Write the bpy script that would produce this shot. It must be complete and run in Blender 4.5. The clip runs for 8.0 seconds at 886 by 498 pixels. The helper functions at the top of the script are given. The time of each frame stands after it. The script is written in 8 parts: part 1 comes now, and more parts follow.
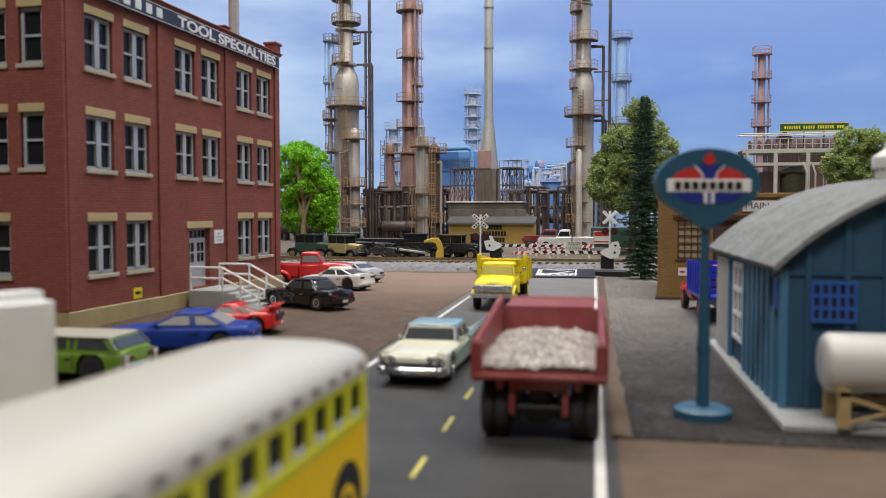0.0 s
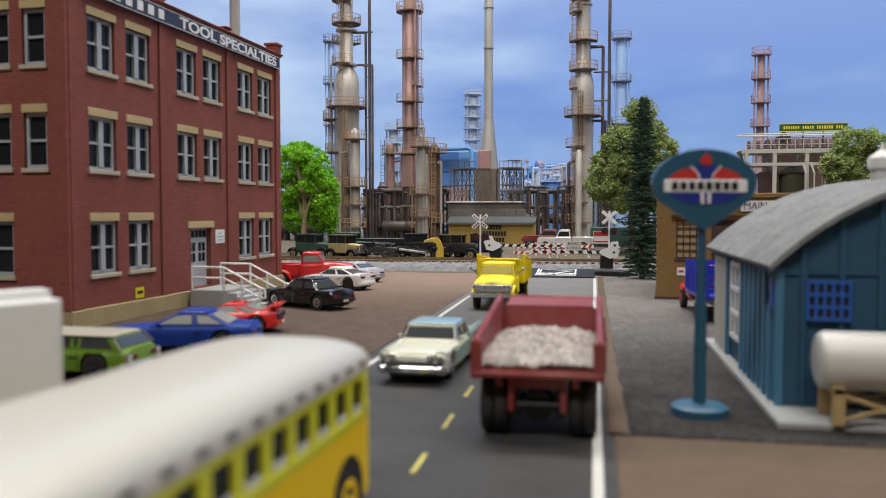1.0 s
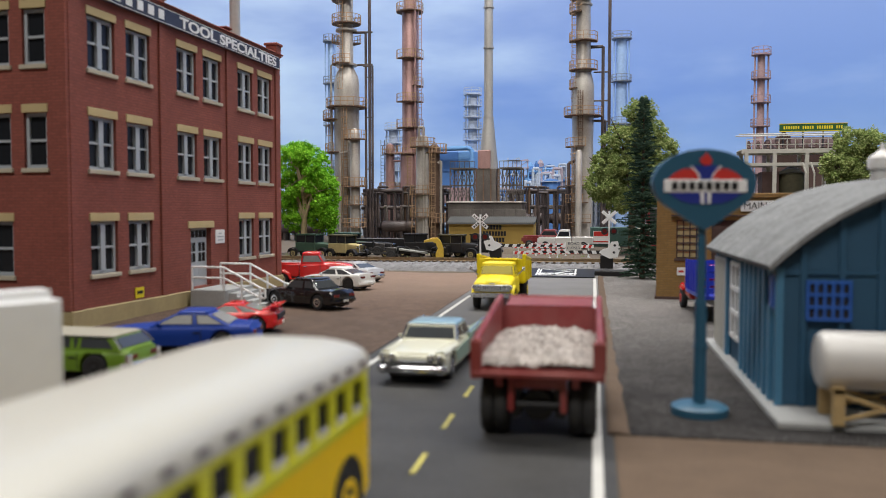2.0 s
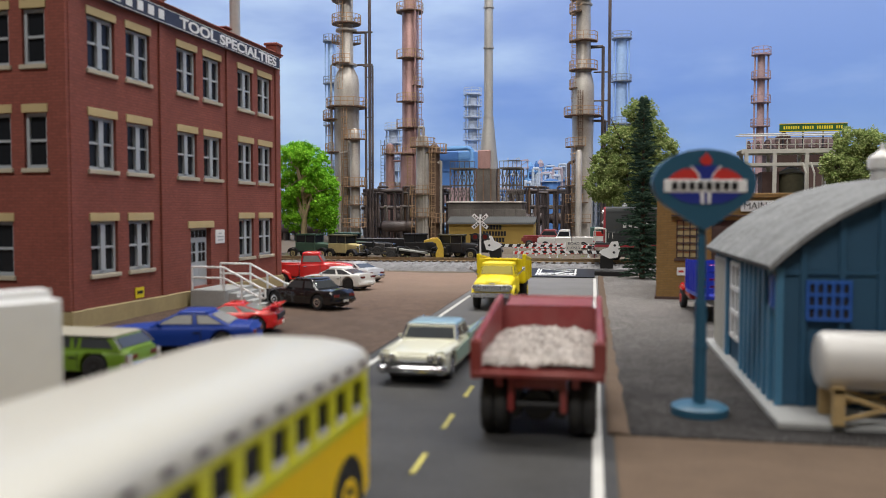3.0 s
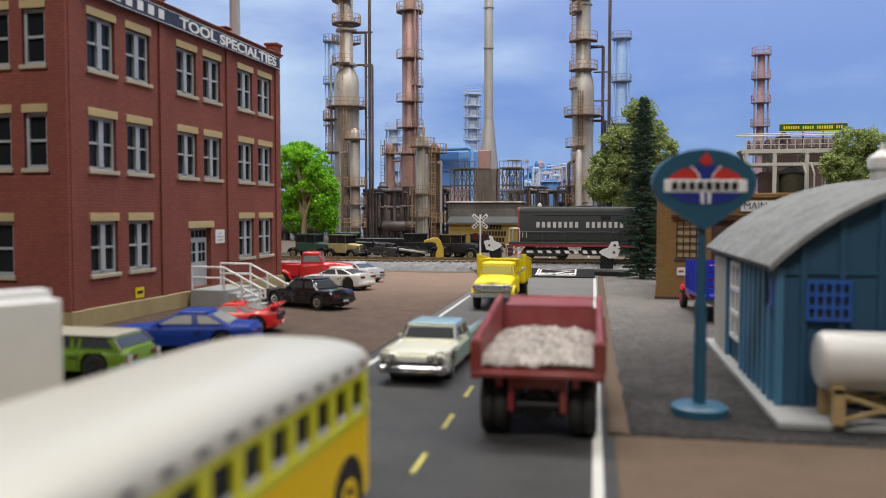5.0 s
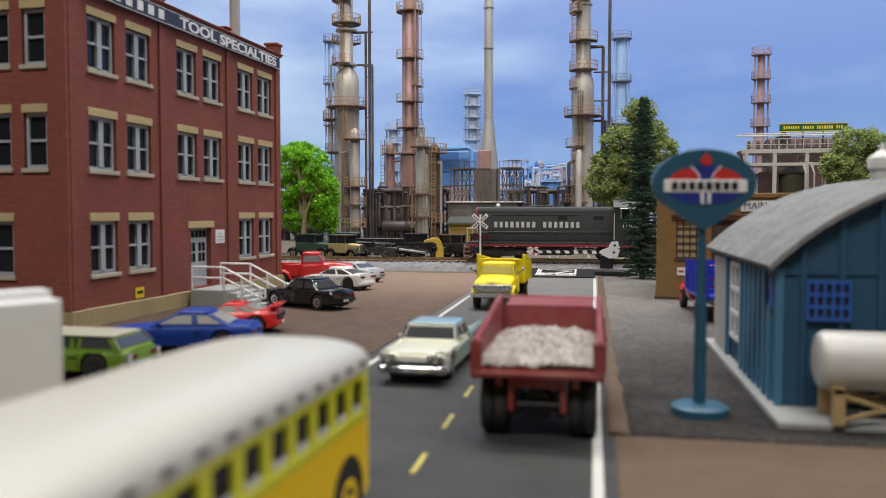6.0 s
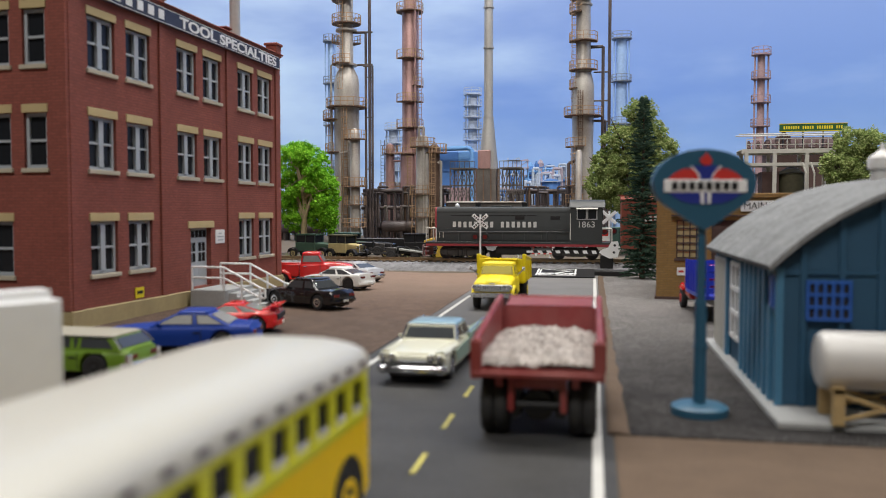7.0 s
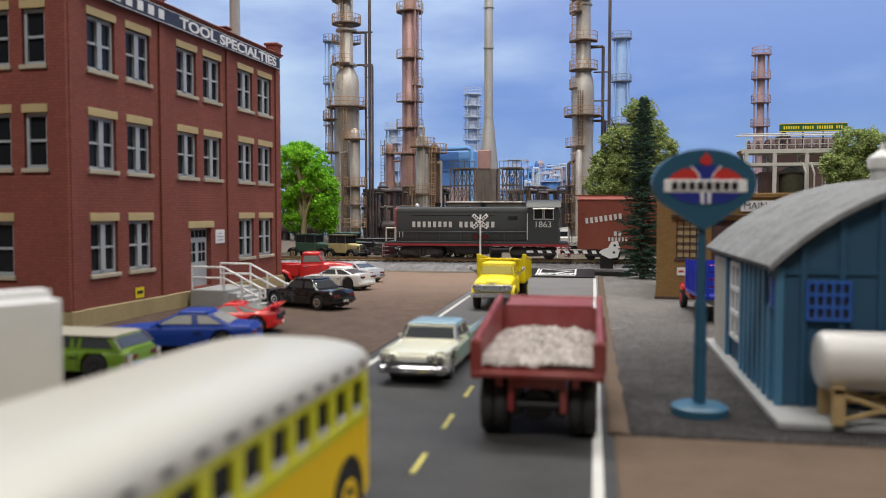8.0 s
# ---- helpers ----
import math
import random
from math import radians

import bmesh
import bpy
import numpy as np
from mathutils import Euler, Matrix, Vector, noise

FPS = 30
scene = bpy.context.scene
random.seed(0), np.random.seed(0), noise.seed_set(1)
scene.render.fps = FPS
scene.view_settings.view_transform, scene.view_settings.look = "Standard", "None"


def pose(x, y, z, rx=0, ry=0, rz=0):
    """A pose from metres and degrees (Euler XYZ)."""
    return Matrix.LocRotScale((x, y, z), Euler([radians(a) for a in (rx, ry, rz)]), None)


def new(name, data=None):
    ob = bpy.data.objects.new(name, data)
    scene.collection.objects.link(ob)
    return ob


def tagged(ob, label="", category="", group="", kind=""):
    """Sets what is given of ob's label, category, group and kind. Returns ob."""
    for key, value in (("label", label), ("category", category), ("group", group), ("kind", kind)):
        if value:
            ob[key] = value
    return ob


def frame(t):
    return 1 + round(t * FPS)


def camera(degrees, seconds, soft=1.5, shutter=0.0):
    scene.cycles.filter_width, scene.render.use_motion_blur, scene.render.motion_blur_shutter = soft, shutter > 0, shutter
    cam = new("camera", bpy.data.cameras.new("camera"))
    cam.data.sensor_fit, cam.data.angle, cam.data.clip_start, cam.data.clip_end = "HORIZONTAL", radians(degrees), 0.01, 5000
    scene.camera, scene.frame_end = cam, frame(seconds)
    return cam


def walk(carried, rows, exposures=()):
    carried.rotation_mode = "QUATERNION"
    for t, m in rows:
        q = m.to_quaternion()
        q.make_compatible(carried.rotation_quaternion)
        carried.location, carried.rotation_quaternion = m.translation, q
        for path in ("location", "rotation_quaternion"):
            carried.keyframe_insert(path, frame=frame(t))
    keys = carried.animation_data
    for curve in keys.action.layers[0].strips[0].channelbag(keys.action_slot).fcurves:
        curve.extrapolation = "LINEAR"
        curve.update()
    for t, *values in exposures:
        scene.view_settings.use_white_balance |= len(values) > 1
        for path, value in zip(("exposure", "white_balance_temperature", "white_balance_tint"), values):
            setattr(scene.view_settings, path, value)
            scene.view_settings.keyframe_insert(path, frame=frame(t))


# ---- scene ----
# An HO-scale railway layout in a room. Plan numbers are in full-size metres; K brings them to the model's true size.
K = 1 / 87.1

cam = camera(56.8, 8.0, soft=0.7)
cam.data.dof.use_dof = True
cam.data.dof.focus_distance = 1.0
cam.data.dof.aperture_fstop = 22.0
TILT, TURN, EYE = 87.394, 10.4, 4.4 * K


def eye(ahead):
    """The camera's pose, pushed ahead along its line by so many metres."""
    a = radians(TURN)
    return pose(-math.sin(a) * ahead, math.cos(a) * ahead, EYE, TILT, 0, TURN)


walk(cam, [(0.0, eye(0.0026)), (0.5, eye(0.0010)), (0.9, eye(0.0001)), (1.2, eye(0.0)), (8.0, eye(0.0))])

# ---- world and lamps ----
world = bpy.data.worlds.new("room_air")
scene.world = world
world.use_nodes = True
world.node_tree.nodes["Background"].inputs["Color"].default_value = (0.78, 0.85, 1.0, 1)
world.node_tree.nodes["Background"].inputs["Strength"].default_value = 0.35


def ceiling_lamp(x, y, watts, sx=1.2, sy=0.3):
    d = bpy.data.lights.new("unseen_room_lamp", "AREA")
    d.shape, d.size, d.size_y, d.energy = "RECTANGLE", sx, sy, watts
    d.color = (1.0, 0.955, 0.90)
    ob = new("unseen_room_lamp", d)
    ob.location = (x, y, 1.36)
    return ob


# Unseen overhead lamps: far and right follow shadows, the front one is added fill.
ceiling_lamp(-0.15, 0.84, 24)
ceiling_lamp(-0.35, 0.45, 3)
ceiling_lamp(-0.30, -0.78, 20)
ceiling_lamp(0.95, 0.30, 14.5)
scene.view_settings.exposure = 0.0
# ---- materials ----
def mat(name, col, rough=0.6, metal=0.0, var=0.12, ns=3.0, bump=0.0, bs=40.0, coat=0.0, stain=None, stain_amt=0.0, stain_s=0.6):
    """A painted or natural surface: two scales of noise in the colour, fine relief, and stains of another colour."""
    m = bpy.data.materials.new(name)
    m.use_nodes = True
    nt = m.node_tree
    n, l = nt.nodes, nt.links
    b = n["Principled BSDF"]
    b.inputs["Roughness"].default_value, b.inputs["Metallic"].default_value = rough, metal
    b.inputs["Coat Weight"].default_value = coat
    tc = n.new("ShaderNodeTexCoord")
    na = n.new("ShaderNodeTexNoise")
    na.inputs["Scale"].default_value, na.inputs["Detail"].default_value = ns / K, 6
    l.new(tc.outputs["Object"], na.inputs["Vector"])
    nb = n.new("ShaderNodeTexNoise")
    nb.inputs["Scale"].default_value, nb.inputs["Detail"].default_value = ns * 9 / K, 3
    l.new(tc.outputs["Object"], nb.inputs["Vector"])
    add = n.new("ShaderNodeMath")
    add.operation = "ADD"
    l.new(na.outputs["Fac"], add.inputs[0])
    l.new(nb.outputs["Fac"], add.inputs[1])
    mr = n.new("ShaderNodeMapRange")
    mr.inputs[1].default_value, mr.inputs[2].default_value = 0.6, 1.4
    mr.inputs[3].default_value, mr.inputs[4].default_value = 1 - var, 1 + var
    l.new(add.outputs[0], mr.inputs[0])
    mul = n.new("ShaderNodeVectorMath")
    mul.operation = "SCALE"
    mul.inputs[0].default_value = col
    l.new(mr.outputs[0], mul.inputs["Scale"])
    out = mul.outputs[0]
    if stain:
        ns2 = n.new("ShaderNodeTexNoise")
        ns2.inputs["Scale"].default_value, ns2.inputs["Detail"].default_value = stain_s / K, 8
        mp = n.new("ShaderNodeMapping")
        mp.inputs["Location"].default_value = (3.1, 1.7, 0.4)
        mp.inputs["Scale"].default_value = (1, 1, 0.45)
        l.new(tc.outputs["Object"], mp.inputs["Vector"])
        l.new(mp.outputs[0], ns2.inputs["Vector"])
        r2 = n.new("ShaderNodeMapRange")
        r2.inputs[1].default_value, r2.inputs[2].default_value = 0.45, 0.72
        r2.inputs[4].default_value = stain_amt
        l.new(ns2.outputs["Fac"], r2.inputs[0])
        mix = n.new("ShaderNodeMix")
        mix.data_type = "RGBA"
        l.new(r2.outputs[0], mix.inputs[0])
        l.new(out, mix.inputs[6])
        mix.inputs[7].default_value = (*stain, 1)
        out = mix.outputs[2]
    l.new(out, b.inputs["Base Color"])
    if bump:
        nn = n.new("ShaderNodeTexNoise")
        nn.inputs["Scale"].default_value, nn.inputs["Detail"].default_value = bs / K, 4
        l.new(tc.outputs["Object"], nn.inputs["Vector"])
        bp = n.new("ShaderNodeBump")
        bp.inputs["Strength"].default_value, bp.inputs["Distance"].default_value = bump, 0.02 * K
        l.new(nn.outputs["Fac"], bp.inputs["Height"])
        l.new(bp.outputs[0], b.inputs["Normal"])
    return m


def far_brightened(m, y0, y1, lit_tint, amount):
    """Paler colour along y towards the crossing: the back's brighter light painted in."""
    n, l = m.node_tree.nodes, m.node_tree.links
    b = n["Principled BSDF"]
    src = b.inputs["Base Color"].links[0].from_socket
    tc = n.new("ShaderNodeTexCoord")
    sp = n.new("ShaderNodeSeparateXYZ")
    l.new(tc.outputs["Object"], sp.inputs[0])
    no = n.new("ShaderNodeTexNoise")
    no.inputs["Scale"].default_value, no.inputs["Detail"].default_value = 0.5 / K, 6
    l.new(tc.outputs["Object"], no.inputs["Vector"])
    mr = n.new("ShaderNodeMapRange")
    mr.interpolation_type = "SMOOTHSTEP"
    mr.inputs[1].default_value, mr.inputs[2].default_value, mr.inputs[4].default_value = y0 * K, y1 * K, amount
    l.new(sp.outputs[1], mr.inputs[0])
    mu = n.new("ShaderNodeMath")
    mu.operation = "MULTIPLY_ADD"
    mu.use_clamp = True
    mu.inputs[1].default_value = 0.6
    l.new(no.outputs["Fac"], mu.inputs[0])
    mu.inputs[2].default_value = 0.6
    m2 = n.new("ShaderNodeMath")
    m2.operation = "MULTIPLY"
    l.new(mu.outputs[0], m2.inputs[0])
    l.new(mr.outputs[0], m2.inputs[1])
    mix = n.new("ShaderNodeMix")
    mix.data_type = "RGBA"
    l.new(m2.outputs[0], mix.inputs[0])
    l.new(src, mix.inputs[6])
    mix.inputs[7].default_value = (*lit_tint, 1)
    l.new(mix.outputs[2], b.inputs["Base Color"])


def brick_mat(name, col, dark, mortar, bw=0.36, bh=0.12):
    """Coursed brickwork, with the courses as relief."""
    m = mat(name, col, 0.82, var=0.16, ns=0.45, stain=[c * 0.72 for c in col], stain_amt=0.55, stain_s=0.22)
    nt = m.node_tree
    n, l = nt.nodes, nt.links
    b = n["Principled BSDF"]
    src = b.inputs["Base Color"].links[0].from_socket
    tc = n.new("ShaderNodeTexCoord")
    sp = n.new("ShaderNodeSeparateXYZ")
    l.new(tc.outputs["Object"], sp.inputs[0])
    ad = n.new("ShaderNodeMath")
    l.new(sp.outputs[0], ad.inputs[0])
    l.new(sp.outputs[1], ad.inputs[1])
    cb = n.new("ShaderNodeCombineXYZ")
    l.new(ad.outputs[0], cb.inputs[0])
    l.new(sp.outputs[2], cb.inputs[1])
    br = n.new("ShaderNodeTexBrick")
    br.inputs["Scale"].default_value = 1 / K
    br.inputs["Brick Width"].default_value, br.inputs["Row Height"].default_value = bw, bh
    br.inputs["Mortar Size"].default_value = 0.018
    br.inputs["Color1"].default_value = (1, 1, 1, 1)
    br.inputs["Color2"].default_value = (*[d / c for d, c in zip(dark, col)], 1)
    br.inputs["Mortar"].default_value = (*[d / c for d, c in zip(mortar, col)], 1)
    l.new(cb.outputs[0], br.inputs["Vector"])
    mx = n.new("ShaderNodeVectorMath")
    mx.operation = "MULTIPLY"
    l.new(src, mx.inputs[0])
    l.new(br.outputs["Color"], mx.inputs[1])
    l.new(mx.outputs[0], b.inputs["Base Color"])
    bp = n.new("ShaderNodeBump")
    bp.inputs["Strength"].default_value, bp.inputs["Distance"].default_value = 0.6, 0.02 * K
    bp.invert = True
    l.new(br.outputs["Fac"], bp.inputs["Height"])
    l.new(bp.outputs[0], b.inputs["Normal"])
    return m


def glass_mat(name, col=(0.02, 0.025, 0.03), rough=0.08, spec=0.7):
    m = mat(name, col, rough, var=0.1)
    m.node_tree.nodes["Principled BSDF"].inputs["Specular IOR Level"].default_value = spec
    return m


def leaf_mat(name, col, pale):
    """Foam foliage: every clump of its own tint between two greens."""
    m = mat(name, col, 0.95, var=0.35, ns=1.2)
    n, l = m.node_tree.nodes, m.node_tree.links
    b = n["Principled BSDF"]
    b.inputs["Specular IOR Level"].default_value = 0.15
    src = b.inputs["Base Color"].links[0].from_socket
    g = n.new("ShaderNodeNewGeometry")
    mr = n.new("ShaderNodeMapRange")
    mr.inputs[1].default_value, mr.inputs[2].default_value = 0.25, 1.0
    l.new(g.outputs["Random Per Island"], mr.inputs[0])
    mix = n.new("ShaderNodeMix")
    mix.data_type = "RGBA"
    l.new(mr.outputs[0], mix.inputs[0])
    l.new(src, mix.inputs[6])
    mix.inputs[7].default_value = (*pale, 1)
    l.new(mix.outputs[2], b.inputs["Base Color"])
    return m


def woven(m, bw, bh, depth, dark):
    """A fine regular grain pressed into a surface, in rows."""
    n, l = m.node_tree.nodes, m.node_tree.links
    b = n["Principled BSDF"]
    src = b.inputs["Base Color"].links[0].from_socket
    tc = n.new("ShaderNodeTexCoord")
    wob = n.new("ShaderNodeTexNoise")
    wob.inputs["Scale"].default_value = 1.1 / K
    l.new(tc.outputs["Object"], wob.inputs["Vector"])
    sc = n.new("ShaderNodeVectorMath")
    sc.operation = "MULTIPLY_ADD"
    l.new(wob.outputs["Color"], sc.inputs[0])
    sc.inputs[1].default_value = (0.08 * K, 0.12 * K, 0)
    l.new(tc.outputs["Object"], sc.inputs[2])
    br = n.new("ShaderNodeTexBrick")
    br.inputs["Scale"].default_value = 1 / K
    br.inputs["Brick Width"].default_value, br.inputs["Row Height"].default_value = bw, bh
    br.inputs["Mortar Size"].default_value, br.inputs["Mortar Smooth"].default_value = min(bw, bh) * 0.22, 0.6
    br.inputs["Color1"].default_value, br.inputs["Color2"].default_value = (1.35, 1.35, 1.35, 1), (0.75, 0.75, 0.75, 1)
    br.inputs["Mortar"].default_value = (dark, dark, dark, 1)
    l.new(sc.outputs[0], br.inputs["Vector"])
    mx = n.new("ShaderNodeVectorMath")
    mx.operation = "MULTIPLY"
    l.new(src, mx.inputs[0])
    l.new(br.outputs["Color"], mx.inputs[1])
    l.new(mx.outputs[0], b.inputs["Base Color"])
    bp = n.new("ShaderNodeBump")
    bp.inputs["Strength"].default_value, bp.inputs["Distance"].default_value = depth, 0.03 * K
    bp.invert = True
    l.new(br.outputs["Fac"], bp.inputs["Height"])
    if b.inputs["Normal"].links:
        l.new(b.inputs["Normal"].links[0].from_socket, bp.inputs["Normal"])
    l.new(bp.outputs[0], b.inputs["Normal"])


def sky_mat():
    """The painted sky of the backdrop: deeper blue above, paler low down and at one side, with soft cloud streaks."""
    m = bpy.data.materials.new("painted_sky")
    m.use_nodes = True
    n, l = m.node_tree.nodes, m.node_tree.links
    b = n["Principled BSDF"]
    b.inputs["Roughness"].default_value = 0.9
    b.inputs["Specular IOR Level"].default_value = 0.1
    tc = n.new("ShaderNodeTexCoord")
    sp = n.new("ShaderNodeSeparateXYZ")
    l.new(tc.outputs["Object"], sp.inputs[0])
    rz = n.new("ShaderNodeMapRange")
    rz.inputs[1].default_value, rz.inputs[2].default_value = 0.0, 48 * K
    l.new(sp.outputs[2], rz.inputs[0])
    cr = n.new("ShaderNodeValToRGB")
    e = cr.color_ramp.elements
    e[0].position, e[0].color = 0.10, (0.62, 0.70, 0.80, 1)
    low = cr.color_ramp.elements.new(0.21)
    low.color = (0.22, 0.36, 0.64, 1)
    e[-1].position, e[-1].color = 0.95, (0.21, 0.30, 0.57, 1)
    mid = cr.color_ramp.elements.new(0.5)
    mid.color = (0.155, 0.268, 0.585, 1)
    l.new(rz.outputs[0], cr.inputs[0])
    # clouds: streaks stretched along the wall
    mp = n.new("ShaderNodeMapping")
    mp.inputs["Scale"].default_value = (1, 1, 3.2)
    l.new(tc.outputs["Object"], mp.inputs["Vector"])
    no = n.new("ShaderNodeTexNoise")
    no.inputs["Scale"].default_value, no.inputs["Detail"].default_value = 0.028 / K, 5
    l.new(mp.outputs[0], no.inputs["Vector"])
    side = n.new("ShaderNodeMapRange")
    side.inputs[1].default_value, side.inputs[2].default_value = 5 * K, -55 * K
    side.inputs[3].default_value, side.inputs[4].default_value = -0.12, 0.22
    l.new(sp.outputs[0], side.inputs[0])
    ad = n.new("ShaderNodeMath")
    l.new(no.outputs["Fac"], ad.inputs[0])
    l.new(side.outputs[0], ad.inputs[1])
    cm = n.new("ShaderNodeMapRange")
    cm.interpolation_type = "SMOOTHSTEP"
    cm.inputs[1].default_value, cm.inputs[2].default_value, cm.inputs[4].default_value = 0.34, 0.92, 0.80
    l.new(ad.outputs[0], cm.inputs[0])
    mix = n.new("ShaderNodeMix")
    mix.data_type = "RGBA"
    l.new(cm.outputs[0], mix.inputs[0])
    l.new(cr.outputs[0], mix.inputs[6])
    mix.inputs[7].default_value = (0.50, 0.65, 0.82, 1)
    l.new(mix.outputs[2], b.inputs["Base Color"])
    # Backdrop glows by itself in place of even lamplight on its paint.
    l.new(mix.outputs[2], b.inputs["Emission Color"])
    b.inputs["Emission Strength"].default_value = 0.29
    return m


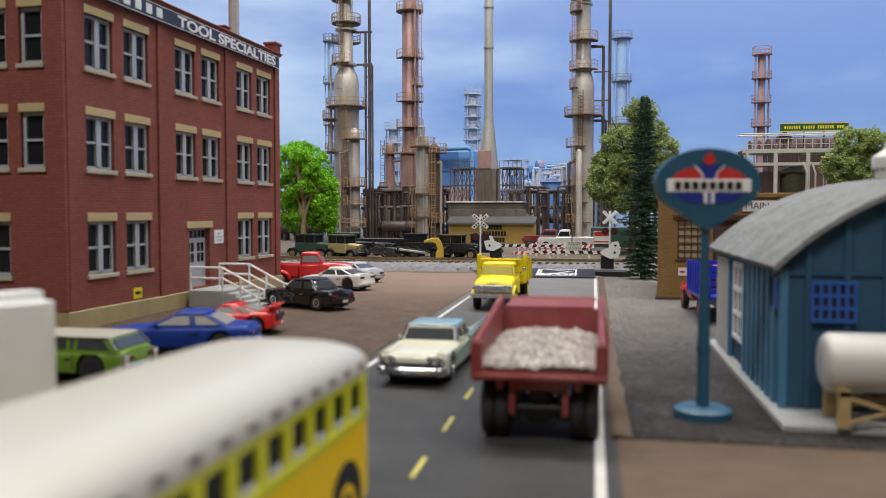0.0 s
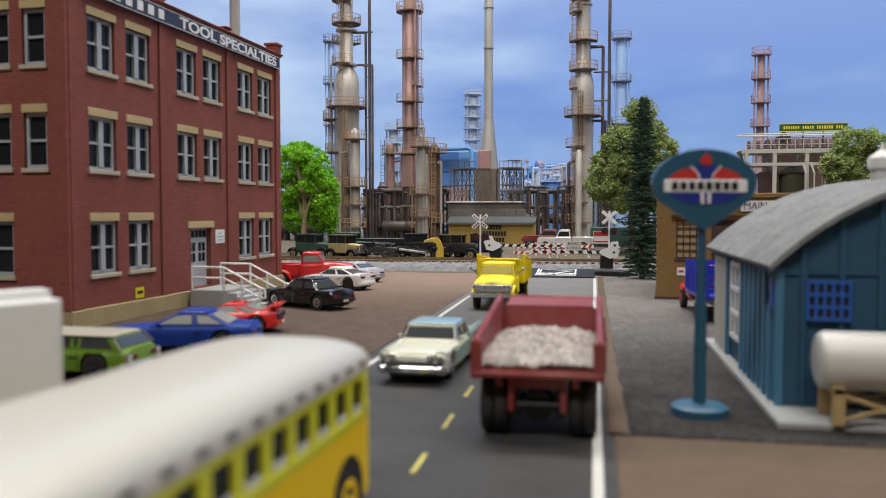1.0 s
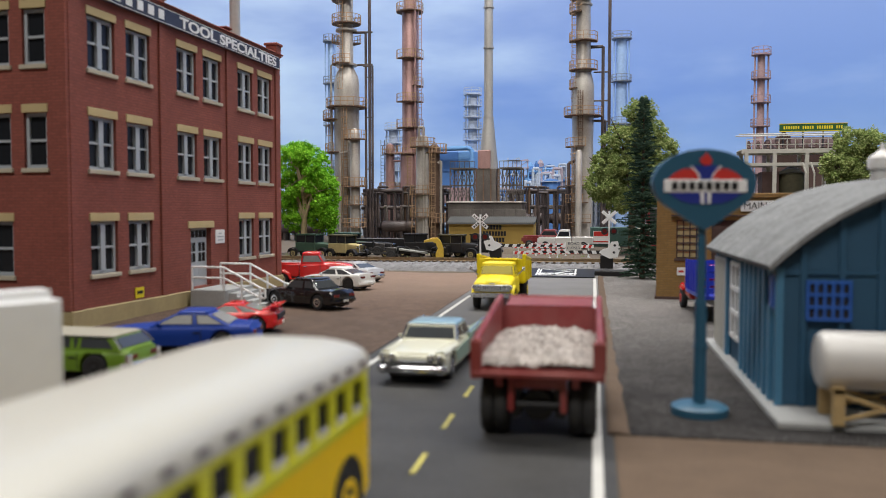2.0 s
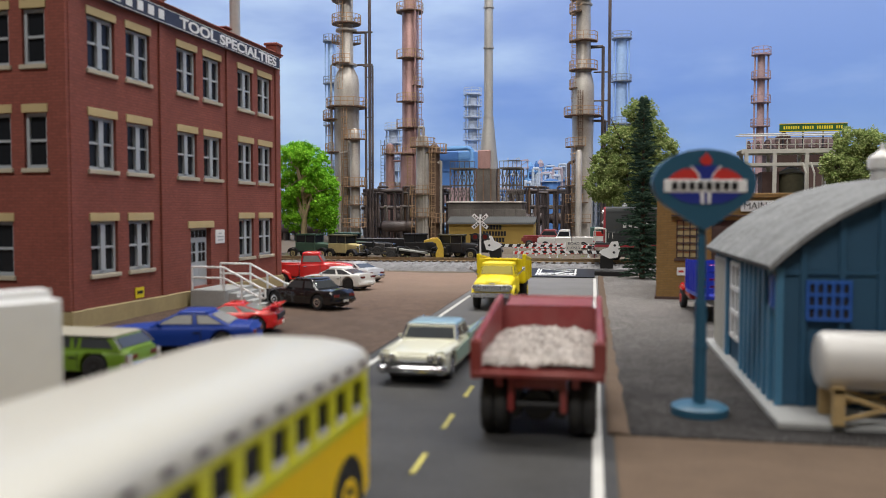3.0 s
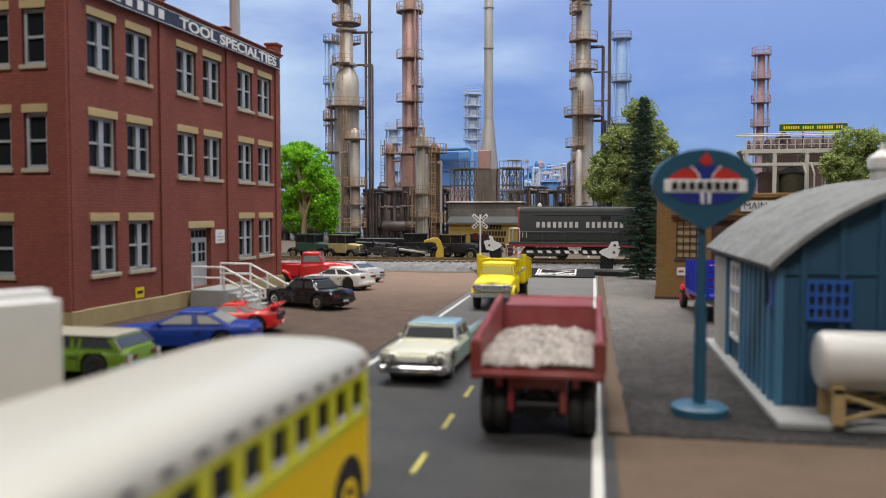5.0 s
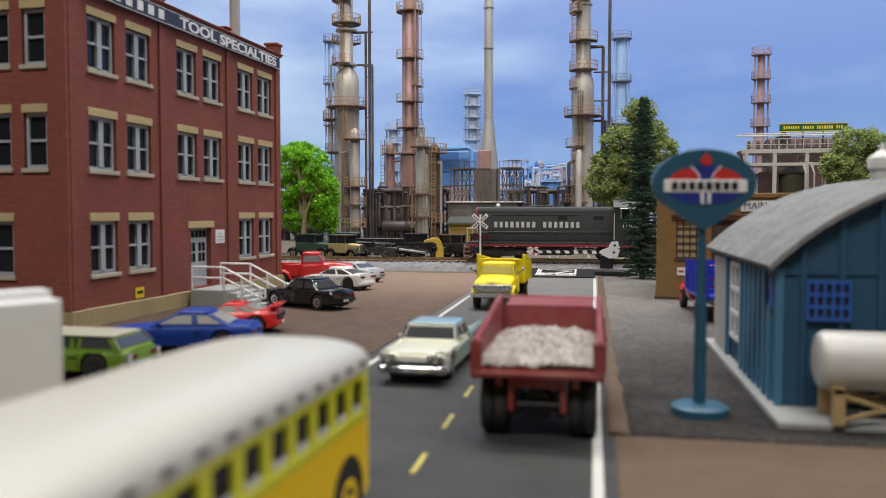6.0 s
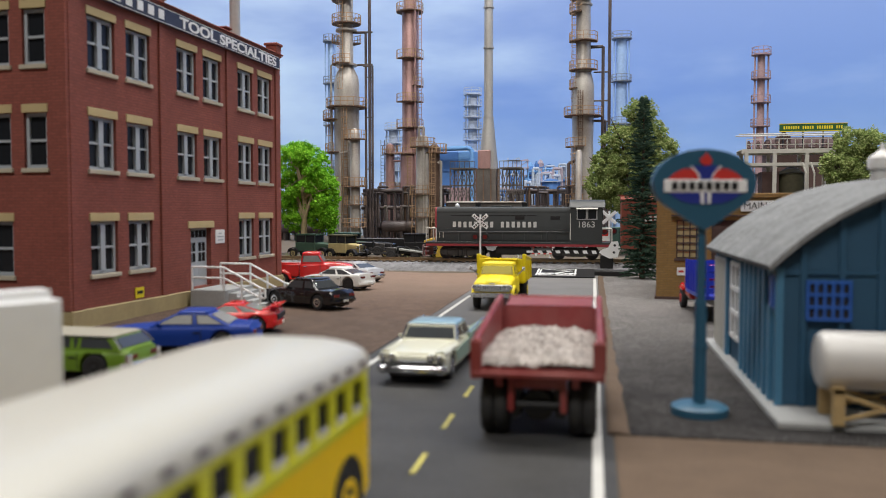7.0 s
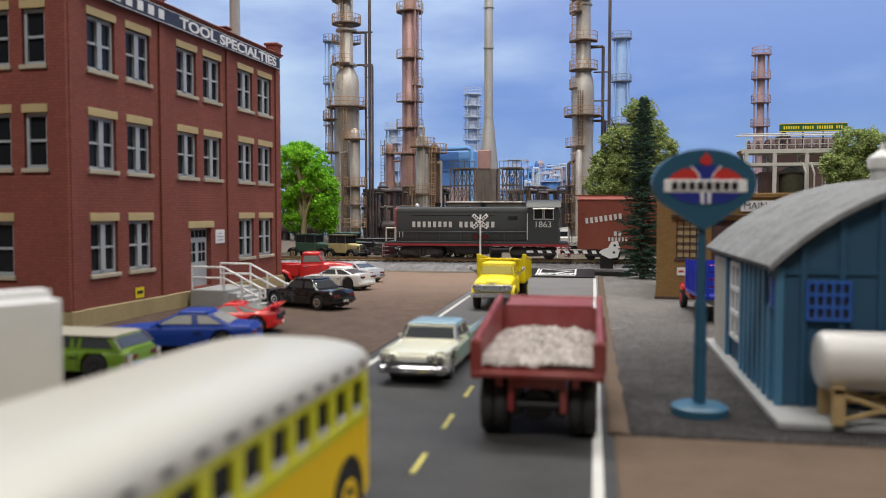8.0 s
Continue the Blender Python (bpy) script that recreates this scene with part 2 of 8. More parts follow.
M = {
    "brick": brick_mat("red_brick", (0.285, 0.080, 0.058), (0.245, 0.066, 0.048), (0.19, 0.060, 0.046)),
    "tan_brick": brick_mat("tan_brick", (0.32, 0.19, 0.065), (0.28, 0.16, 0.05), (0.24, 0.15, 0.06)),
    "stone": mat("cream_stone", (0.50, 0.40, 0.21), 0.75, var=0.08, ns=1.5),
    "sill_stone": mat("grey_cream_stone", (0.46, 0.42, 0.33), 0.75, var=0.08, ns=1.5),
    "plinth": mat("tan_plinth", (0.38, 0.31, 0.16), 0.8, var=0.1, ns=0.6, stain=(0.22, 0.18, 0.10), stain_amt=0.4),
    "win_grey": mat("grey_window_paint", (0.40, 0.44, 0.48), 0.55, var=0.05),
    "pane": glass_mat("dark_pane", (0.016, 0.018, 0.022), 0.2, 0.25),
    "sign_navy": mat("navy_sign", (0.035, 0.045, 0.085), 0.6, var=0.1),
    "white": mat("white_paint", (0.82, 0.83, 0.84), 0.5, var=0.04),
    "offwhite": mat("ivory_plastic", (0.50, 0.495, 0.45), 0.36, var=0.03, coat=0.2),
    "concrete": mat("grey_concrete", (0.36, 0.37, 0.37), 0.85, var=0.12, ns=1.2, bump=0.2),
    "asphalt": mat("road_asphalt", (0.038, 0.038, 0.039), 0.6, var=0.35, ns=0.9, bump=0.4, bs=14, stain=(0.085, 0.083, 0.080), stain_amt=0.6, stain_s=0.16),
    "lot": mat("dark_gravel_lot", (0.045, 0.043, 0.043), 0.95, var=0.7, ns=2.6, bump=1.0, bs=7, stain=(0.10, 0.095, 0.093), stain_amt=0.6, stain_s=0.35),
    "dirt": mat("brown_dirt", (0.098, 0.062, 0.044), 0.95, var=0.35, ns=0.8, bump=0.35, bs=12, stain=(0.062, 0.043, 0.031), stain_amt=0.8, stain_s=0.10),
    "ground": mat("layout_soil", (0.13, 0.105, 0.08), 0.95, var=0.2, ns=0.5, bump=0.4, bs=8),
    "tan_dirt": mat("tan_kerb_dirt", (0.105, 0.071, 0.047), 0.95, var=0.2, ns=1.5, bump=0.4, bs=12),
    "ballast": mat("grey_ballast", (0.20, 0.20, 0.21), 0.9, var=0.5, ns=2.2, bump=1.0, bs=6),
    "tie": mat("tie_wood", (0.12, 0.085, 0.055), 0.9, var=0.3),
    "rail": mat("rail_steel", (0.30, 0.22, 0.13), 0.45, 0.7, var=0.2),
    "line_white": mat("white_line", (0.52, 0.52, 0.50), 0.7, var=0.12, ns=2),
    "line_yellow": mat("yellow_line", (0.50, 0.45, 0.10), 0.7, var=0.2, ns=3, stain=(0.08, 0.08, 0.07), stain_amt=0.8, stain_s=1.2),
    "teal": mat("teal_blue_metal", (0.028, 0.086, 0.155), 0.5, var=0.1, ns=0.8),
    "teal_sign": mat("dark_teal_enamel", (0.020, 0.092, 0.160), 0.45, var=0.06),
    "roof_grey": mat("grey_roof_felt", (0.21, 0.22, 0.23), 0.9, var=0.4, ns=1.3, bump=0.8, bs=10),
    "blue": mat("bright_blue", (0.022, 0.11, 0.45), 0.4, var=0.06),
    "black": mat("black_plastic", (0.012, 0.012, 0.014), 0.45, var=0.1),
    "tyre": mat("tyre_rubber", (0.018, 0.018, 0.019), 0.75, var=0.15),
    "chrome": mat("chrome_plate", (0.72, 0.73, 0.75), 0.18, 1.0, var=0.05),
    "silver": mat("silver_paint", (0.55, 0.56, 0.57), 0.35, 0.35, var=0.05),
    "tank": mat("white_tank", (0.62, 0.615, 0.60), 0.4, var=0.03),
    "wood": mat("tan_timber", (0.45, 0.32, 0.15), 0.75, var=0.15, ns=4),
    "red_truck": mat("dark_red_paint", (0.20, 0.022, 0.022), 0.5, var=0.12, ns=1.5, stain=(0.30, 0.11, 0.10), stain_amt=0.5, stain_s=1.0),
    "gravel": mat("pale_gravel", (0.46, 0.425, 0.40), 0.9, var=0.5, ns=3),
    "yellow": mat("yellow_paint", (0.80, 0.64, 0.004), 0.5, var=0.06),
    "bus_orange": mat("bus_orange_yellow", (1.0, 0.66, 0.001), 0.45, var=0.04, coat=0.05),
    "bus_lime": mat("bus_lime_yellow", (0.72, 0.72, 0.03), 0.35, var=0.05, coat=0.2),
    "red": mat("bright_red_paint", (0.62, 0.02, 0.02), 0.25, var=0.04, coat=0.5),
    "car_black": mat("black_gloss", (0.008, 0.008, 0.010), 0.15, var=0.05, coat=0.6),
    "car_white": mat("white_gloss", (0.74, 0.74, 0.72), 0.22, var=0.03, coat=0.5),
    "car_cream": mat("cream_gloss", (0.66, 0.66, 0.52), 0.25, var=0.03, coat=0.4),
    "car_mint": mat("pale_green_gloss", (0.22, 0.34, 0.24), 0.3, var=0.04, coat=0.4),
    "car_skyblue": mat("sky_blue_gloss", (0.20, 0.33, 0.40), 0.3, var=0.04, coat=0.4),
    "car_blue": mat("royal_blue_gloss", (0.007, 0.034, 0.23), 0.45, var=0.06, coat=0.03),
    "car_green": mat("lime_green_gloss", (0.12, 0.215, 0.02), 0.4, var=0.05, coat=0.1),
    "car_glass": glass_mat("tinted_car_glass", (0.045, 0.05, 0.055), 0.12),
    "pale_glass": glass_mat("pale_clear_car_glass", (0.22, 0.22, 0.21), 0.15),
    "amber_glass": glass_mat("glass_before_a_yellow_cabin", (0.36, 0.31, 0.06), 0.15, 0.5),
    "wagon_roof": mat("tan_wagon_roof", (0.30, 0.285, 0.23), 0.55, var=0.06),
    "step_pale": mat("dusty_pale_red_steel", (0.34, 0.25, 0.25), 0.7, var=0.25, ns=3),
    "trim_black": mat("matt_black_trim", (0.014, 0.014, 0.015), 0.6, var=0.1),
    "stake_blue": mat("cobalt_blue_plastic", (0.025, 0.045, 0.48), 0.35, var=0.06),
    "smoke": mat("smoky_clear_plastic", (0.07, 0.08, 0.085), 0.6, var=0.2),
    "teal_light": mat("light_teal_metal", (0.06, 0.19, 0.32), 0.5, var=0.1),
    # Distance haze mixed into the steel's colour.
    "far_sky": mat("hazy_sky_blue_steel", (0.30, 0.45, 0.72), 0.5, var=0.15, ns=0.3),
    "bogie": mat("dusty_black_steel", (0.045, 0.042, 0.040), 0.7, var=0.3, ns=2),
    "steel": mat("weathered_tower_steel", (0.50, 0.475, 0.44), 0.4, 0.3, var=0.2, ns=0.6, stain=(0.19, 0.125, 0.085), stain_amt=0.75, stain_s=0.3),
    "steel_red": mat("rusty_red_tower", (0.44, 0.27, 0.255), 0.4, 0.3, var=0.18, ns=0.6, stain=(0.12, 0.065, 0.055), stain_amt=0.7, stain_s=0.3),
    "stack": mat("pale_grey_stack", (0.52, 0.52, 0.51), 0.38, 0.35, var=0.1, ns=0.4, stain=(0.22, 0.19, 0.16), stain_amt=0.5, stain_s=0.2),
    "rust": mat("rusty_brown_steel", (0.15, 0.095, 0.065), 0.8, var=0.25, ns=2),
    "rail_tan": mat("tan_brown_railing", (0.38, 0.25, 0.15), 0.7, var=0.25, ns=2),
    "pipe": mat("dark_pipework", (0.066, 0.053, 0.055), 0.45, var=0.35, ns=1, stain=(0.20, 0.15, 0.13), stain_amt=0.7, stain_s=0.5),
    "grey_mid": mat("mid_grey_panels", (0.13, 0.115, 0.105), 0.7, var=0.35, ns=0.8, stain=(0.06, 0.05, 0.045), stain_amt=0.7, stain_s=0.35),
    "shed_yellow": mat("mustard_siding", (0.42, 0.29, 0.075), 0.75, var=0.1, ns=1.2),
    "shed_roof": mat("dark_corrugated_roof", (0.10, 0.105, 0.105), 0.7, var=0.2),
    "leaf_bright": leaf_mat("bright_green_foam", (0.12, 0.36, 0.014), (0.30, 0.62, 0.05)),
    "leaf_olive": leaf_mat("olive_green_foam", (0.17, 0.24, 0.07), (0.40, 0.46, 0.19)),
    "leaf_dark": leaf_mat("dark_green_needles", (0.022, 0.050, 0.036), (0.10, 0.165, 0.115)),
    "bark": mat("pale_bark", (0.42, 0.34, 0.20), 0.9, var=0.2, ns=2),
    "bark_dark": mat("dark_bark", (0.09, 0.06, 0.04), 0.9, var=0.2, ns=2),
    "loco_grey": mat("dark_grey_loco_paint", (0.036, 0.041, 0.043), 0.5, var=0.1, ns=1.0),
    "loco_red": mat("scarlet_loco_paint", (0.30, 0.03, 0.04), 0.5, var=0.1),
    "boxcar": mat("oxide_red_boxcar", (0.235, 0.058, 0.035), 0.65, var=0.12, ns=1),
    "letter": mat("pale_lettering", (0.62, 0.63, 0.62), 0.6, var=0.05),
    # Far plant: haze of the printed backdrop mixed into these colours.
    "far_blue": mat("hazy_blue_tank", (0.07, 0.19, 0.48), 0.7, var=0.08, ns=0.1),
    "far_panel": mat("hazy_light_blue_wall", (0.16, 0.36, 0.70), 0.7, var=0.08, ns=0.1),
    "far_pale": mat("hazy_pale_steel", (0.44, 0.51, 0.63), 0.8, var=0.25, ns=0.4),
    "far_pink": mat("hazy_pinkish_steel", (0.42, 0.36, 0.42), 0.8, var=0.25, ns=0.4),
    "far_white": mat("hazy_white_backing", (0.66, 0.71, 0.80), 0.8, var=0.2, ns=0.3),
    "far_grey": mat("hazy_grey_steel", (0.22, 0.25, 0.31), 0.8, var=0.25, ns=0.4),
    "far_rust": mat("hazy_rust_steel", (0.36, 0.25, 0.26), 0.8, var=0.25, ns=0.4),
    "beige": mat("beige_frame", (0.55, 0.54, 0.50), 0.6, var=0.1),
    "brown_roof": mat("dark_brown_roof", (0.085, 0.05, 0.045), 0.8, var=0.2),
    "lens_red": mat("red_lens", (0.12, 0.015, 0.015), 0.2),
    "sign_yellow": mat("yellow_sign", (0.75, 0.62, 0.02), 0.5, var=0.05),
    "sign_green": mat("green_sign", (0.02, 0.10, 0.03), 0.5),
    "enamel_red": mat("red_enamel", (0.55, 0.035, 0.03), 0.4),
    "enamel_blue": mat("deep_blue_enamel", (0.02, 0.035, 0.26), 0.4),
    "olive": mat("olive_drab", (0.09, 0.085, 0.05), 0.7, var=0.3),
    "old_yellow": mat("faded_ochre_paint", (0.62, 0.42, 0.05), 0.6, var=0.2, ns=2, stain=(0.2, 0.14, 0.05), stain_amt=0.5),
    "pale_deck": mat("weathered_pale_deck", (0.30, 0.31, 0.29), 0.8, var=0.4, ns=2),
    "dark_green": mat("dark_green_paint", (0.03, 0.07, 0.045), 0.6, var=0.2),
    "tan_paint": mat("khaki_paint", (0.40, 0.33, 0.15), 0.6, var=0.15),
    "sea": mat("sea_green_paint", (0.06, 0.13, 0.115), 0.6, var=0.15),
    "wall_room": mat("room_wall_paint", (0.19, 0.19, 0.185), 0.9, var=0.03, ns=0.02),
    "sky": sky_mat(),
}

# Light that grows towards the back, painted into road, lot and dirt.
far_brightened(M["asphalt"], 24, 52, (0.20, 0.195, 0.19), 0.9)
far_brightened(M["lot"], 17, 42, (0.29, 0.275, 0.265), 0.95)
woven(M["lot"], 0.11, 0.16, 1.0, 0.45)
for key, spec in (("lot", 0.15), ("car_blue", 0.22), ("car_green", 0.25), ("teal", 0.3), ("asphalt", 0.3)):
    M[key].node_tree.nodes["Principled BSDF"].inputs["Specular IOR Level"].default_value = spec
woven(M["dirt"], 0.30, 0.20, 0.6, 0.75)
far_brightened(M["dirt"], 34, 54, (0.26, 0.18, 0.135), 0.9)
# ---- building helpers ----
def thing(name, label, category, x=0, y=0, z=0, rz=0, group="", kind="", rx=0, ry=0):
    ob = new(name)
    ob.empty_display_size = 0.01
    ob.matrix_basis = pose(x * K, y * K, z * K, rx, ry, rz)
    return tagged(ob, label, category, group, kind)


def part(name, bm, material, parent=None, label="", smooth=0.0, kind=""):
    """Links a bmesh, drawn in full-size metres, as one mesh object at the model's size."""
    bmesh.ops.scale(bm, vec=(K, K, K), verts=bm.verts)
    bmesh.ops.recalc_face_normals(bm, faces=bm.faces)
    me = bpy.data.meshes.new(name)
    bm.to_mesh(me)
    bm.free()
    me.materials.append(M[material] if isinstance(material, str) else material)
    if smooth:
        for p in me.polygons:
            p.use_smooth = True
        me.set_sharp_from_angle(angle=radians(smooth))
    ob = new(name, me)
    if parent:
        ob.parent = parent
    return tagged(ob, label, kind=kind)


def box(bm, x0, x1, y0, y1, z0, z1, bevel=0.0, seg=1):
    vs = [bm.verts.new(c) for c in ((x0, y0, z0), (x1, y0, z0), (x1, y1, z0), (x0, y1, z0), (x0, y0, z1), (x1, y0, z1), (x1, y1, z1), (x0, y1, z1))]
    fs = [bm.faces.new([vs[i] for i in f]) for f in ((3, 2, 1, 0), (4, 5, 6, 7), (0, 1, 5, 4), (1, 2, 6, 5), (2, 3, 7, 6), (3, 0, 4, 7))]
    if bevel:
        es = list({e for f in fs for e in f.edges})
        bmesh.ops.bevel(bm, geom=es, offset=bevel, segments=seg, affect="EDGES", clamp_overlap=True)
    return bm


def B(x0, x1, y0, y1, z0, z1, bevel=0.0, seg=1):
    return box(bmesh.new(), x0, x1, y0, y1, z0, z1, bevel, seg)


def cyl(bm, p0, p1, r0, r1=None, seg=12, caps=True):
    p0, p1 = Vector(p0), Vector(p1)
    r1 = r0 if r1 is None else r1
    ax = (p1 - p0).normalized()
    u = ax.orthogonal().normalized()
    w = ax.cross(u)
    rings = []
    for p, r in ((p0, r0), (p1, r1)):
        rings.append([bm.verts.new(p + (u * math.cos(2 * math.pi * i / seg) + w * math.sin(2 * math.pi * i / seg)) * r) for i in range(seg)])
    for i in range(seg):
        j = (i + 1) % seg
        bm.faces.new((rings[0][i], rings[0][j], rings[1][j], rings[1][i]))
    if caps:
        bm.faces.new(rings[0][::-1])
        bm.faces.new(rings[1])
    return bm


def C(p0, p1, r0, r1=None, seg=12):
    return cyl(bmesh.new(), p0, p1, r0, r1, seg)


def tube(bm, pts, r, seg=6):
    for a, b in zip(pts, pts[1:]):
        if (Vector(a) - Vector(b)).length > 1e-6:
            cyl(bm, a, b, r, r, seg)
    return bm


def lathe(bm, profile, seg=20, x=0, y=0):
    """A turned body about the upright through x, y; profile of (radius, height)."""
    rings = [[bm.verts.new((x + r * math.cos(2 * math.pi * i / seg), y + r * math.sin(2 * math.pi * i / seg), z)) for i in range(seg)] for r, z in profile]
    for a, b in zip(rings, rings[1:]):
        for i in range(seg):
            j = (i + 1) % seg
            bm.faces.new((a[i], a[j], b[j], b[i]))
    bm.faces.new(rings[0][::-1])
    bm.faces.new(rings[-1])
    return bm


def loft(bm, rings, close=True):
    vs = [[bm.verts.new(p) for p in r] for r in rings]
    n = len(vs[0])
    for a, b in zip(vs, vs[1:]):
        for i in range(n):
            j = (i + 1) % n
            bm.faces.new((a[i], a[j], b[j], b[i]))
    if close:
        bm.faces.new(vs[0][::-1])
        bm.faces.new(vs[-1])
    return bm


def prism(bm, prof, axis, a0, a1):
    """A closed profile pushed along an axis. axis x: profile is (y, z); y: (x, z); z: (x, y)."""
    def at(p, a):
        return {"x": (a, p[0], p[1]), "y": (p[0], a, p[1]), "z": (p[0], p[1], a)}[axis]
    return loft(bm, [[at(p, a0) for p in prof], [at(p, a1) for p in prof]])


def words(body, size, material, parent, m, depth=0.01, name="lettering", wide=1.0, bold=0.0):
    """Raised letters in the built-in font; m: their pose in full-size metres."""
    cu = bpy.data.curves.new(name, "FONT")
    cu.body, cu.size, cu.extrude = body, size * K, depth * K
    cu.offset = bold * K
    cu.align_x, cu.align_y = "CENTER", "CENTER"
    tmp = new("tmp_text", cu)
    dg = bpy.context.evaluated_depsgraph_get()
    me = bpy.data.meshes.new_from_object(tmp.evaluated_get(dg))
    bpy.data.objects.remove(tmp)
    me.materials.clear()
    me.materials.append(M[material])
    ob = new(name, me)
    if parent:
        ob.parent = parent
    m = m.copy()
    m.translation *= K
    ob.matrix_basis = m @ Matrix.Diagonal((wide, 1, 1, 1))
    return ob


def bars(pattern, h, w, gap, material, parent, m, name="lettering", depth=0.015):
    """Plain upright bars in place of lettering: one a character, a blank for each space."""
    bm = bmesh.new()
    x = -len(pattern) * (w + gap) / 2
    for ch in pattern:
        if ch != " ":
            box(bm, x, x + w, -h / 2, h / 2, 0, depth)
        x += w + gap
    ob = part(name, bm, material, parent)
    m = m.copy()
    m.translation *= K
    ob.matrix_basis = m
    return ob
# ---- the setting: table top, road, lots, track bed, backdrop, room ----
def setting(name, bm, material, label, category, smooth=0.0):
    ob = part(name, bm, material, None, label, smooth)
    return tagged(ob, label, category, kind="structure")


def build_ground():
    bm = bmesh.new()
    prism(bm, [(-40, -2.0), (150, -2.0), (150, 0.55), (64.5, 0.55), (61.0, 0.2), (58.0, -0.04), (-40, -0.04)], "x", -130, 110)
    setting("ground", bm, "ground", "brown scenic soil of the model layout", "ground")

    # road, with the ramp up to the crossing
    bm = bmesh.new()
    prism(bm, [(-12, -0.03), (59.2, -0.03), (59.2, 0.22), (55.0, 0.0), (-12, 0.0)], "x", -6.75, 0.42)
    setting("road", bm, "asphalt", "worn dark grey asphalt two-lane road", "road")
    bm = bmesh.new()
    box(bm, 0.02, 0.20, -10, 54.6, 0.004, 0.02)
    setting("trim_white_line", bm, "line_white", "white painted edge line on the road", "road marking")
    bm = bmesh.new()
    box(bm, -6.40, -6.24, -10, 54.6, 0.004, 0.02)
    setting("trim_white_line", bm, "line_white", "white painted edge line beside the dirt lot", "road marking")
    y = 4.5
    while y < 21:
        bm = bmesh.new()
        box(bm, -3.01, -2.92, y, y + 1.15, 0.004, 0.016)
        setting("trim_yellow_dash", bm, "line_yellow", "faded yellow centre dash on the road", "road marking")
        y += 2.92

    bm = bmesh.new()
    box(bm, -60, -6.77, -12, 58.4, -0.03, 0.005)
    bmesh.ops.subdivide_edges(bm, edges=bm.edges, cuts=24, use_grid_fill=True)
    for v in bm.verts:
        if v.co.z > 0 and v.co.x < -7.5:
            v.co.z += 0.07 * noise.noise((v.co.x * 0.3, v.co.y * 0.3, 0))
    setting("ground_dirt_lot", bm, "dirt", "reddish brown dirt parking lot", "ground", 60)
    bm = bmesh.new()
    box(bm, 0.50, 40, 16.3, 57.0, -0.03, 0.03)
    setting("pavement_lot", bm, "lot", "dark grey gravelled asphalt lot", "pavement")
    bm = bmesh.new()
    box(bm, 0.45, 40, -12, 16.28, -0.03, 0.008)
    setting("ground_front_dirt", bm, "tan_dirt", "bare tan brown dirt strip before the lot", "ground")
    bm = bmesh.new()
    rings = []
    for i in range(121):
        y = 16.3 + 40.9 * i / 120
        w = 0.10 * math.exp(-(y - 16.3) / 5) + 0.16 + 0.10 * noise.noise((y * 0.8, 0, 3))
        h = 0.03 * noise.noise((y * 2.3, 1, 3))
        rings.append([(0.30, y, -0.02), (0.31, y, 0.02), (0.36, y, 0.075 + h), (0.46, y, 0.085 + h), (0.50 + 0.5 * w, y, 0.06 + h * 0.5), (0.50 + w, y, 0.032), (0.50 + w, y, -0.02)])
    loft(bm, rings)
    setting("kerb", bm, "tan_dirt", "rough brown dirt kerb along the road", "kerb", 50)

    # track bed across the back
    bm = bmesh.new()
    prof = [(58.9, -0.02), (59.35, 0.28), (60.1, 0.60), (63.0, 0.60), (64.2, 0.50), (64.2, -0.02)]
    n = 160
    rings = []
    for i in range(n + 1):
        x = -95 + i * 170 / n
        rings.append([(x, py + (0.14 * noise.noise((x * 0.9, py, 1)) if 0 < k < 5 else 0), pz + (0.07 * noise.noise((x * 1.7, py, 4)) if 0 < k < 5 else 0)) for k, (py, pz) in enumerate(prof)])
    loft(bm, rings)
    setting("track_bed", bm, "ballast", "grey stone ballast bank under the railway track", "track bed", 60)
    rng = random.Random(4)
    bm = bmesh.new()
    for i in range(2600):
        x, y = rng.uniform(-40, 20), rng.choice((rng.uniform(58.7, 60.2), rng.uniform(58.9, 60.3), rng.uniform(60, 63)))
        z = 0.62 if y > 60.1 else 0.02 + (y - 58.7) * 0.42
        s = rng.uniform(0.03, 0.075)
        vs = [bm.verts.new((x + s * a * rng.uniform(0.6, 1.2), y + s * b * rng.uniform(0.6, 1.2), z + s * c)) for a, b, c in ((-1, -1, -0.5), (1, -1, -0.5), (0, 1, -0.5), (0, 0, 1))]
        for f in ((0, 1, 3), (1, 2, 3), (2, 0, 3)):
            bm.faces.new([vs[k] for k in f])
    tagged(part("ballast_stones", bm, "ballast"), "loose grey ballast stones along the track", "ballast", kind="stuff")


def build_backdrop():
    bm = bmesh.new()
    pts = []
    for i in range(25):
        a = radians(-64 + i * 128 / 24)
        pts.append((-18 + 118 * math.sin(a), 30 + 116 * math.cos(a)))
    inner = [(x, y) for x, y in pts]
    outer = [(x * 1.01, y + 1.2) for x, y in reversed(pts)]
    prism(bm, inner + outer, "z", -2, 85)
    setting("backdrop", bm, "sky", "curved backdrop painted as a blue sky with pale clouds", "backdrop", 30)


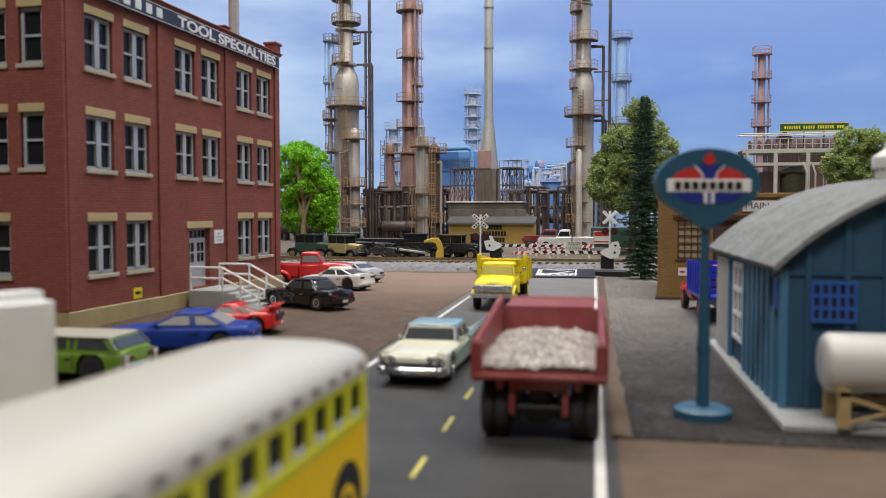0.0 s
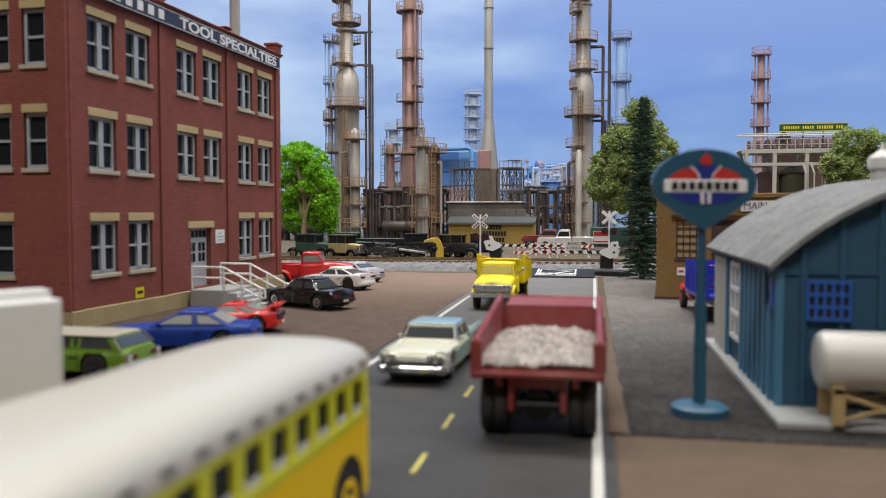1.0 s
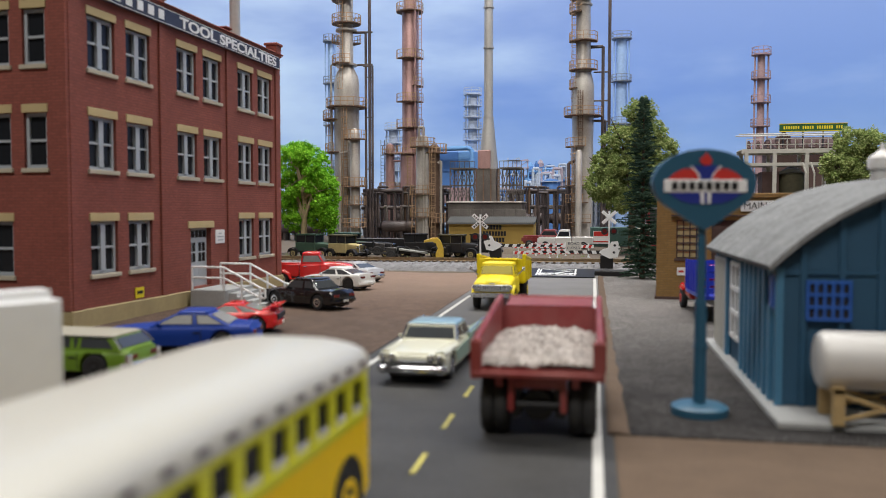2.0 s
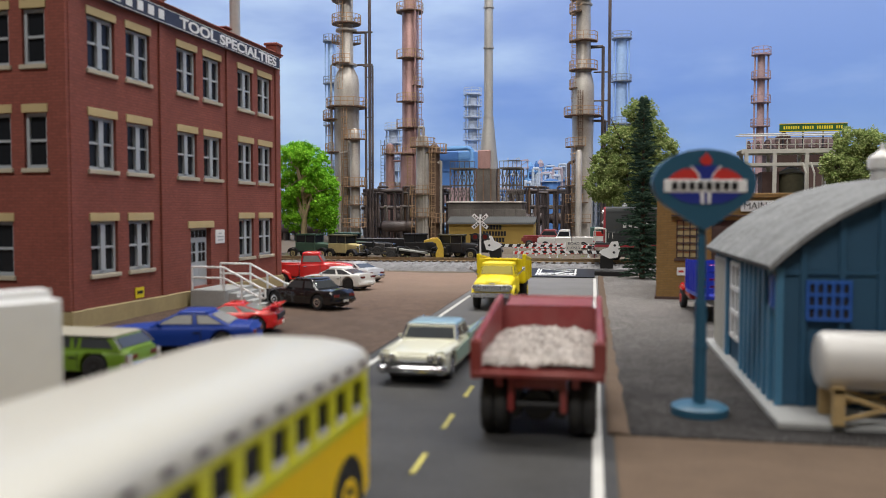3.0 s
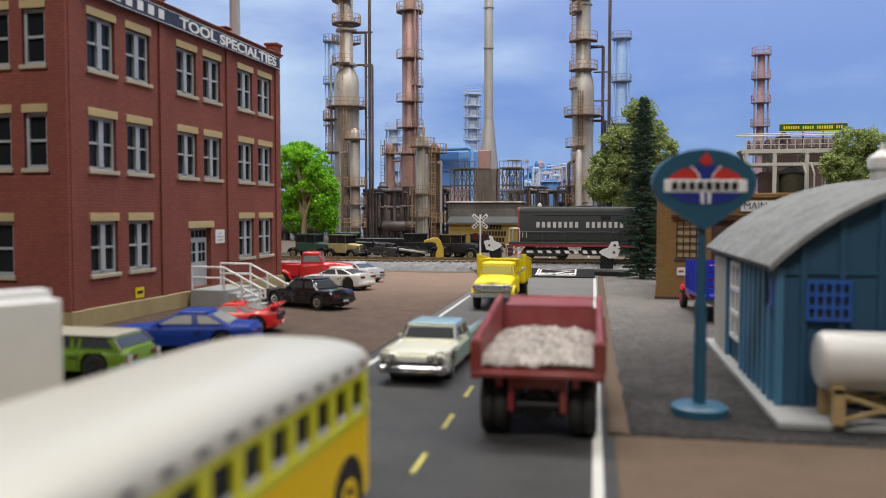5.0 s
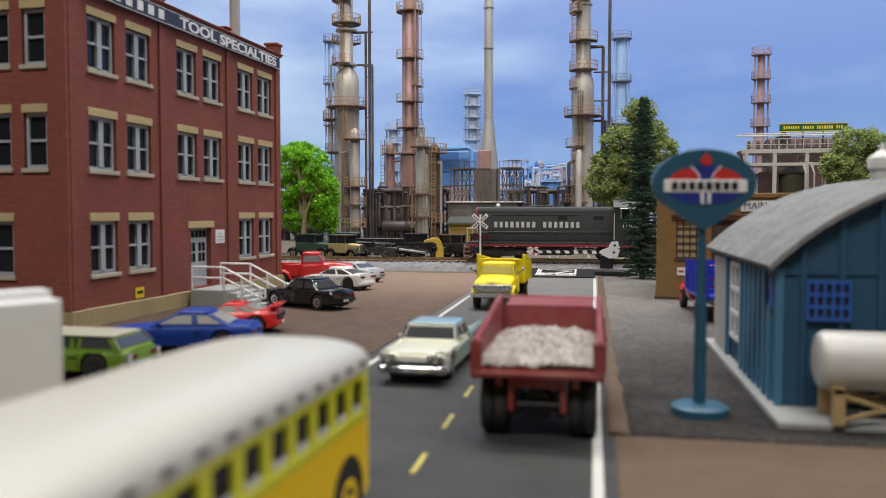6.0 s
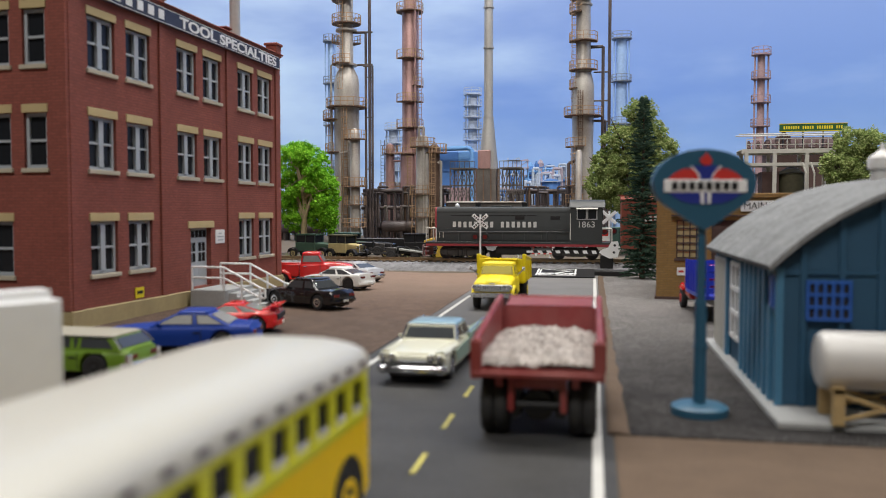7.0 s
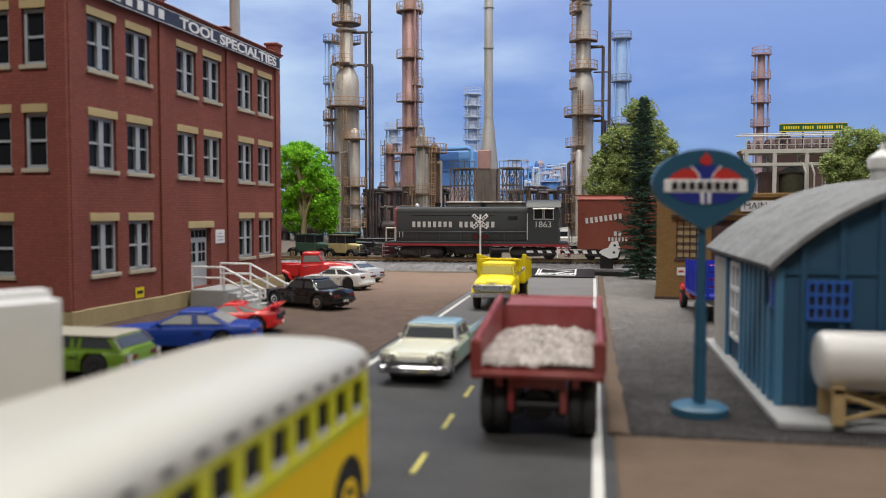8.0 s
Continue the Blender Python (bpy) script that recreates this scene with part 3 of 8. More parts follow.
# Unseen room added round the layout; its grey holds down bounced light.
def build_room():
    def wall(name, *c):
        bm = bmesh.new()
        box(bm, *[v / K for v in c])
        setting(name, bm, "wall_room", "plain grey wall of the room, out of view", "wall")
    wall("wall_north", -2.6, 2.6, 2.30, 2.40, -1.0, 1.4)
    wall("wall_south", -2.6, 2.6, -1.90, -1.80, -1.0, 1.4)
    wall("wall_west", -2.7, -2.6, -1.9, 2.4, -1.0, 1.4)
    wall("wall_east", 2.6, 2.7, -1.9, 2.4, -1.0, 1.4)
    bm = bmesh.new()
    box(bm, *[v / K for v in (-2.7, 2.7, -1.9, 2.4, 1.4, 1.5)])
    setting("ceiling", bm, "wall_room", "plain grey ceiling of the room, out of view", "ceiling")
    bm = bmesh.new()
    box(bm, *[v / K for v in (-2.7, 2.7, -1.9, 2.4, -1.1, -1.0)])
    setting("floor", bm, "concrete", "plain grey floor of the room", "floor")


def build_track():
    t = thing("railway_track", "brown-tied railway track with rusty steel rails on ballast", "track", 0, 61.55, 0.62, kind="structure")
    bm = bmesh.new()
    box(bm, -0.12, 0.12, -1.3, 1.3, 0, 0.10, 0.02)
    first = part("tie", bm, "tie", t)
    rng = random.Random(8)
    n = 0
    for i in range(-62, 32):
        ob = first if n == 0 else new("tie", first.data)
        ob.parent = t
        ob.location = (i * 0.56 * K, rng.uniform(-0.03, 0.03) * K, 0)
        n += 1
    for s in (-0.72, 0.72):
        bm = bmesh.new()
        prism(bm, [(s - 0.08, 0.1), (s + 0.08, 0.1), (s + 0.02, 0.13), (s + 0.02, 0.19), (s + 0.045, 0.2), (s + 0.045, 0.25), (s - 0.045, 0.25), (s - 0.045, 0.2), (s - 0.02, 0.19), (s - 0.02, 0.13)], "x", -95, 75)
        part("rail", bm, "rail", t, "rusty steel rail")


def build_table():
    bm = bmesh.new()
    box(bm, -126, 106, -37, 146, -1.0 / K, -2.0)
    setting("layout_base", bm, "wall_room", "plain boxed-in base under the model layout", "base")


build_table()
build_ground()
build_backdrop()
build_room()
build_track()
# ---- brick factory ----
def sash_window(parent, m, w, h, double):
    """A grey sash window set in a wall: m puts its bottom centre on the wall's outer face, x along the wall, y into it."""
    root = new("window", None)
    root.empty_display_size = 0.01
    root.parent = parent
    m = m.copy()
    m.translation *= K
    root.matrix_basis = m
    bm = bmesh.new()
    t = 0.13
    y0, y1 = 0.13, 0.26
    box(bm, -w / 2, -w / 2 + t, y0, y1, 0, h)
    box(bm, w / 2 - t, w / 2, y0, y1, 0, h)
    box(bm, -w / 2 + t, w / 2 - t, y0, y1, h - t, h)
    box(bm, -w / 2 + t, w / 2 - t, y0, y1, 0, t)
    part("window_frame", bm, "win_grey", root)
    bm = bmesh.new()
    box(bm, -w / 2 + t, w / 2 - t, y0 - 0.02, y1, h * 0.48, h * 0.48 + 0.09)
    if double:
        box(bm, -0.14, 0.14, y0 - 0.05, y1, t, h - t)
    part("muntin", bm, "win_grey", root)
    for s in (0, 1):
        z0, z1 = (t, h * 0.48) if s == 0 else (h * 0.48 + 0.09, h - t)
        part("pane", B(-w / 2 + t, w / 2 - t, y1 - 0.05 + s * 0.01, y1 - 0.03 + s * 0.01, z0, z1), "pane", root)
    part("sill", B(-w / 2 - 0.10, w / 2 + 0.10, -0.10, 0.2, -0.17, 0, 0.02), "sill_stone", root, "cream stone sill")
    part("lintel", B(-w / 2 - 0.07, w / 2 + 0.07, -0.05, 0.2, h, h + 0.32, 0.015), "stone", root, "cream stone lintel")


def build_factory():
    f = thing("factory_building", "three-storey red brick factory with cream lintels and grey sash windows", "building", -18.99, 27.26, 0, -2.65)
    L, D, H = 18.45, 14.0, 13.35
    rows = [1.98, 6.02, 9.84]
    hh = 2.05
    east = [2.02, 4.46, 8.28, 10.62, 14.17, 16.52]
    south = [-1.40, -2.95, -5.4, -6.7, -9.4, -10.7]
    we, ws, th = 1.70, 0.98, 0.40
    # walls: courses of pieces round the openings, so that the openings go through
    holes_e = [(y - we / 2, y + we / 2, z, z + hh) for y in east for z in rows if not (z == rows[0] and y in east[2:4])]
    holes_e.append((8.45, 10.35, 0.82, 3.62))
    holes_s = [(x - ws / 2, x + ws / 2, z, z + hh) for x in south for z in rows if not (z == rows[0] and x == south[0])]

    def wall(holes, a0, a1, z0, z1, put, inward):
        """One sheet with openings, thickened inwards."""
        bm = bmesh.new()
        av = sorted({a0, a1, *[h[0] for h in holes], *[h[1] for h in holes]})
        zv = sorted({z0, z1, *[h[2] for h in holes], *[h[3] for h in holes]})
        grid = {}

        def vert(i, j):
            if (i, j) not in grid:
                grid[i, j] = bm.verts.new(put(av[i], zv[j]))
            return grid[i, j]
        for i in range(len(av) - 1):
            for j in range(len(zv) - 1):
                ca, cz = (av[i] + av[i + 1]) / 2, (zv[j] + zv[j + 1]) / 2
                if not any(h[0] < ca < h[1] and h[2] < cz < h[3] for h in holes):
                    bm.faces.new((vert(i, j), vert(i + 1, j), vert(i + 1, j + 1), vert(i, j + 1)))
        ex = bmesh.ops.extrude_face_region(bm, geom=list(bm.faces), use_keep_orig=True)
        bmesh.ops.translate(bm, vec=inward, verts=[v for v in ex["geom"] if isinstance(v, bmesh.types.BMVert)])
        return bm
    part("wall", wall(holes_e, 0.0, L, 0.70, H, lambda a, z: (0, a, z), (-th, 0, 0)), "brick", f)
    part("wall", wall(holes_s, -D, -th, 0.70, H, lambda a, z: (a, 0, z), (0, th, 0)), "brick", f)
    part("wall", B(-D, -th, L - th, L, 0.70, H), "brick", f)
    part("wall", B(-D - th, -D, 0, L, 0.70, H), "brick", f)
    part("plinth", B(-D - th, 0.14, -0.14, L + 0.14, -0.05, 0.70, 0.03), "plinth", f, "tan rendered plinth")
    part("roof", B(-D, -th, th, L - th, 12.9, 13.0), "roof_grey", f, "flat grey roof")
    # black block added for inner darkness, so that no daylight shows through
    part("interior_block", B(-D, -th - 1.2, th + 1.2, L - th, 0.96, 12.85), "black", f, "black block standing for the unlit interior")
    # pilasters
    for y, w in ((0.33, 0.66), (6.2, 0.5), (12.25, 0.5), (L - 0.3, 0.6)):
        part("pilaster", B(0, 0.09, y - w / 2, y + w / 2, 0.70, H, 0.02), "brick", f)
    for x, w in ((-0.30, 0.72), (-4.1, 0.6), (-8.1, 0.6), (-12, 0.6)):
        part("pilaster", B(x - w / 2, x + w / 2, -0.16, 0, 0.70, H, 0.02), "brick", f)
    # parapet and corner posts
    part("cornice", B(-D - th, 0.2, -0.2, L + 0.1, H, H + 0.10, 0.04), "brick", f)
    part("coping", B(-D - th, 0.26, -0.26, L + 0.16, H + 0.10, H + 0.18, 0.03), "brick", f)
    for x, y in ((-0.2, L - 0.25), (-0.2, 0.3), (-0.2, 12.25), (-0.2, 6.2)):
        big = y > 15 or y < 1
        w = 0.34 if big else 0.26
        bm = B(x - w, x + w, y - w, y + w, H + 0.16, H + (0.62 if big else 0.34), 0.03)
        box(bm, x - w - 0.08, x + w + 0.08, y - w - 0.08, y + w + 0.08, H + (0.62 if big else 0.34), H + (0.78 if big else 0.44), 0.04)
        part("corner_post", bm, "brick", f)
    for y in east:
        for k, z in enumerate(rows):
            if k == 0 and y in east[2:4]:
                continue
            sash_window(f, pose(0, y, z, 0, 0, 90), we, hh, True)
    for x in south:
        for z in rows:
            if not (z == rows[0] and x == south[0]):
                sash_window(f, pose(x, 0, z), ws, hh, False)
    # name board along the street side
    board = part("name_board", B(0.0, 0.22, 0.4, L - 0.35, 12.62, 13.28, 0.02), "sign_navy", f, "dark navy name board with white lettering")
    bm = bmesh.new()
    box(bm, 0.22, 0.235, 0.4, L - 0.35, 12.62, 12.645)
    box(bm, 0.22, 0.235, 0.4, L - 0.35, 13.255, 13.28)
    part("board_edge", bm, "white", board)
    words("TOOL SPECIALTIES", 0.66, "white", board, pose(0.225, 12.5, 12.92, 90, 0, 90), 0.02, wide=1.85, bold=0.018)
    bars("IIIIII", 0.40, 0.42, 0.36, "white", board, pose(0.225, 4.1, 12.95, 90, 0, 90), depth=0.03)
    # entrance
    d = part("door", B(-0.34, -0.26, 8.45, 10.35, 0.82, 3.62), "win_grey", f, "grey double door with glazed top")
    for y0 in (8.55, 9.45):
        bm = bmesh.new()
        for k in range(2):
            for j in range(2):
                box(bm, -0.27, -0.245, y0 + 0.12 + k * 0.34, y0 + 0.38 + k * 0.34, 2.0 + j * 0.5, 2.42 + j * 0.5)
        part("pane", bm, "pane", d)
        part("panel", B(-0.27, -0.24, y0 + 0.1, y0 + 0.7, 1.1, 1.8, 0.01), "win_grey", d)
    bm = bmesh.new()
    for k in range(5):
        box(bm, -0.27, -0.24, 8.55 + k * 0.36, 8.83 + k * 0.36, 3.16, 3.5)
    part("transom", bm, "pane", d)
    part("lintel", B(-0.1, 0.06, 8.2, 10.6, 3.62, 3.95, 0.02), "stone", f, "cream stone door lintel")
    pl = part("notice_plate", B(0.0, 0.05, 10.75, 11.65, 2.82, 3.5, 0.01), "white", f, "small white notice by the door")
    bm = bmesh.new()
    for k, w in enumerate((0.25, 0.6, 0.5)):
        box(bm, 0.05, 0.06, 11.2 - w / 2, 11.2 + w / 2, 3.28 - k * 0.16, 3.34 - k * 0.16)
    part("lettering", bm, "win_grey", pl)
    yp = part("yellow_plate", B(0.0, 0.05, 3.95, 4.55, 0.78, 1.22, 0.01), "sign_yellow", f, "small yellow notice low on the wall")
    part("lettering", B(0.05, 0.06, 4.05, 4.45, 0.95, 1.08), "black", yp)
    # roof vent stack
    bm = B(-2.6, -1.6, 16.7, 17.7, 13.0, 14.15, 0.03)
    box(bm, -2.7, -1.5, 16.6, 17.8, 14.15, 14.3, 0.03)
    cb = part("chimney_base", bm, "plinth", f, "tan chimney base")
    part("flue", C((-2.1, 17.2, 14.25), (-2.1, 17.2, 22), 0.30, 0.30, 16), "stack", cb, "pale grey metal flue")


def build_steps():
    s = thing("entrance_steps", "grey concrete entrance steps with white pipe railings", "steps", -18.6, 35.4, 0, -2.65)
    part("landing", B(0.30, 2.05, -0.35, 2.6, -0.02, 0.80, 0.03), "concrete", s)
    for k in range(4):
        part("step", B(2.05 + k * 0.40, 2.47 + k * 0.40, 0.0, 2.4, -0.02, 0.64 - 0.16 * k, 0.02), "concrete", s)
    for y in (-0.25, 2.45):
        r = part("railing", tube(bmesh.new(), [(0.35, y, 1.85), (1.95, y, 1.85), (3.75, y, 0.95), (4.0, y, 0.88), (4.0, y, 0.48), (3.75, y, 0.5), (1.95, y, 1.36), (0.35, y, 1.36)], 0.055), "white", s, "white pipe railing")
        for x, z0, z1 in ((0.35, 0.80, 1.85), (1.95, 0.80, 1.85), (2.85, 0.3, 1.4), (3.75, 0.0, 0.95)):
            part("rail_post", C((x, y, z0), (x, y, z1), 0.055, 0.055, 6), "white", r)


build_factory()
build_steps()


# ---- blue metal shed with an arched roof ----
def arch(n, x0, x1, z0, rise):
    """Points of a circular arc over a span."""
    half = (x1 - x0) / 2
    r = (half * half + rise * rise) / (2 * rise)
    cx, cz = (x0 + x1) / 2, z0 + rise - r
    a = math.asin(half / r)
    return [(cx + r * math.sin(-a + 2 * a * i / n), cz + r * math.cos(-a + 2 * a * i / n)) for i in range(n + 1)]


def build_shed():
    W, L, E, RISE = 9.5, 9.3, 3.15, 2.02
    s = thing("metal_shed", "teal blue corrugated metal shed with a grey arched roof", "shed", 4.0, 18.9, 0.03)
    prof = [(0, 0.12), (0, E)] + [p for p in arch(16, 0, W, E, RISE)][1:-1] + [(W, E), (W, 0.12)]
    part("end_wall", prism(bmesh.new(), prof, "y", 0, 0.15), "teal", s, "ribbed teal end wall")
    part("end_wall", prism(bmesh.new(), prof, "y", L - 0.15, L), "teal", s)
    # long walls with upright corrugations
    for side in (0, 1):
        bm = bmesh.new()
        pr = []
        n = 26
        for i in range(n + 1):
            y = 0.15 + (L - 0.3) * i / n
            pr.append(((0.0 if i % 2 else 0.07) if side == 0 else W - (0.0 if i % 2 else 0.07), y))
        xin = 0.2 if side == 0 else W - 0.2
        pr += [(xin, L - 0.15), (xin, 0.15)]
        prism(bm, pr, "z", 0.12, E)
        part("side_wall", bm, "teal", s)
    # Battens take the lighter blue for the light that their ribs catch.
    for k in range(20):
        y = 0.45 + k * 0.60
        if not 4.1 < y < 5.9 and y < 6.9:
            part("batten", B(-0.10, 0.02, y, y + 0.26, 0.12, E), "teal_light", s, "batten in lighter blue, the light on its rib painted in")
    # level siding boards on the near end
    k = 0
    while 0.16 + k * 0.09 < E + RISE - 0.2:
        z = 0.16 + k * 0.09
        xs = [a for a, zz in arch(80, 0, W, E, RISE) if zz > z + 0.12] if z > E - 0.1 else [0.1, W - 0.1]
        if len(xs) > 1:
            part("siding_board", prism(bmesh.new(), [(0.0, z), (-0.024, z + 0.01), (-0.008, z + 0.078), (0.0, z + 0.078)], "x", xs[0], xs[-1]), "teal", s)
        k += 1
    # ribs on the near end
    for x in [0.5 + 0.78 * i for i in range(12)]:
        zt = [z for a, z in arch(40, 0, W, E, RISE) if a >= x][0]
        part("rib", B(x - 0.07, x + 0.07, -0.09, 0, 0.12, zt - 0.05, 0.01), "teal", s)
    part("girt", B(0.05, W - 0.05, -0.068, -0.004, 3.0, 3.12, 0.01), "teal", s)
    part("corner_trim", B(-0.06, 0.10, -0.075, 0.10, 0.1, E, 0.01), "teal_light", s, "lighter blue corner trim")
    # roof shell with overhang
    rings = []
    n = 64
    for k in range(2 * n + 1):
        y = -0.30 + (L + 0.65) * k / (2 * n)
        up = 0.03 if k % 2 else 0.0
        o = arch(24, -0.28, W + 0.28, E + 0.04 + up, RISE + 0.13)
        i = arch(24, -0.22, W + 0.22, E - 0.06, RISE + 0.12)
        rings.append([(a, y, z) for a, z in o + i[::-1]])
    part("roof", loft(bmesh.new(), rings), "roof_grey", s, "grey ribbed arched roof")
    part("slab", B(-0.28, W + 1.0, -1.55, L + 0.4, -0.05, 0.12, 0.03), "concrete", s, "pale grey concrete slab")
    # turbine vent
    bm = bmesh.new()
    lathe(bm, [(0.27, 0), (0.27, 0.62), (0.29, 0.64), (0.29, 0.70), (0.35, 0.72), (0.36, 0.98), (0.34, 1.02), (0.20, 1.12), (0.09, 1.20), (0.06, 1.26), (0.06, 1.34), (0.02, 1.40)], 20, 3.5, 4.6)
    for v in bm.verts:
        v.co.z += E + RISE - 0.38
    part("roof_vent", bm, "tank", s, "white capped roof vent", 40)
    # front window: blue grid
    fw = part("window_grid", B(0.56, 1.44, -0.10, -0.02, 2.05, 2.86, 0.01), "trim_black", s, "window with bright blue grid bars")
    bm = bmesh.new()
    for k in range(6):
        x = 0.54 + k * 0.86 / 5
        box(bm, x, x + 0.055, -0.16, -0.08, 2.02, 2.89)
    for k in range(4):
        z = 2.02 + k * 0.80 / 3
        box(bm, 0.54, 1.455, -0.165, -0.08, z, z + 0.06)
    part("frame", bm, "blue", fw)
    # side windows, cream, and a blue door post
    for y0, mt in ((4.3, "white"),):
        wn = part("window", B(-0.04, 0.0, y0, y0 + 1.5, 0.85, 2.9), "smoke", s, "tall side window")
        bm = bmesh.new()
        for k in range(3):
            y = y0 + k * 0.70
            box(bm, -0.10, 0.0, y, y + 0.14, 0.8, 2.95)
        for k in range(4):
            z = 0.8 + k * 0.68
            box(bm, -0.105, 0.0, y0, y0 + 1.54, z, z + 0.12)
        part("frame", bm, mt, wn, "cream window frame")
    dr = part("door", B(-0.08, 0.02, 6.95, 8.9, 0.15, 2.95, 0.01), "white", s, "white sliding door")
    for k in range(5):
        part("batten", B(-0.12, -0.085, 7.0 + k * 0.4, 7.1 + k * 0.4, 0.2, 2.9), "beige", dr)
    wn = part("window", B(-0.06, 0.02, 0.15, 0.75, 2.2, 3.0), "blue", s, "bright blue shutter")
    part("frame", B(-0.10, -0.065, 0.21, 0.69, 2.26, 2.94, 0.01), "blue", wn)


build_shed()


# ---- oval pole sign ----
def build_sign():
    s = thing("pole_sign", "dark teal oval pole sign with a red, white and blue emblem", "sign", 2.29, 18.3, 0.03)
    part("base", lathe(bmesh.new(), [(0.6, 0), (0.6, 0.16), (0.5, 0.22), (0.15, 0.24)], 28), "teal_sign", s, "round teal base", 40)
    bm = C((0, 0, 0.2), (0, 0, 2.45), 0.135, 0.125, 14)
    cyl(bm, (0, 0, 2.4), (0, 0, 4.25), 0.095, 0.09, 14)
    cyl(bm, (0, 0, 1.42), (0, 0, 1.5), 0.15, 0.15, 14)
    part("pole", bm, "teal_sign", s, "", 40)
    head = new("sign_head")
    head.parent = s
    head.matrix_basis = pose(0, 0, 4.98 * K, 0, 0, 14)

    def oval(a, b, y0, y1, taper=0.0, cz=0.0, n=40):
        pr = []
        for i in range(n):
            t = 2 * math.pi * i / n
            x, z = a * math.cos(t), b * math.sin(t)
            if taper and z < -b * 0.55:
                z -= taper * max(0, 1 - abs(x) / (a * 0.62)) ** 1.3
            pr.append((x, z + cz))
        return prism(bmesh.new(), pr, "y", y0, y1)
    part("panel", oval(1.10, 0.70, -0.14, 0.14, 0.28), "teal_sign", head, "", 30)
    rim = oval(1.12, 0.715, -0.17, -0.12, 0.29)
    part("rim", rim, "teal_sign", head, "", 30)

    def band(z0, z1, a, b, y0, y1, cz=0.0, n=20):
        pr = []
        for i in range(n + 1):
            z = z0 + (z1 - z0) * i / n
            pr.append((a * math.sqrt(max(0, 1 - ((z - cz) / b) ** 2)), z))
        return prism(bmesh.new(), pr + [(-x, z) for x, z in reversed(pr)], "y", y0, y1)
    part("red_field", band(0.05, 0.30, 0.84, 0.42, -0.185, -0.172, -0.05), "enamel_red", head, "red field")
    part("blue_field", band(-0.44, -0.20, 0.84, 0.42, -0.185, -0.172, -0.05), "enamel_blue", head, "blue field")
    part("white_band", B(-0.90, 0.90, -0.20, -0.172, -0.20, 0.07, 0.01), "white", head, "white band")
    bars("IIIIIIII", 0.17, 0.13, 0.055, "black", head, pose(0, -0.20, -0.065, 90, 0, 0))
    part("torch_stem", prism(bmesh.new(), [(-0.10, -0.44), (0.10, -0.44), (0.12, -0.2), (-0.12, -0.2)], "y", -0.195, -0.186), "white", head)
    part("torch_stem", prism(bmesh.new(), [(-0.035, -0.44), (0.035, -0.44), (0.035, -0.2), (-0.035, -0.2)], "y", -0.202, -0.196), "enamel_blue", head)
    part("torch_bowl", prism(bmesh.new(), [(-0.11, 0.07), (0.11, 0.07), (0.14, 0.20), (0.30, 0.36), (-0.30, 0.36), (-0.14, 0.20)], "y", -0.195, -0.186), "enamel_blue", head, "blue torch bowl")
    part("torch_edge", prism(bmesh.new(), [(-0.14, 0.07), (0.14, 0.07), (0.18, 0.19), (0.35, 0.36), (-0.35, 0.36), (-0.18, 0.19)], "y", -0.1855, -0.1845), "white", head)
    part("flame", prism(bmesh.new(), [(0, 0.36), (0.10, 0.40), (0.13, 0.48), (0.08, 0.56), (0.0, 0.64), (-0.05, 0.57), (-0.12, 0.52), (-0.12, 0.43)], "y", -0.20, -0.172), "enamel_red", head, "red flame")


build_sign()


# ---- white tank on a timber trestle ----
def build_tank():
    t = thing("storage_tank", "white cylindrical storage tank on a tan timber trestle", "tank", 4.52, 17.8, 0.15)
    bm = bmesh.new()
    prof = [(0.0, 0.45), (0.03, 0.53), (0.09, 0.58), (0.2, 0.60), (4.4, 0.60), (4.55, 0.55), (4.6, 0.4)]
    rings = [[(x, r * math.cos(2 * math.pi * i / 28), 1.22 + r * math.sin(2 * math.pi * i / 28)) for i in range(28)] for x, r in prof]
    loft(bm, rings)
    part("shell", bm, "tank", t, "", 50)
    for x in (0.30, 2.1, 3.9):
        for y in (-0.5, 0.5):
            part("leg", B(x - 0.11, x + 0.11, y - 0.1, y + 0.1, 0, 0.75 if abs(y) else 0.7, 0.01), "wood", t)
        part("cross_beam", B(x - 0.12, x + 0.12, -0.6, 0.6, 0.62, 0.76, 0.01), "wood", t)
    for y in (-0.55, 0.55):
        for a, b in (((0.3, y, 0.1), (2.1, y, 0.62)), ((0.3, y, 0.62), (2.1, y, 0.1)), ((2.1, y, 0.1), (3.9, y, 0.62)), ((2.1, y, 0.62), (3.9, y, 0.1))):
            part("brace", C(a, b, 0.05, 0.05, 6), "wood", t)


build_tank()
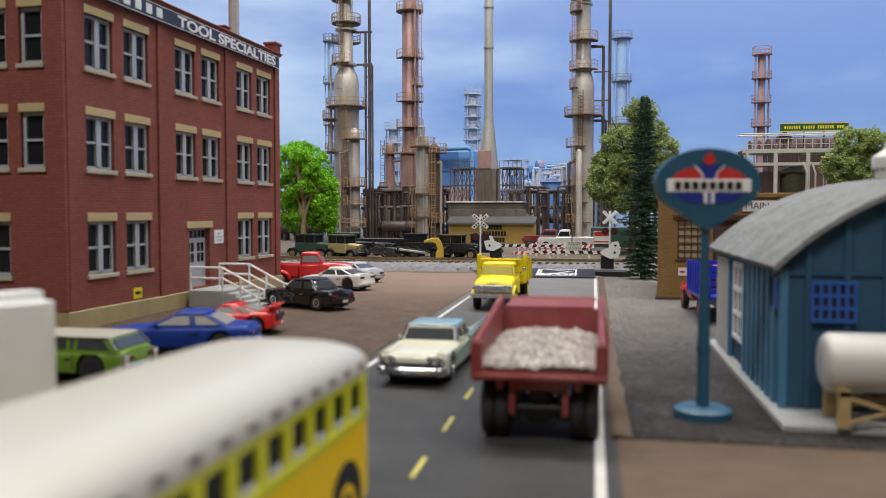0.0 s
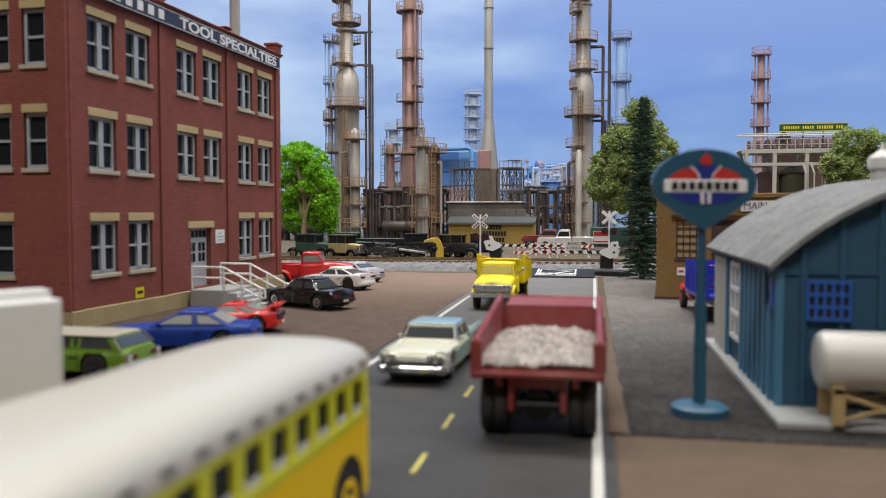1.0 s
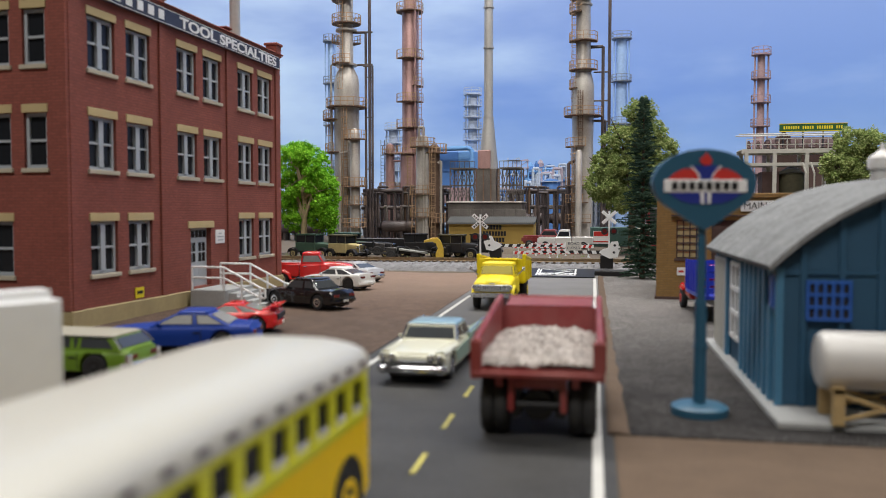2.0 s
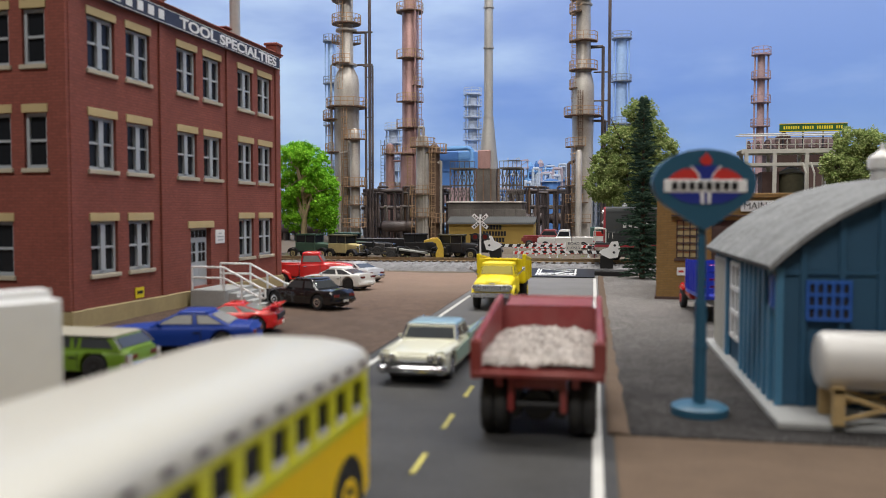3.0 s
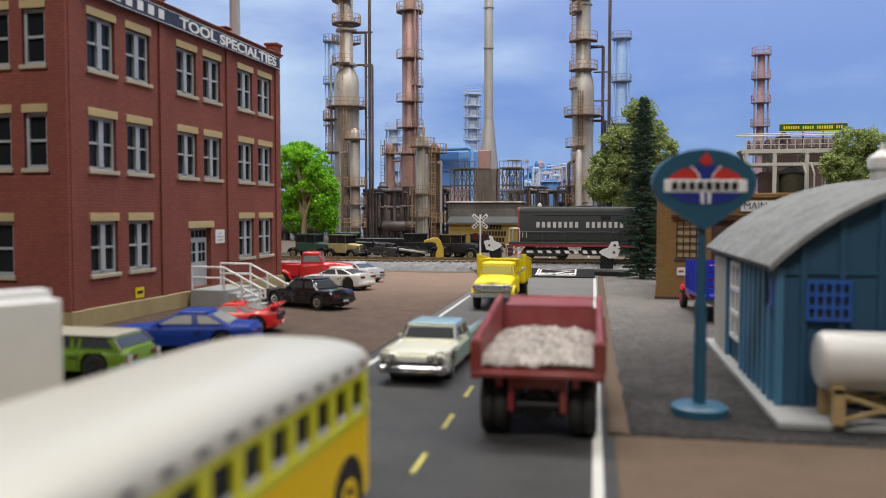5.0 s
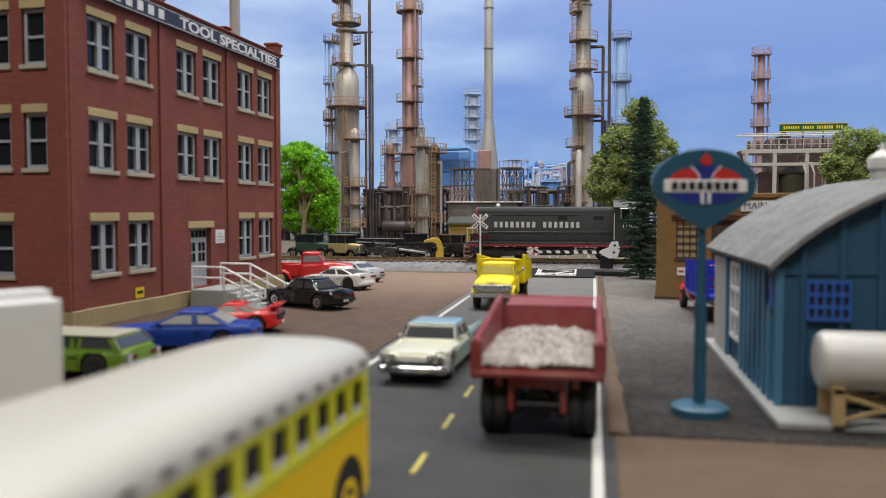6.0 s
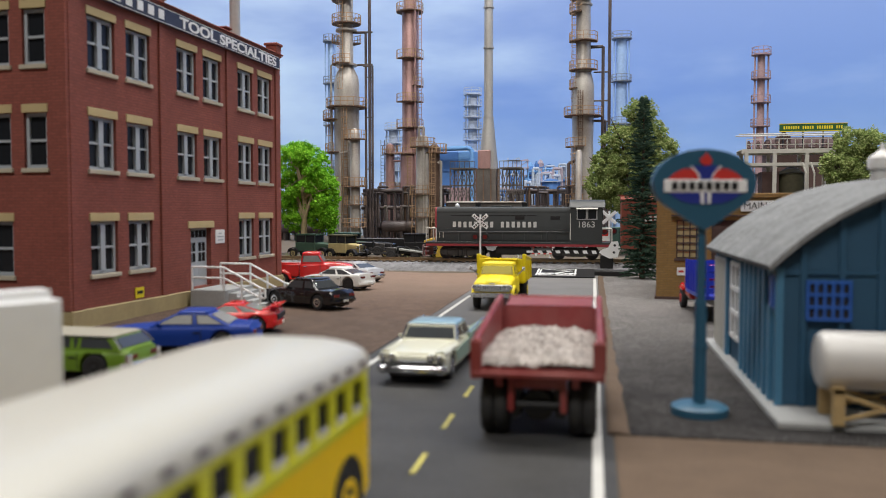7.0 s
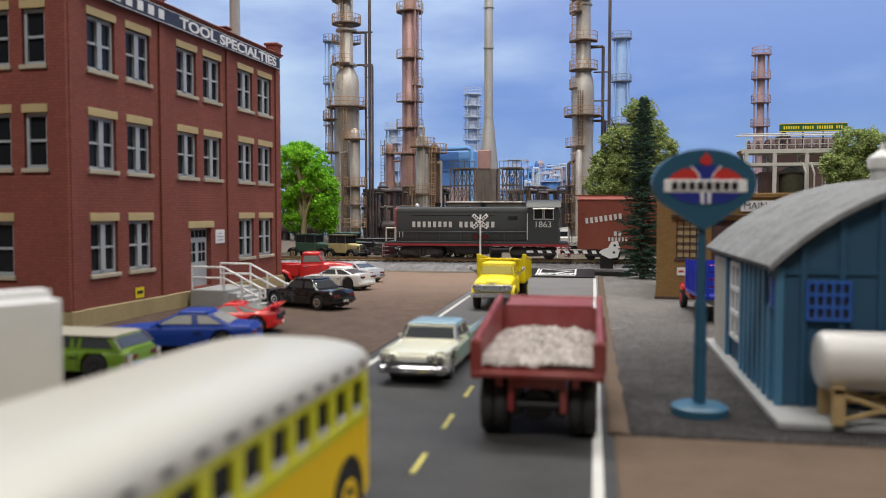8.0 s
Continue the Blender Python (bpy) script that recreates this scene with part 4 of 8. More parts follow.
# ---- road vehicles ----
def wheel(parent, x, y, r, w, side, rim="chrome", hub=0.58):
    """A tyre with its rim as a part; side -1 or 1 is the outward way."""
    bm = bmesh.new()
    prof = [(r * 0.55, -w / 2), (r * 0.92, -w / 2), (r, -w * 0.32), (r, w * 0.32), (r * 0.92, w / 2), (r * 0.55, w / 2)]
    lathe(bm, prof, 20)
    bmesh.ops.rotate(bm, matrix=Matrix.Rotation(radians(90), 3, "Y"), verts=bm.verts)
    bmesh.ops.translate(bm, vec=(x, y, r), verts=bm.verts)
    t = part("wheel", bm, "tyre", parent, "black rubber tyre", 40)
    xo = x + side * w / 2
    bm = bmesh.new()
    lathe(bm, [(r * hub, -0.03), (r * hub, 0.015), (r * hub * 0.8, 0.02), (r * hub * 0.55, -0.01), (r * 0.2, 0.0), (r * 0.15, 0.03)], 16)
    bmesh.ops.rotate(bm, matrix=Matrix.Rotation(radians(90 * side), 3, "Y"), verts=bm.verts)
    bmesh.ops.translate(bm, vec=(xo, y, r), verts=bm.verts)
    part("rim", bm, rim, t, "", 40)


def body_ring(y, hw, zb, zt, sh=0.16, crown=0.03):
    return [(-hw * 0.9, y, zb), (-hw, y, zb + 0.14), (-hw, y, zt - sh), (-hw * 0.95, y, zt - sh * 0.3), (-hw * 0.72, y, zt), (0, y, zt + crown),
            (hw * 0.72, y, zt), (hw * 0.95, y, zt - sh * 0.3), (hw, y, zt - sh), (hw, y, zb + 0.14), (hw * 0.9, y, zb)]


def along(line, f):
    """A value read off a line of (place, value) points."""
    for (a, u), (b, v) in zip(line, line[1:]):
        if f <= b:
            k = max(0.0, (f - a) / (b - a))
            return u + (v - u) * k
    return line[-1][1]


def rounded(hx, y0, y1, z, r):
    """A level rounded rectangle."""
    pts = []
    for cx, cy, a0 in ((hx - r, y1 - r, 0), (-hx + r, y1 - r, 90), (-hx + r, y0 + r, 180), (hx - r, y0 + r, 270)):
        for k in range(4):
            a = radians(a0 + 30 * k)
            pts.append((cx + r * math.cos(a), cy + r * math.sin(a), z))
    return pts


def pane(parent, a, b, c, d, out, material, name="window"):
    """A pane with its rim: four corners and the way that it faces."""
    o = Vector(out).normalized()
    q = [Vector(p) for p in (a, b, c, d)]
    mid = sum(q, Vector()) / 4
    rim = part(name, loft(bmesh.new(), [[p - o * 0.02 for p in q], [p + o * 0.008 for p in q]]), "trim_black", parent, "dark window rubber")
    inner = [p + (mid - p).normalized() * 0.035 for p in q]
    part("glass", loft(bmesh.new(), [[p - o * 0.01 for p in inner], [p + o * 0.016 for p in inner]]), material, rim)


def greenhouse(car, y0b, y1b, y0t, y1t, zb, zt, wb, wt, paint, roof, pillars=(0.5,), thick=0.09, glass="pane"):
    """A cabin: one painted shell with a crowned roof, and panes let into its sides."""
    rc = 0.12
    part("cabin", loft(bmesh.new(), [rounded(wb, y0b, y1b, zb - 0.05, rc), rounded(wb, y0b, y1b, zb, rc), rounded(wt, y0t, y1t, zt, rc)]), paint, car, "", 40)
    rings = [rounded(wt + 0.01, y0t - 0.01, y1t + 0.01, zt - 0.01, rc), rounded(wt + 0.012, y0t - 0.012, y1t + 0.012, zt + thick * 0.3, rc), rounded(wt * 0.93, y0t + 0.06, y1t - 0.06, zt + thick * 0.75, rc), rounded(wt * 0.7, y0t + 0.22, y1t - 0.22, zt + thick, rc)]
    part("roof", loft(bmesh.new(), rings), roof, car, "", 60)

    def at(f, h, s):
        return (s * (wb + (wt - wb) * h), y0b + (y1b - y0b) * f + ((y0t + (y1t - y0t) * f) - (y0b + (y1b - y0b) * f)) * h, zb + (zt - zb) * h)
    cuts = [0.04, *pillars, 0.96]
    for s in (-1, 1):
        for fa, fb in zip(cuts, cuts[1:]):
            pane(car, at(fa + 0.03, 0.14, s), at(fb - 0.03, 0.14, s), at(fb - 0.045, 0.86, s), at(fa + 0.045, 0.86, s), (s, 0, (wb - wt) / (zt - zb)), glass, "side_window")
    for f, way, nm in ((0.0, -1, "windscreen"), (1.0, 1, "rear_window")):
        a, b, c, d = (at(f, h, s) for h, s in ((0.14, -1), (0.14, 1), (0.87, 1), (0.87, -1)))
        dy = (y0t - y0b) if f == 0 else (y1b - y1t)
        q = [(p[0] * 0.90, p[1], p[2]) for p in (a, b, c, d)]
        pane(car, *q, (0, way, dy / (zt - zb)), glass, nm)


def car(name, label, x, y, rz, L, W, H, top, cab, paint, roof=None, plan=None, r=0.33, wheels=(0.19, 0.80), rim="chrome", pillars=(0.5,), cabw=0.74, glass="car_glass", sill=0.24, lights="lens_red", bumper="chrome", thick=0.08):
    """A car, front towards -y. top: the body's upper line over its length; plan: its half width, as a share;
    cab: where the cabin starts and ends at its foot and at the roof, as shares of the length."""
    c = thing(name, label, "car", x, y, 0.0, rz)
    hw = W / 2
    roof = roof or paint
    plan = plan or [(0, 0.80), (0.03, 0.92), (0.12, 0.98), (0.5, 1.0), (0.88, 0.98), (0.97, 0.92), (1, 0.82)]
    ra = r * 1.16
    fs = {0.0, 0.012, 0.035, 0.965, 0.988, 1.0, *[k / 24 for k in range(1, 24)], *[p[0] for p in top]}
    for w in wheels:
        for k in range(-6, 7):
            fs.add(w + ra * math.sin(radians(15 * k)) / L)
    rings = []
    for f in sorted(fs):
        yy = (f - 0.5) * L
        zt = along(top, f)
        zb = sill + (0.10 if f < 0.03 or f > 0.97 else 0)
        for w in wheels:
            d = abs(f - w) * L
            if d < ra * 0.999:
                zb = max(zb, r + math.sqrt(ra * ra - d * d))
        zb = min(zb, zt - 0.12)
        h = hw * along(plan, f)
        m = max(zb + 0.02, zb + (zt - zb) * 0.45)
        e = 0.0 if 0.012 < f < 0.988 else 0.05
        half = [(0.92, zb), (0.985, zb + 0.03), (1.0, m), (0.985, zt - 0.13 if zt - 0.13 > m else m + 0.02), (0.94, zt - 0.05), (0.86, zt - 0.015 - e), (0.5, zt + 0.015 - e), (0.0, zt + 0.03 - e)]
        ring = [(-h * k, yy, z) for k, z in half] + [(h * k, yy, z) for k, z in reversed(half[:-1])]
        rings.append(ring)
    part("body", loft(bmesh.new(), rings), paint, c, "", 42)
    part("underbody", B(-hw * 0.66, hw * 0.66, -L * 0.46, L * 0.46, 0.16, 0.42, 0.03), "black", c)
    f0, f1, g0, g1 = cab
    ys = [(f - 0.5) * L for f in (f0, f1, g0, g1)]
    belt = min(along(top, f0), along(top, f1))
    greenhouse(c, ys[0], ys[1], ys[2], ys[3], belt, H - thick, hw * 0.92, hw * cabw, paint, roof, pillars, thick, glass)
    for f in wheels:
        for s in (-1, 1):
            wheel(c, s * (hw - 0.13), (f - 0.5) * L, r, 0.21, s, rim)
    for way in (-1, 1):
        y0 = way * L / 2
        bm = bmesh.new()
        rings = []
        for k in range(13):
            u = -1 + k / 6
            bow = y0 + way * (0.08 - 0.16 * u * u)
            rings.append([(u * hw * 0.97, bow - way * 0.10, 0.34), (u * hw * 0.97, bow + way * 0.02, 0.34), (u * hw * 0.97, bow + way * 0.03, 0.43), (u * hw * 0.97, bow, 0.50), (u * hw * 0.97, bow - way * 0.10, 0.50)])
        part("bumper", loft(bm, rings), bumper, c, "", 40)
        zt = along(top, 0.02 if way < 0 else 0.98)
        for s in (-1, 1):
            if way < 0:
                part("headlight", C((s * hw * 0.66, y0 - 0.015, zt - 0.17), (s * hw * 0.66, y0 + 0.12, zt - 0.17), 0.095, 0.10, 14), "chrome", c)
            else:
                part("tail_light", B(s * hw * 0.58 - 0.19, s * hw * 0.58 + 0.19, y0 - 0.10, y0 + 0.012, zt - 0.24, zt - 0.12, 0.015), lights, c, "dark red tail light")
        part("number_plate", B(-0.17, 0.17, min(y0 + way * 0.11, y0 + way * 0.08), max(y0 + way * 0.11, y0 + way * 0.08), 0.36, 0.46), "beige", c)
    part("grille", B(-hw * 0.45, hw * 0.45, -L / 2 - 0.01, -L / 2 + 0.1, along(top, 0.0) - 0.24, along(top, 0.0) - 0.10, 0.01), "silver", c)
    for s in (-1, 1):
        yd = (ys[0] + ys[1]) / 2
        part("door_handle", B(s * hw - 0.012, s * hw + 0.022, yd + 0.1, yd + 0.28, belt - 0.2, belt - 0.17), "chrome" if rim != "black" else "black", c)
        part("door_seam", B(min(s * hw * 0.985, s * hw * 1.002), max(s * hw * 0.985, s * hw * 1.002), yd + 0.33, yd + 0.345, 0.32, belt - 0.06), "trim_black", c)
        part("mirror", B(min(s * hw * 0.9, s * hw * 1.08), max(s * hw * 0.9, s * hw * 1.08), ys[0] + 0.28, ys[0] + 0.36, belt + 0.02, belt + 0.12, 0.02), paint, c)
    return c


def build_cars():
    # cream and mint sedan with a blue roof, coming down the road
    L, hw = 5.3, 0.87
    c = car("sedan", "cream sedan with mint green flanks and pale blue roof", -4.42, 22.85, -2, L, 2 * hw, 1.33, [(0, 0.74), (0.02, 0.80), (0.1, 0.83), (0.36, 0.85), (0.74, 0.85), (0.97, 0.82), (1, 0.72)],
            (0.35, 0.74, 0.42, 0.66), "car_cream", "car_skyblue", [(0, 0.97), (0.03, 1.0), (1, 0.98)], r=0.34, pillars=(0.46,), cabw=0.80, thick=0.10)
    for s in (-1, 1):
        bm = bmesh.new()
        prism(bm, [(-1.15, 0.36), (1.05, 0.36), (1.15, 0.5), (1.35, 0.76), (1.9, 0.76), (2.06, 0.5), (2.6, 0.5), (2.5, 0.80), (0.0, 0.74), (-1.3, 0.68), (-1.22, 0.5)], "x", s * 0.862, s * 0.884)
        part("flank_panel", bm, "car_mint", c, "mint green flank panel")
        rings = [[(s * 0.58, yy, 0.84), (s * 0.885, yy, 0.74), (s * (0.90 + o), yy, 0.83 + h), (s * (0.80 + o), yy, 0.87 + h)] for yy, h, o in ((0.7, 0.0, 0.0), (1.5, 0.07, 0.02), (2.3, 0.17, 0.08), (2.66, 0.20, 0.14), (2.78, 0.19, 0.15))]
        part("tail_fin", loft(bmesh.new(), rings), "car_mint", c, "flat pale green tail fin")
        part("fin_edge", tube(bmesh.new(), [(s * 0.84, 0.7, 0.87), (s * 0.87, 1.5, 0.94), (s * 0.93, 2.3, 1.04), (s * 1.0, 2.78, 1.08)], 0.025), "chrome", c)
        # twin lamps in an oval brow
        rings = [[(s * (0.62 + 0.26 * k * math.cos(a)), yy, 0.69 + 0.115 * k * math.sin(a)) for a in [2 * math.pi * i / 18 for i in range(18)]] for yy, k in ((-2.45, 1.0), (-2.70, 1.0), (-2.73, 0.93), (-2.72, 0.85))]
        part("lamp_brow", loft(bmesh.new(), rings), "car_cream", c, "", 40)
        for k in (0.51, 0.73):
            part("headlamp", lathe_y(k * s, -2.715, 0.69, [(0.095, 0.0), (0.095, -0.03), (0.07, -0.045), (0.02, -0.055)]), "chrome", c, "round chrome headlamp", 40)
        part("bumper_pod", lathe_y(s * 0.74, -2.68, 0.40, [(0.13, 0.1), (0.13, -0.08), (0.09, -0.13), (0.03, -0.15)]), "chrome", c, "round chrome bumper pod", 40)
        part("hood_ridge", loft(bmesh.new(), [[(s * (0.60 + o), yy, 0.80), (s * (0.60 + o), yy, 0.85 + h), (s * (0.78 + o * 0.2), yy, 0.87 + h), (s * 0.87, yy, 0.80)] for yy, h, o in ((-2.6, 0.0, 0.0), (-1.6, 0.01, 0.03), (-0.85, 0.0, 0.08))]), "car_cream", c, "", 50)
    # Shade between bumper and hood, put in as a black strip.
    part("grille_shade", B(-0.80, 0.80, -2.70, -2.55, 0.475, 0.585), "trim_black", c, "black strip standing for the shaded grille recess")
    bm = bmesh.new()
    for k in range(2):
        box(bm, -0.80, 0.80, -2.72, -2.66, 0.50 + k * 0.04, 0.515 + k * 0.04)
    part("grille_bars", bm, "chrome", c)
    rings = [[(u * 0.90, -2.80 + 0.16 * u * u - d, z) for d, z in ((-0.12, 0.30), (0.0, 0.30), (0.04, 0.36), (0.03, 0.43), (0.0, 0.475), (-0.12, 0.475))] for u in [-1 + k / 7 for k in range(15)]]
    part("front_bumper", loft(bmesh.new(), rings), "chrome", c, "heavy chrome bumper", 40)
    part("grille_top", B(-0.84, 0.84, -2.73, -2.60, 0.585, 0.61, 0.01), "chrome", c)
    part("screen_surround", tube(bmesh.new(), [(-0.78, -0.79, 0.87), (-0.70, -0.43, 1.24), (0.70, -0.43, 1.24), (0.78, -0.79, 0.87)], 0.03), "chrome", c, "chrome windscreen surround")
    words("- - - -", 0.16, "silver", c, pose(0, -2.69, 0.76, 90, 0, 0), 0.008, "hood_badge", 1.6)
    # parked on the dirt lot
    low = [(0, 0.62), (0.03, 0.70), (0.15, 0.78), (0.36, 0.87), (0.86, 0.89), (0.97, 0.88), (1, 0.74)]
    car("coupe", "royal blue sports coupe parked on the dirt lot", -12.85, 24.05, -78, 4.8, 1.75, 1.32, low, (0.33, 0.86, 0.50, 0.70), "car_blue", rim="black", r=0.33, glass="pale_glass", pillars=(0.56,), bumper="car_blue", cabw=0.70)
    c = car("coupe", "bright red sports coupe with a rear wing beside the blue one", -13.05, 27.9, -78, 3.7, 1.7, 1.14, [(0, 0.5), (0.1, 0.64), (0.34, 0.80), (0.85, 0.86), (0.98, 0.86), (1, 0.76)], (0.30, 0.92, 0.48, 0.64), "red", rim="silver", r=0.32, bumper="red", pillars=(0.6,), glass="pale_glass", cabw=0.66)
    for s in (-1, 1):
        part("wing_post", B(s * 0.66 - 0.04, s * 0.66 + 0.04, 1.62, 1.82, 0.84, 1.0), "red", c)
    part("rear_wing", prism(bmesh.new(), [(1.52, 0.98), (1.92, 1.02), (1.94, 1.06), (1.52, 1.02)], "x", -0.82, 0.82), "red", c, "red rear wing")
    part("rear_panel", B(-0.7, 0.7, 1.86, 1.92, 0.56, 0.74, 0.01), "trim_black", c)
    c = car("station_wagon", "lime green station wagon with a cream roof", -14.1, 19.9, -90, 4.7, 1.72, 1.22, [(0, 0.70), (0.05, 0.78), (0.3, 0.82), (0.94, 0.82), (0.985, 0.80), (1, 0.70)], (0.29, 0.965, 0.37, 0.90), "car_green", "wagon_roof", rim="black", r=0.35, pillars=(0.36, 0.56, 0.60), cabw=0.80, thick=0.07, glass="car_glass")
    for s in (-1, 1):
        tl = part("tail_light_cluster", B(s * 0.70 - 0.10, s * 0.70 + 0.10, 2.26, 2.37, 0.46, 0.72, 0.02), "chrome", c, "chrome ribbed tail light")
        for k in range(3):
            part("bar", B(s * 0.70 - 0.075 + k * 0.06, s * 0.70 - 0.045 + k * 0.06, 2.37, 2.385, 0.48, 0.70), "car_white", tl)
        part("drip_rail", tube(bmesh.new(), [(s * 0.71, -0.62, 1.15), (s * 0.71, 1.9, 1.15), (s * 0.80, 2.16, 0.86)], 0.022), "chrome", c)
    box_top = [(0, 0.66), (0.02, 0.76), (0.06, 0.80), (0.34, 0.88), (0.8, 0.90), (0.965, 0.88), (1, 0.74)]
    c = car("sedan", "glossy black sedan parked on the dirt lot", -13.0, 36.2, -114, 4.4, 1.76, 1.40, box_top, (0.32, 0.79, 0.44, 0.68), "car_black", rim="chrome", r=0.34, pillars=(0.60,), bumper="car_black", cabw=0.74, glass="car_glass")
    part("rear_window_trim", tube(bmesh.new(), [(-0.6, 1.22, 0.93), (-0.52, 0.86, 1.27), (0.52, 0.86, 1.27), (0.6, 1.22, 0.93)], 0.018), "chrome", c)
    fast = [(0, 0.58), (0.03, 0.68), (0.12, 0.76), (0.34, 0.86), (0.7, 0.92), (0.93, 0.95), (0.985, 0.93), (1, 0.70)]
    car("coupe", "white coupe with a rounded roof parked on the lot", -14.35, 44.95, -110, 4.2, 1.66, 1.30, fast, (0.28, 0.93, 0.44, 0.66), "car_white", rim="black", r=0.35, pillars=(0.53,), bumper="car_white", cabw=0.68, thick=0.11)
    c = car("coupe", "silver coupe parked behind the white one", -14.86, 50.15, -120, 3.8, 1.66, 1.24, [(0, 0.60), (0.03, 0.72), (0.3, 0.86), (0.8, 0.88), (0.97, 0.84), (1, 0.66)], (0.32, 0.82, 0.44, 0.62), "silver", rim="chrome", r=0.33, pillars=(0.6,), cabw=0.68)


def lathe_y(x, y, z, prof, seg=16):
    """A turned body about a line along y; profile of (radius, offset in y)."""
    bm = bmesh.new()
    rings = [[(x + r * math.cos(2 * math.pi * i / seg), y + o, z + r * math.sin(2 * math.pi * i / seg)) for i in range(seg)] for r, o in prof]
    return loft(bm, rings)


def build_red_pickup():
    p = thing("pickup_truck", "bright red vintage pickup truck with chrome hubs", "truck", -16.9, 47.7, 0, 102)
    part("hood", loft(bmesh.new(), [rounded_section(yy, w, 0.55, z) for yy, w, z in ((-2.52, 0.40, 1.02), (-2.48, 0.56, 1.16), (-2.2, 0.64, 1.25), (-1.6, 0.70, 1.32), (-0.85, 0.76, 1.36))]), "red", p, "rounded red hood", 50)
    part("cab_body", loft(bmesh.new(), [rounded_section(yy, w, 0.42, z) for yy, w, z in ((-0.95, 0.78, 1.34), (-0.8, 0.86, 1.36), (0.45, 0.88, 1.36), (0.60, 0.84, 1.32), (0.64, 0.74, 1.26))]), "red", p, "", 50)
    greenhouse(p, -0.86, 0.58, -0.52, 0.50, 1.30, 1.84, 0.80, 0.68, "red", "red", (), 0.16, "pale_glass")
    bm = bmesh.new()
    for x0, x1, y0, y1 in ((-0.82, -0.74, 0.7, 2.6), (0.74, 0.82, 0.7, 2.6), (-0.74, 0.74, 0.7, 0.8), (-0.74, 0.74, 2.52, 2.6)):
        box(bm, x0, x1, y0, y1, 0.55, 1.20, 0.03, 2)
    box(bm, -0.74, 0.74, 0.8, 2.52, 0.5, 0.6)
    part("cargo_bed", bm, "red", p)
    for s in (-1, 1):
        part("bed_rail", C((s * 0.79, 0.7, 1.20), (s * 0.79, 2.6, 1.20), 0.05, 0.05, 8), "red", p)
        for y, r, rise in ((-1.72, 0.64, 0.60), (1.68, 0.56, 0.52)):
            rings = []
            for k in range(13):
                a = math.pi * k / 12
                cc, ss = math.cos(a), math.sin(a)
                rings.append([(s * 0.60, y - r * cc, 0.40 + rise * ss + 0.06), (s * 0.84, y - r * cc, 0.40 + rise * ss + 0.03), (s * 0.99, y - r * 0.96 * cc, 0.38 + rise * 0.86 * ss), (s * 1.0, y - r * 0.80 * cc, 0.38 + rise * 0.70 * ss), (s * 0.60, y - r * 0.78 * cc, 0.38 + rise * 0.68 * ss)])
            part("fender", loft(bmesh.new(), rings), "red", p, "rounded red fender", 60)
            wheel(p, s * 0.84, y, 0.38, 0.2, s)
        part("headlight", lathe_y(s * 0.74, -2.22, 0.98, [(0.15, 0.16), (0.15, 0.0), (0.10, -0.05), (0.02, -0.07)]), "chrome", p, "", 40)
        part("running_board", B(min(s * 0.8, s * 1.0), max(s * 0.8, s * 1.0), -1.2, 1.2, 0.36, 0.42), "red", p)
        part("door_handle", B(min(s * 0.87, s * 0.91), max(s * 0.87, s * 0.91), 0.2, 0.4, 1.12, 1.15), "chrome", p)
        part("door_seam", B(min(s * 0.86, s * 0.886), max(s * 0.86, s * 0.886), -0.62, -0.60, 0.5, 1.3), "trim_black", p)
    part("chassis", B(-0.55, 0.55, -2.4, 2.5, 0.3, 0.55), "black", p)
    part("grille", B(-0.36, 0.36, -2.56, -2.5, 0.62, 0.98, 0.04), "chrome", p)
    part("front_bumper", B(-0.9, 0.9, -2.72, -2.6, 0.4, 0.55, 0.03), "chrome", p)
    part("rear_bumper", B(-0.9, 0.9, 2.66, 2.76, 0.4, 0.53, 0.03), "chrome", p)


def rounded_section(y, hw, zb, zt):
    """An upright section with rounded upper corners."""
    pts = [(-hw, y, zb)]
    for k in range(7):
        a = radians(180 - 15 * k)
        pts.append(((-hw + 0.34 * hw) + 0.34 * hw * math.cos(a), y, zt - 0.30 * (zt - zb) + 0.30 * (zt - zb) * math.sin(a)))
    return pts + [(-x, yy, z) for x, yy, z in reversed(pts)]


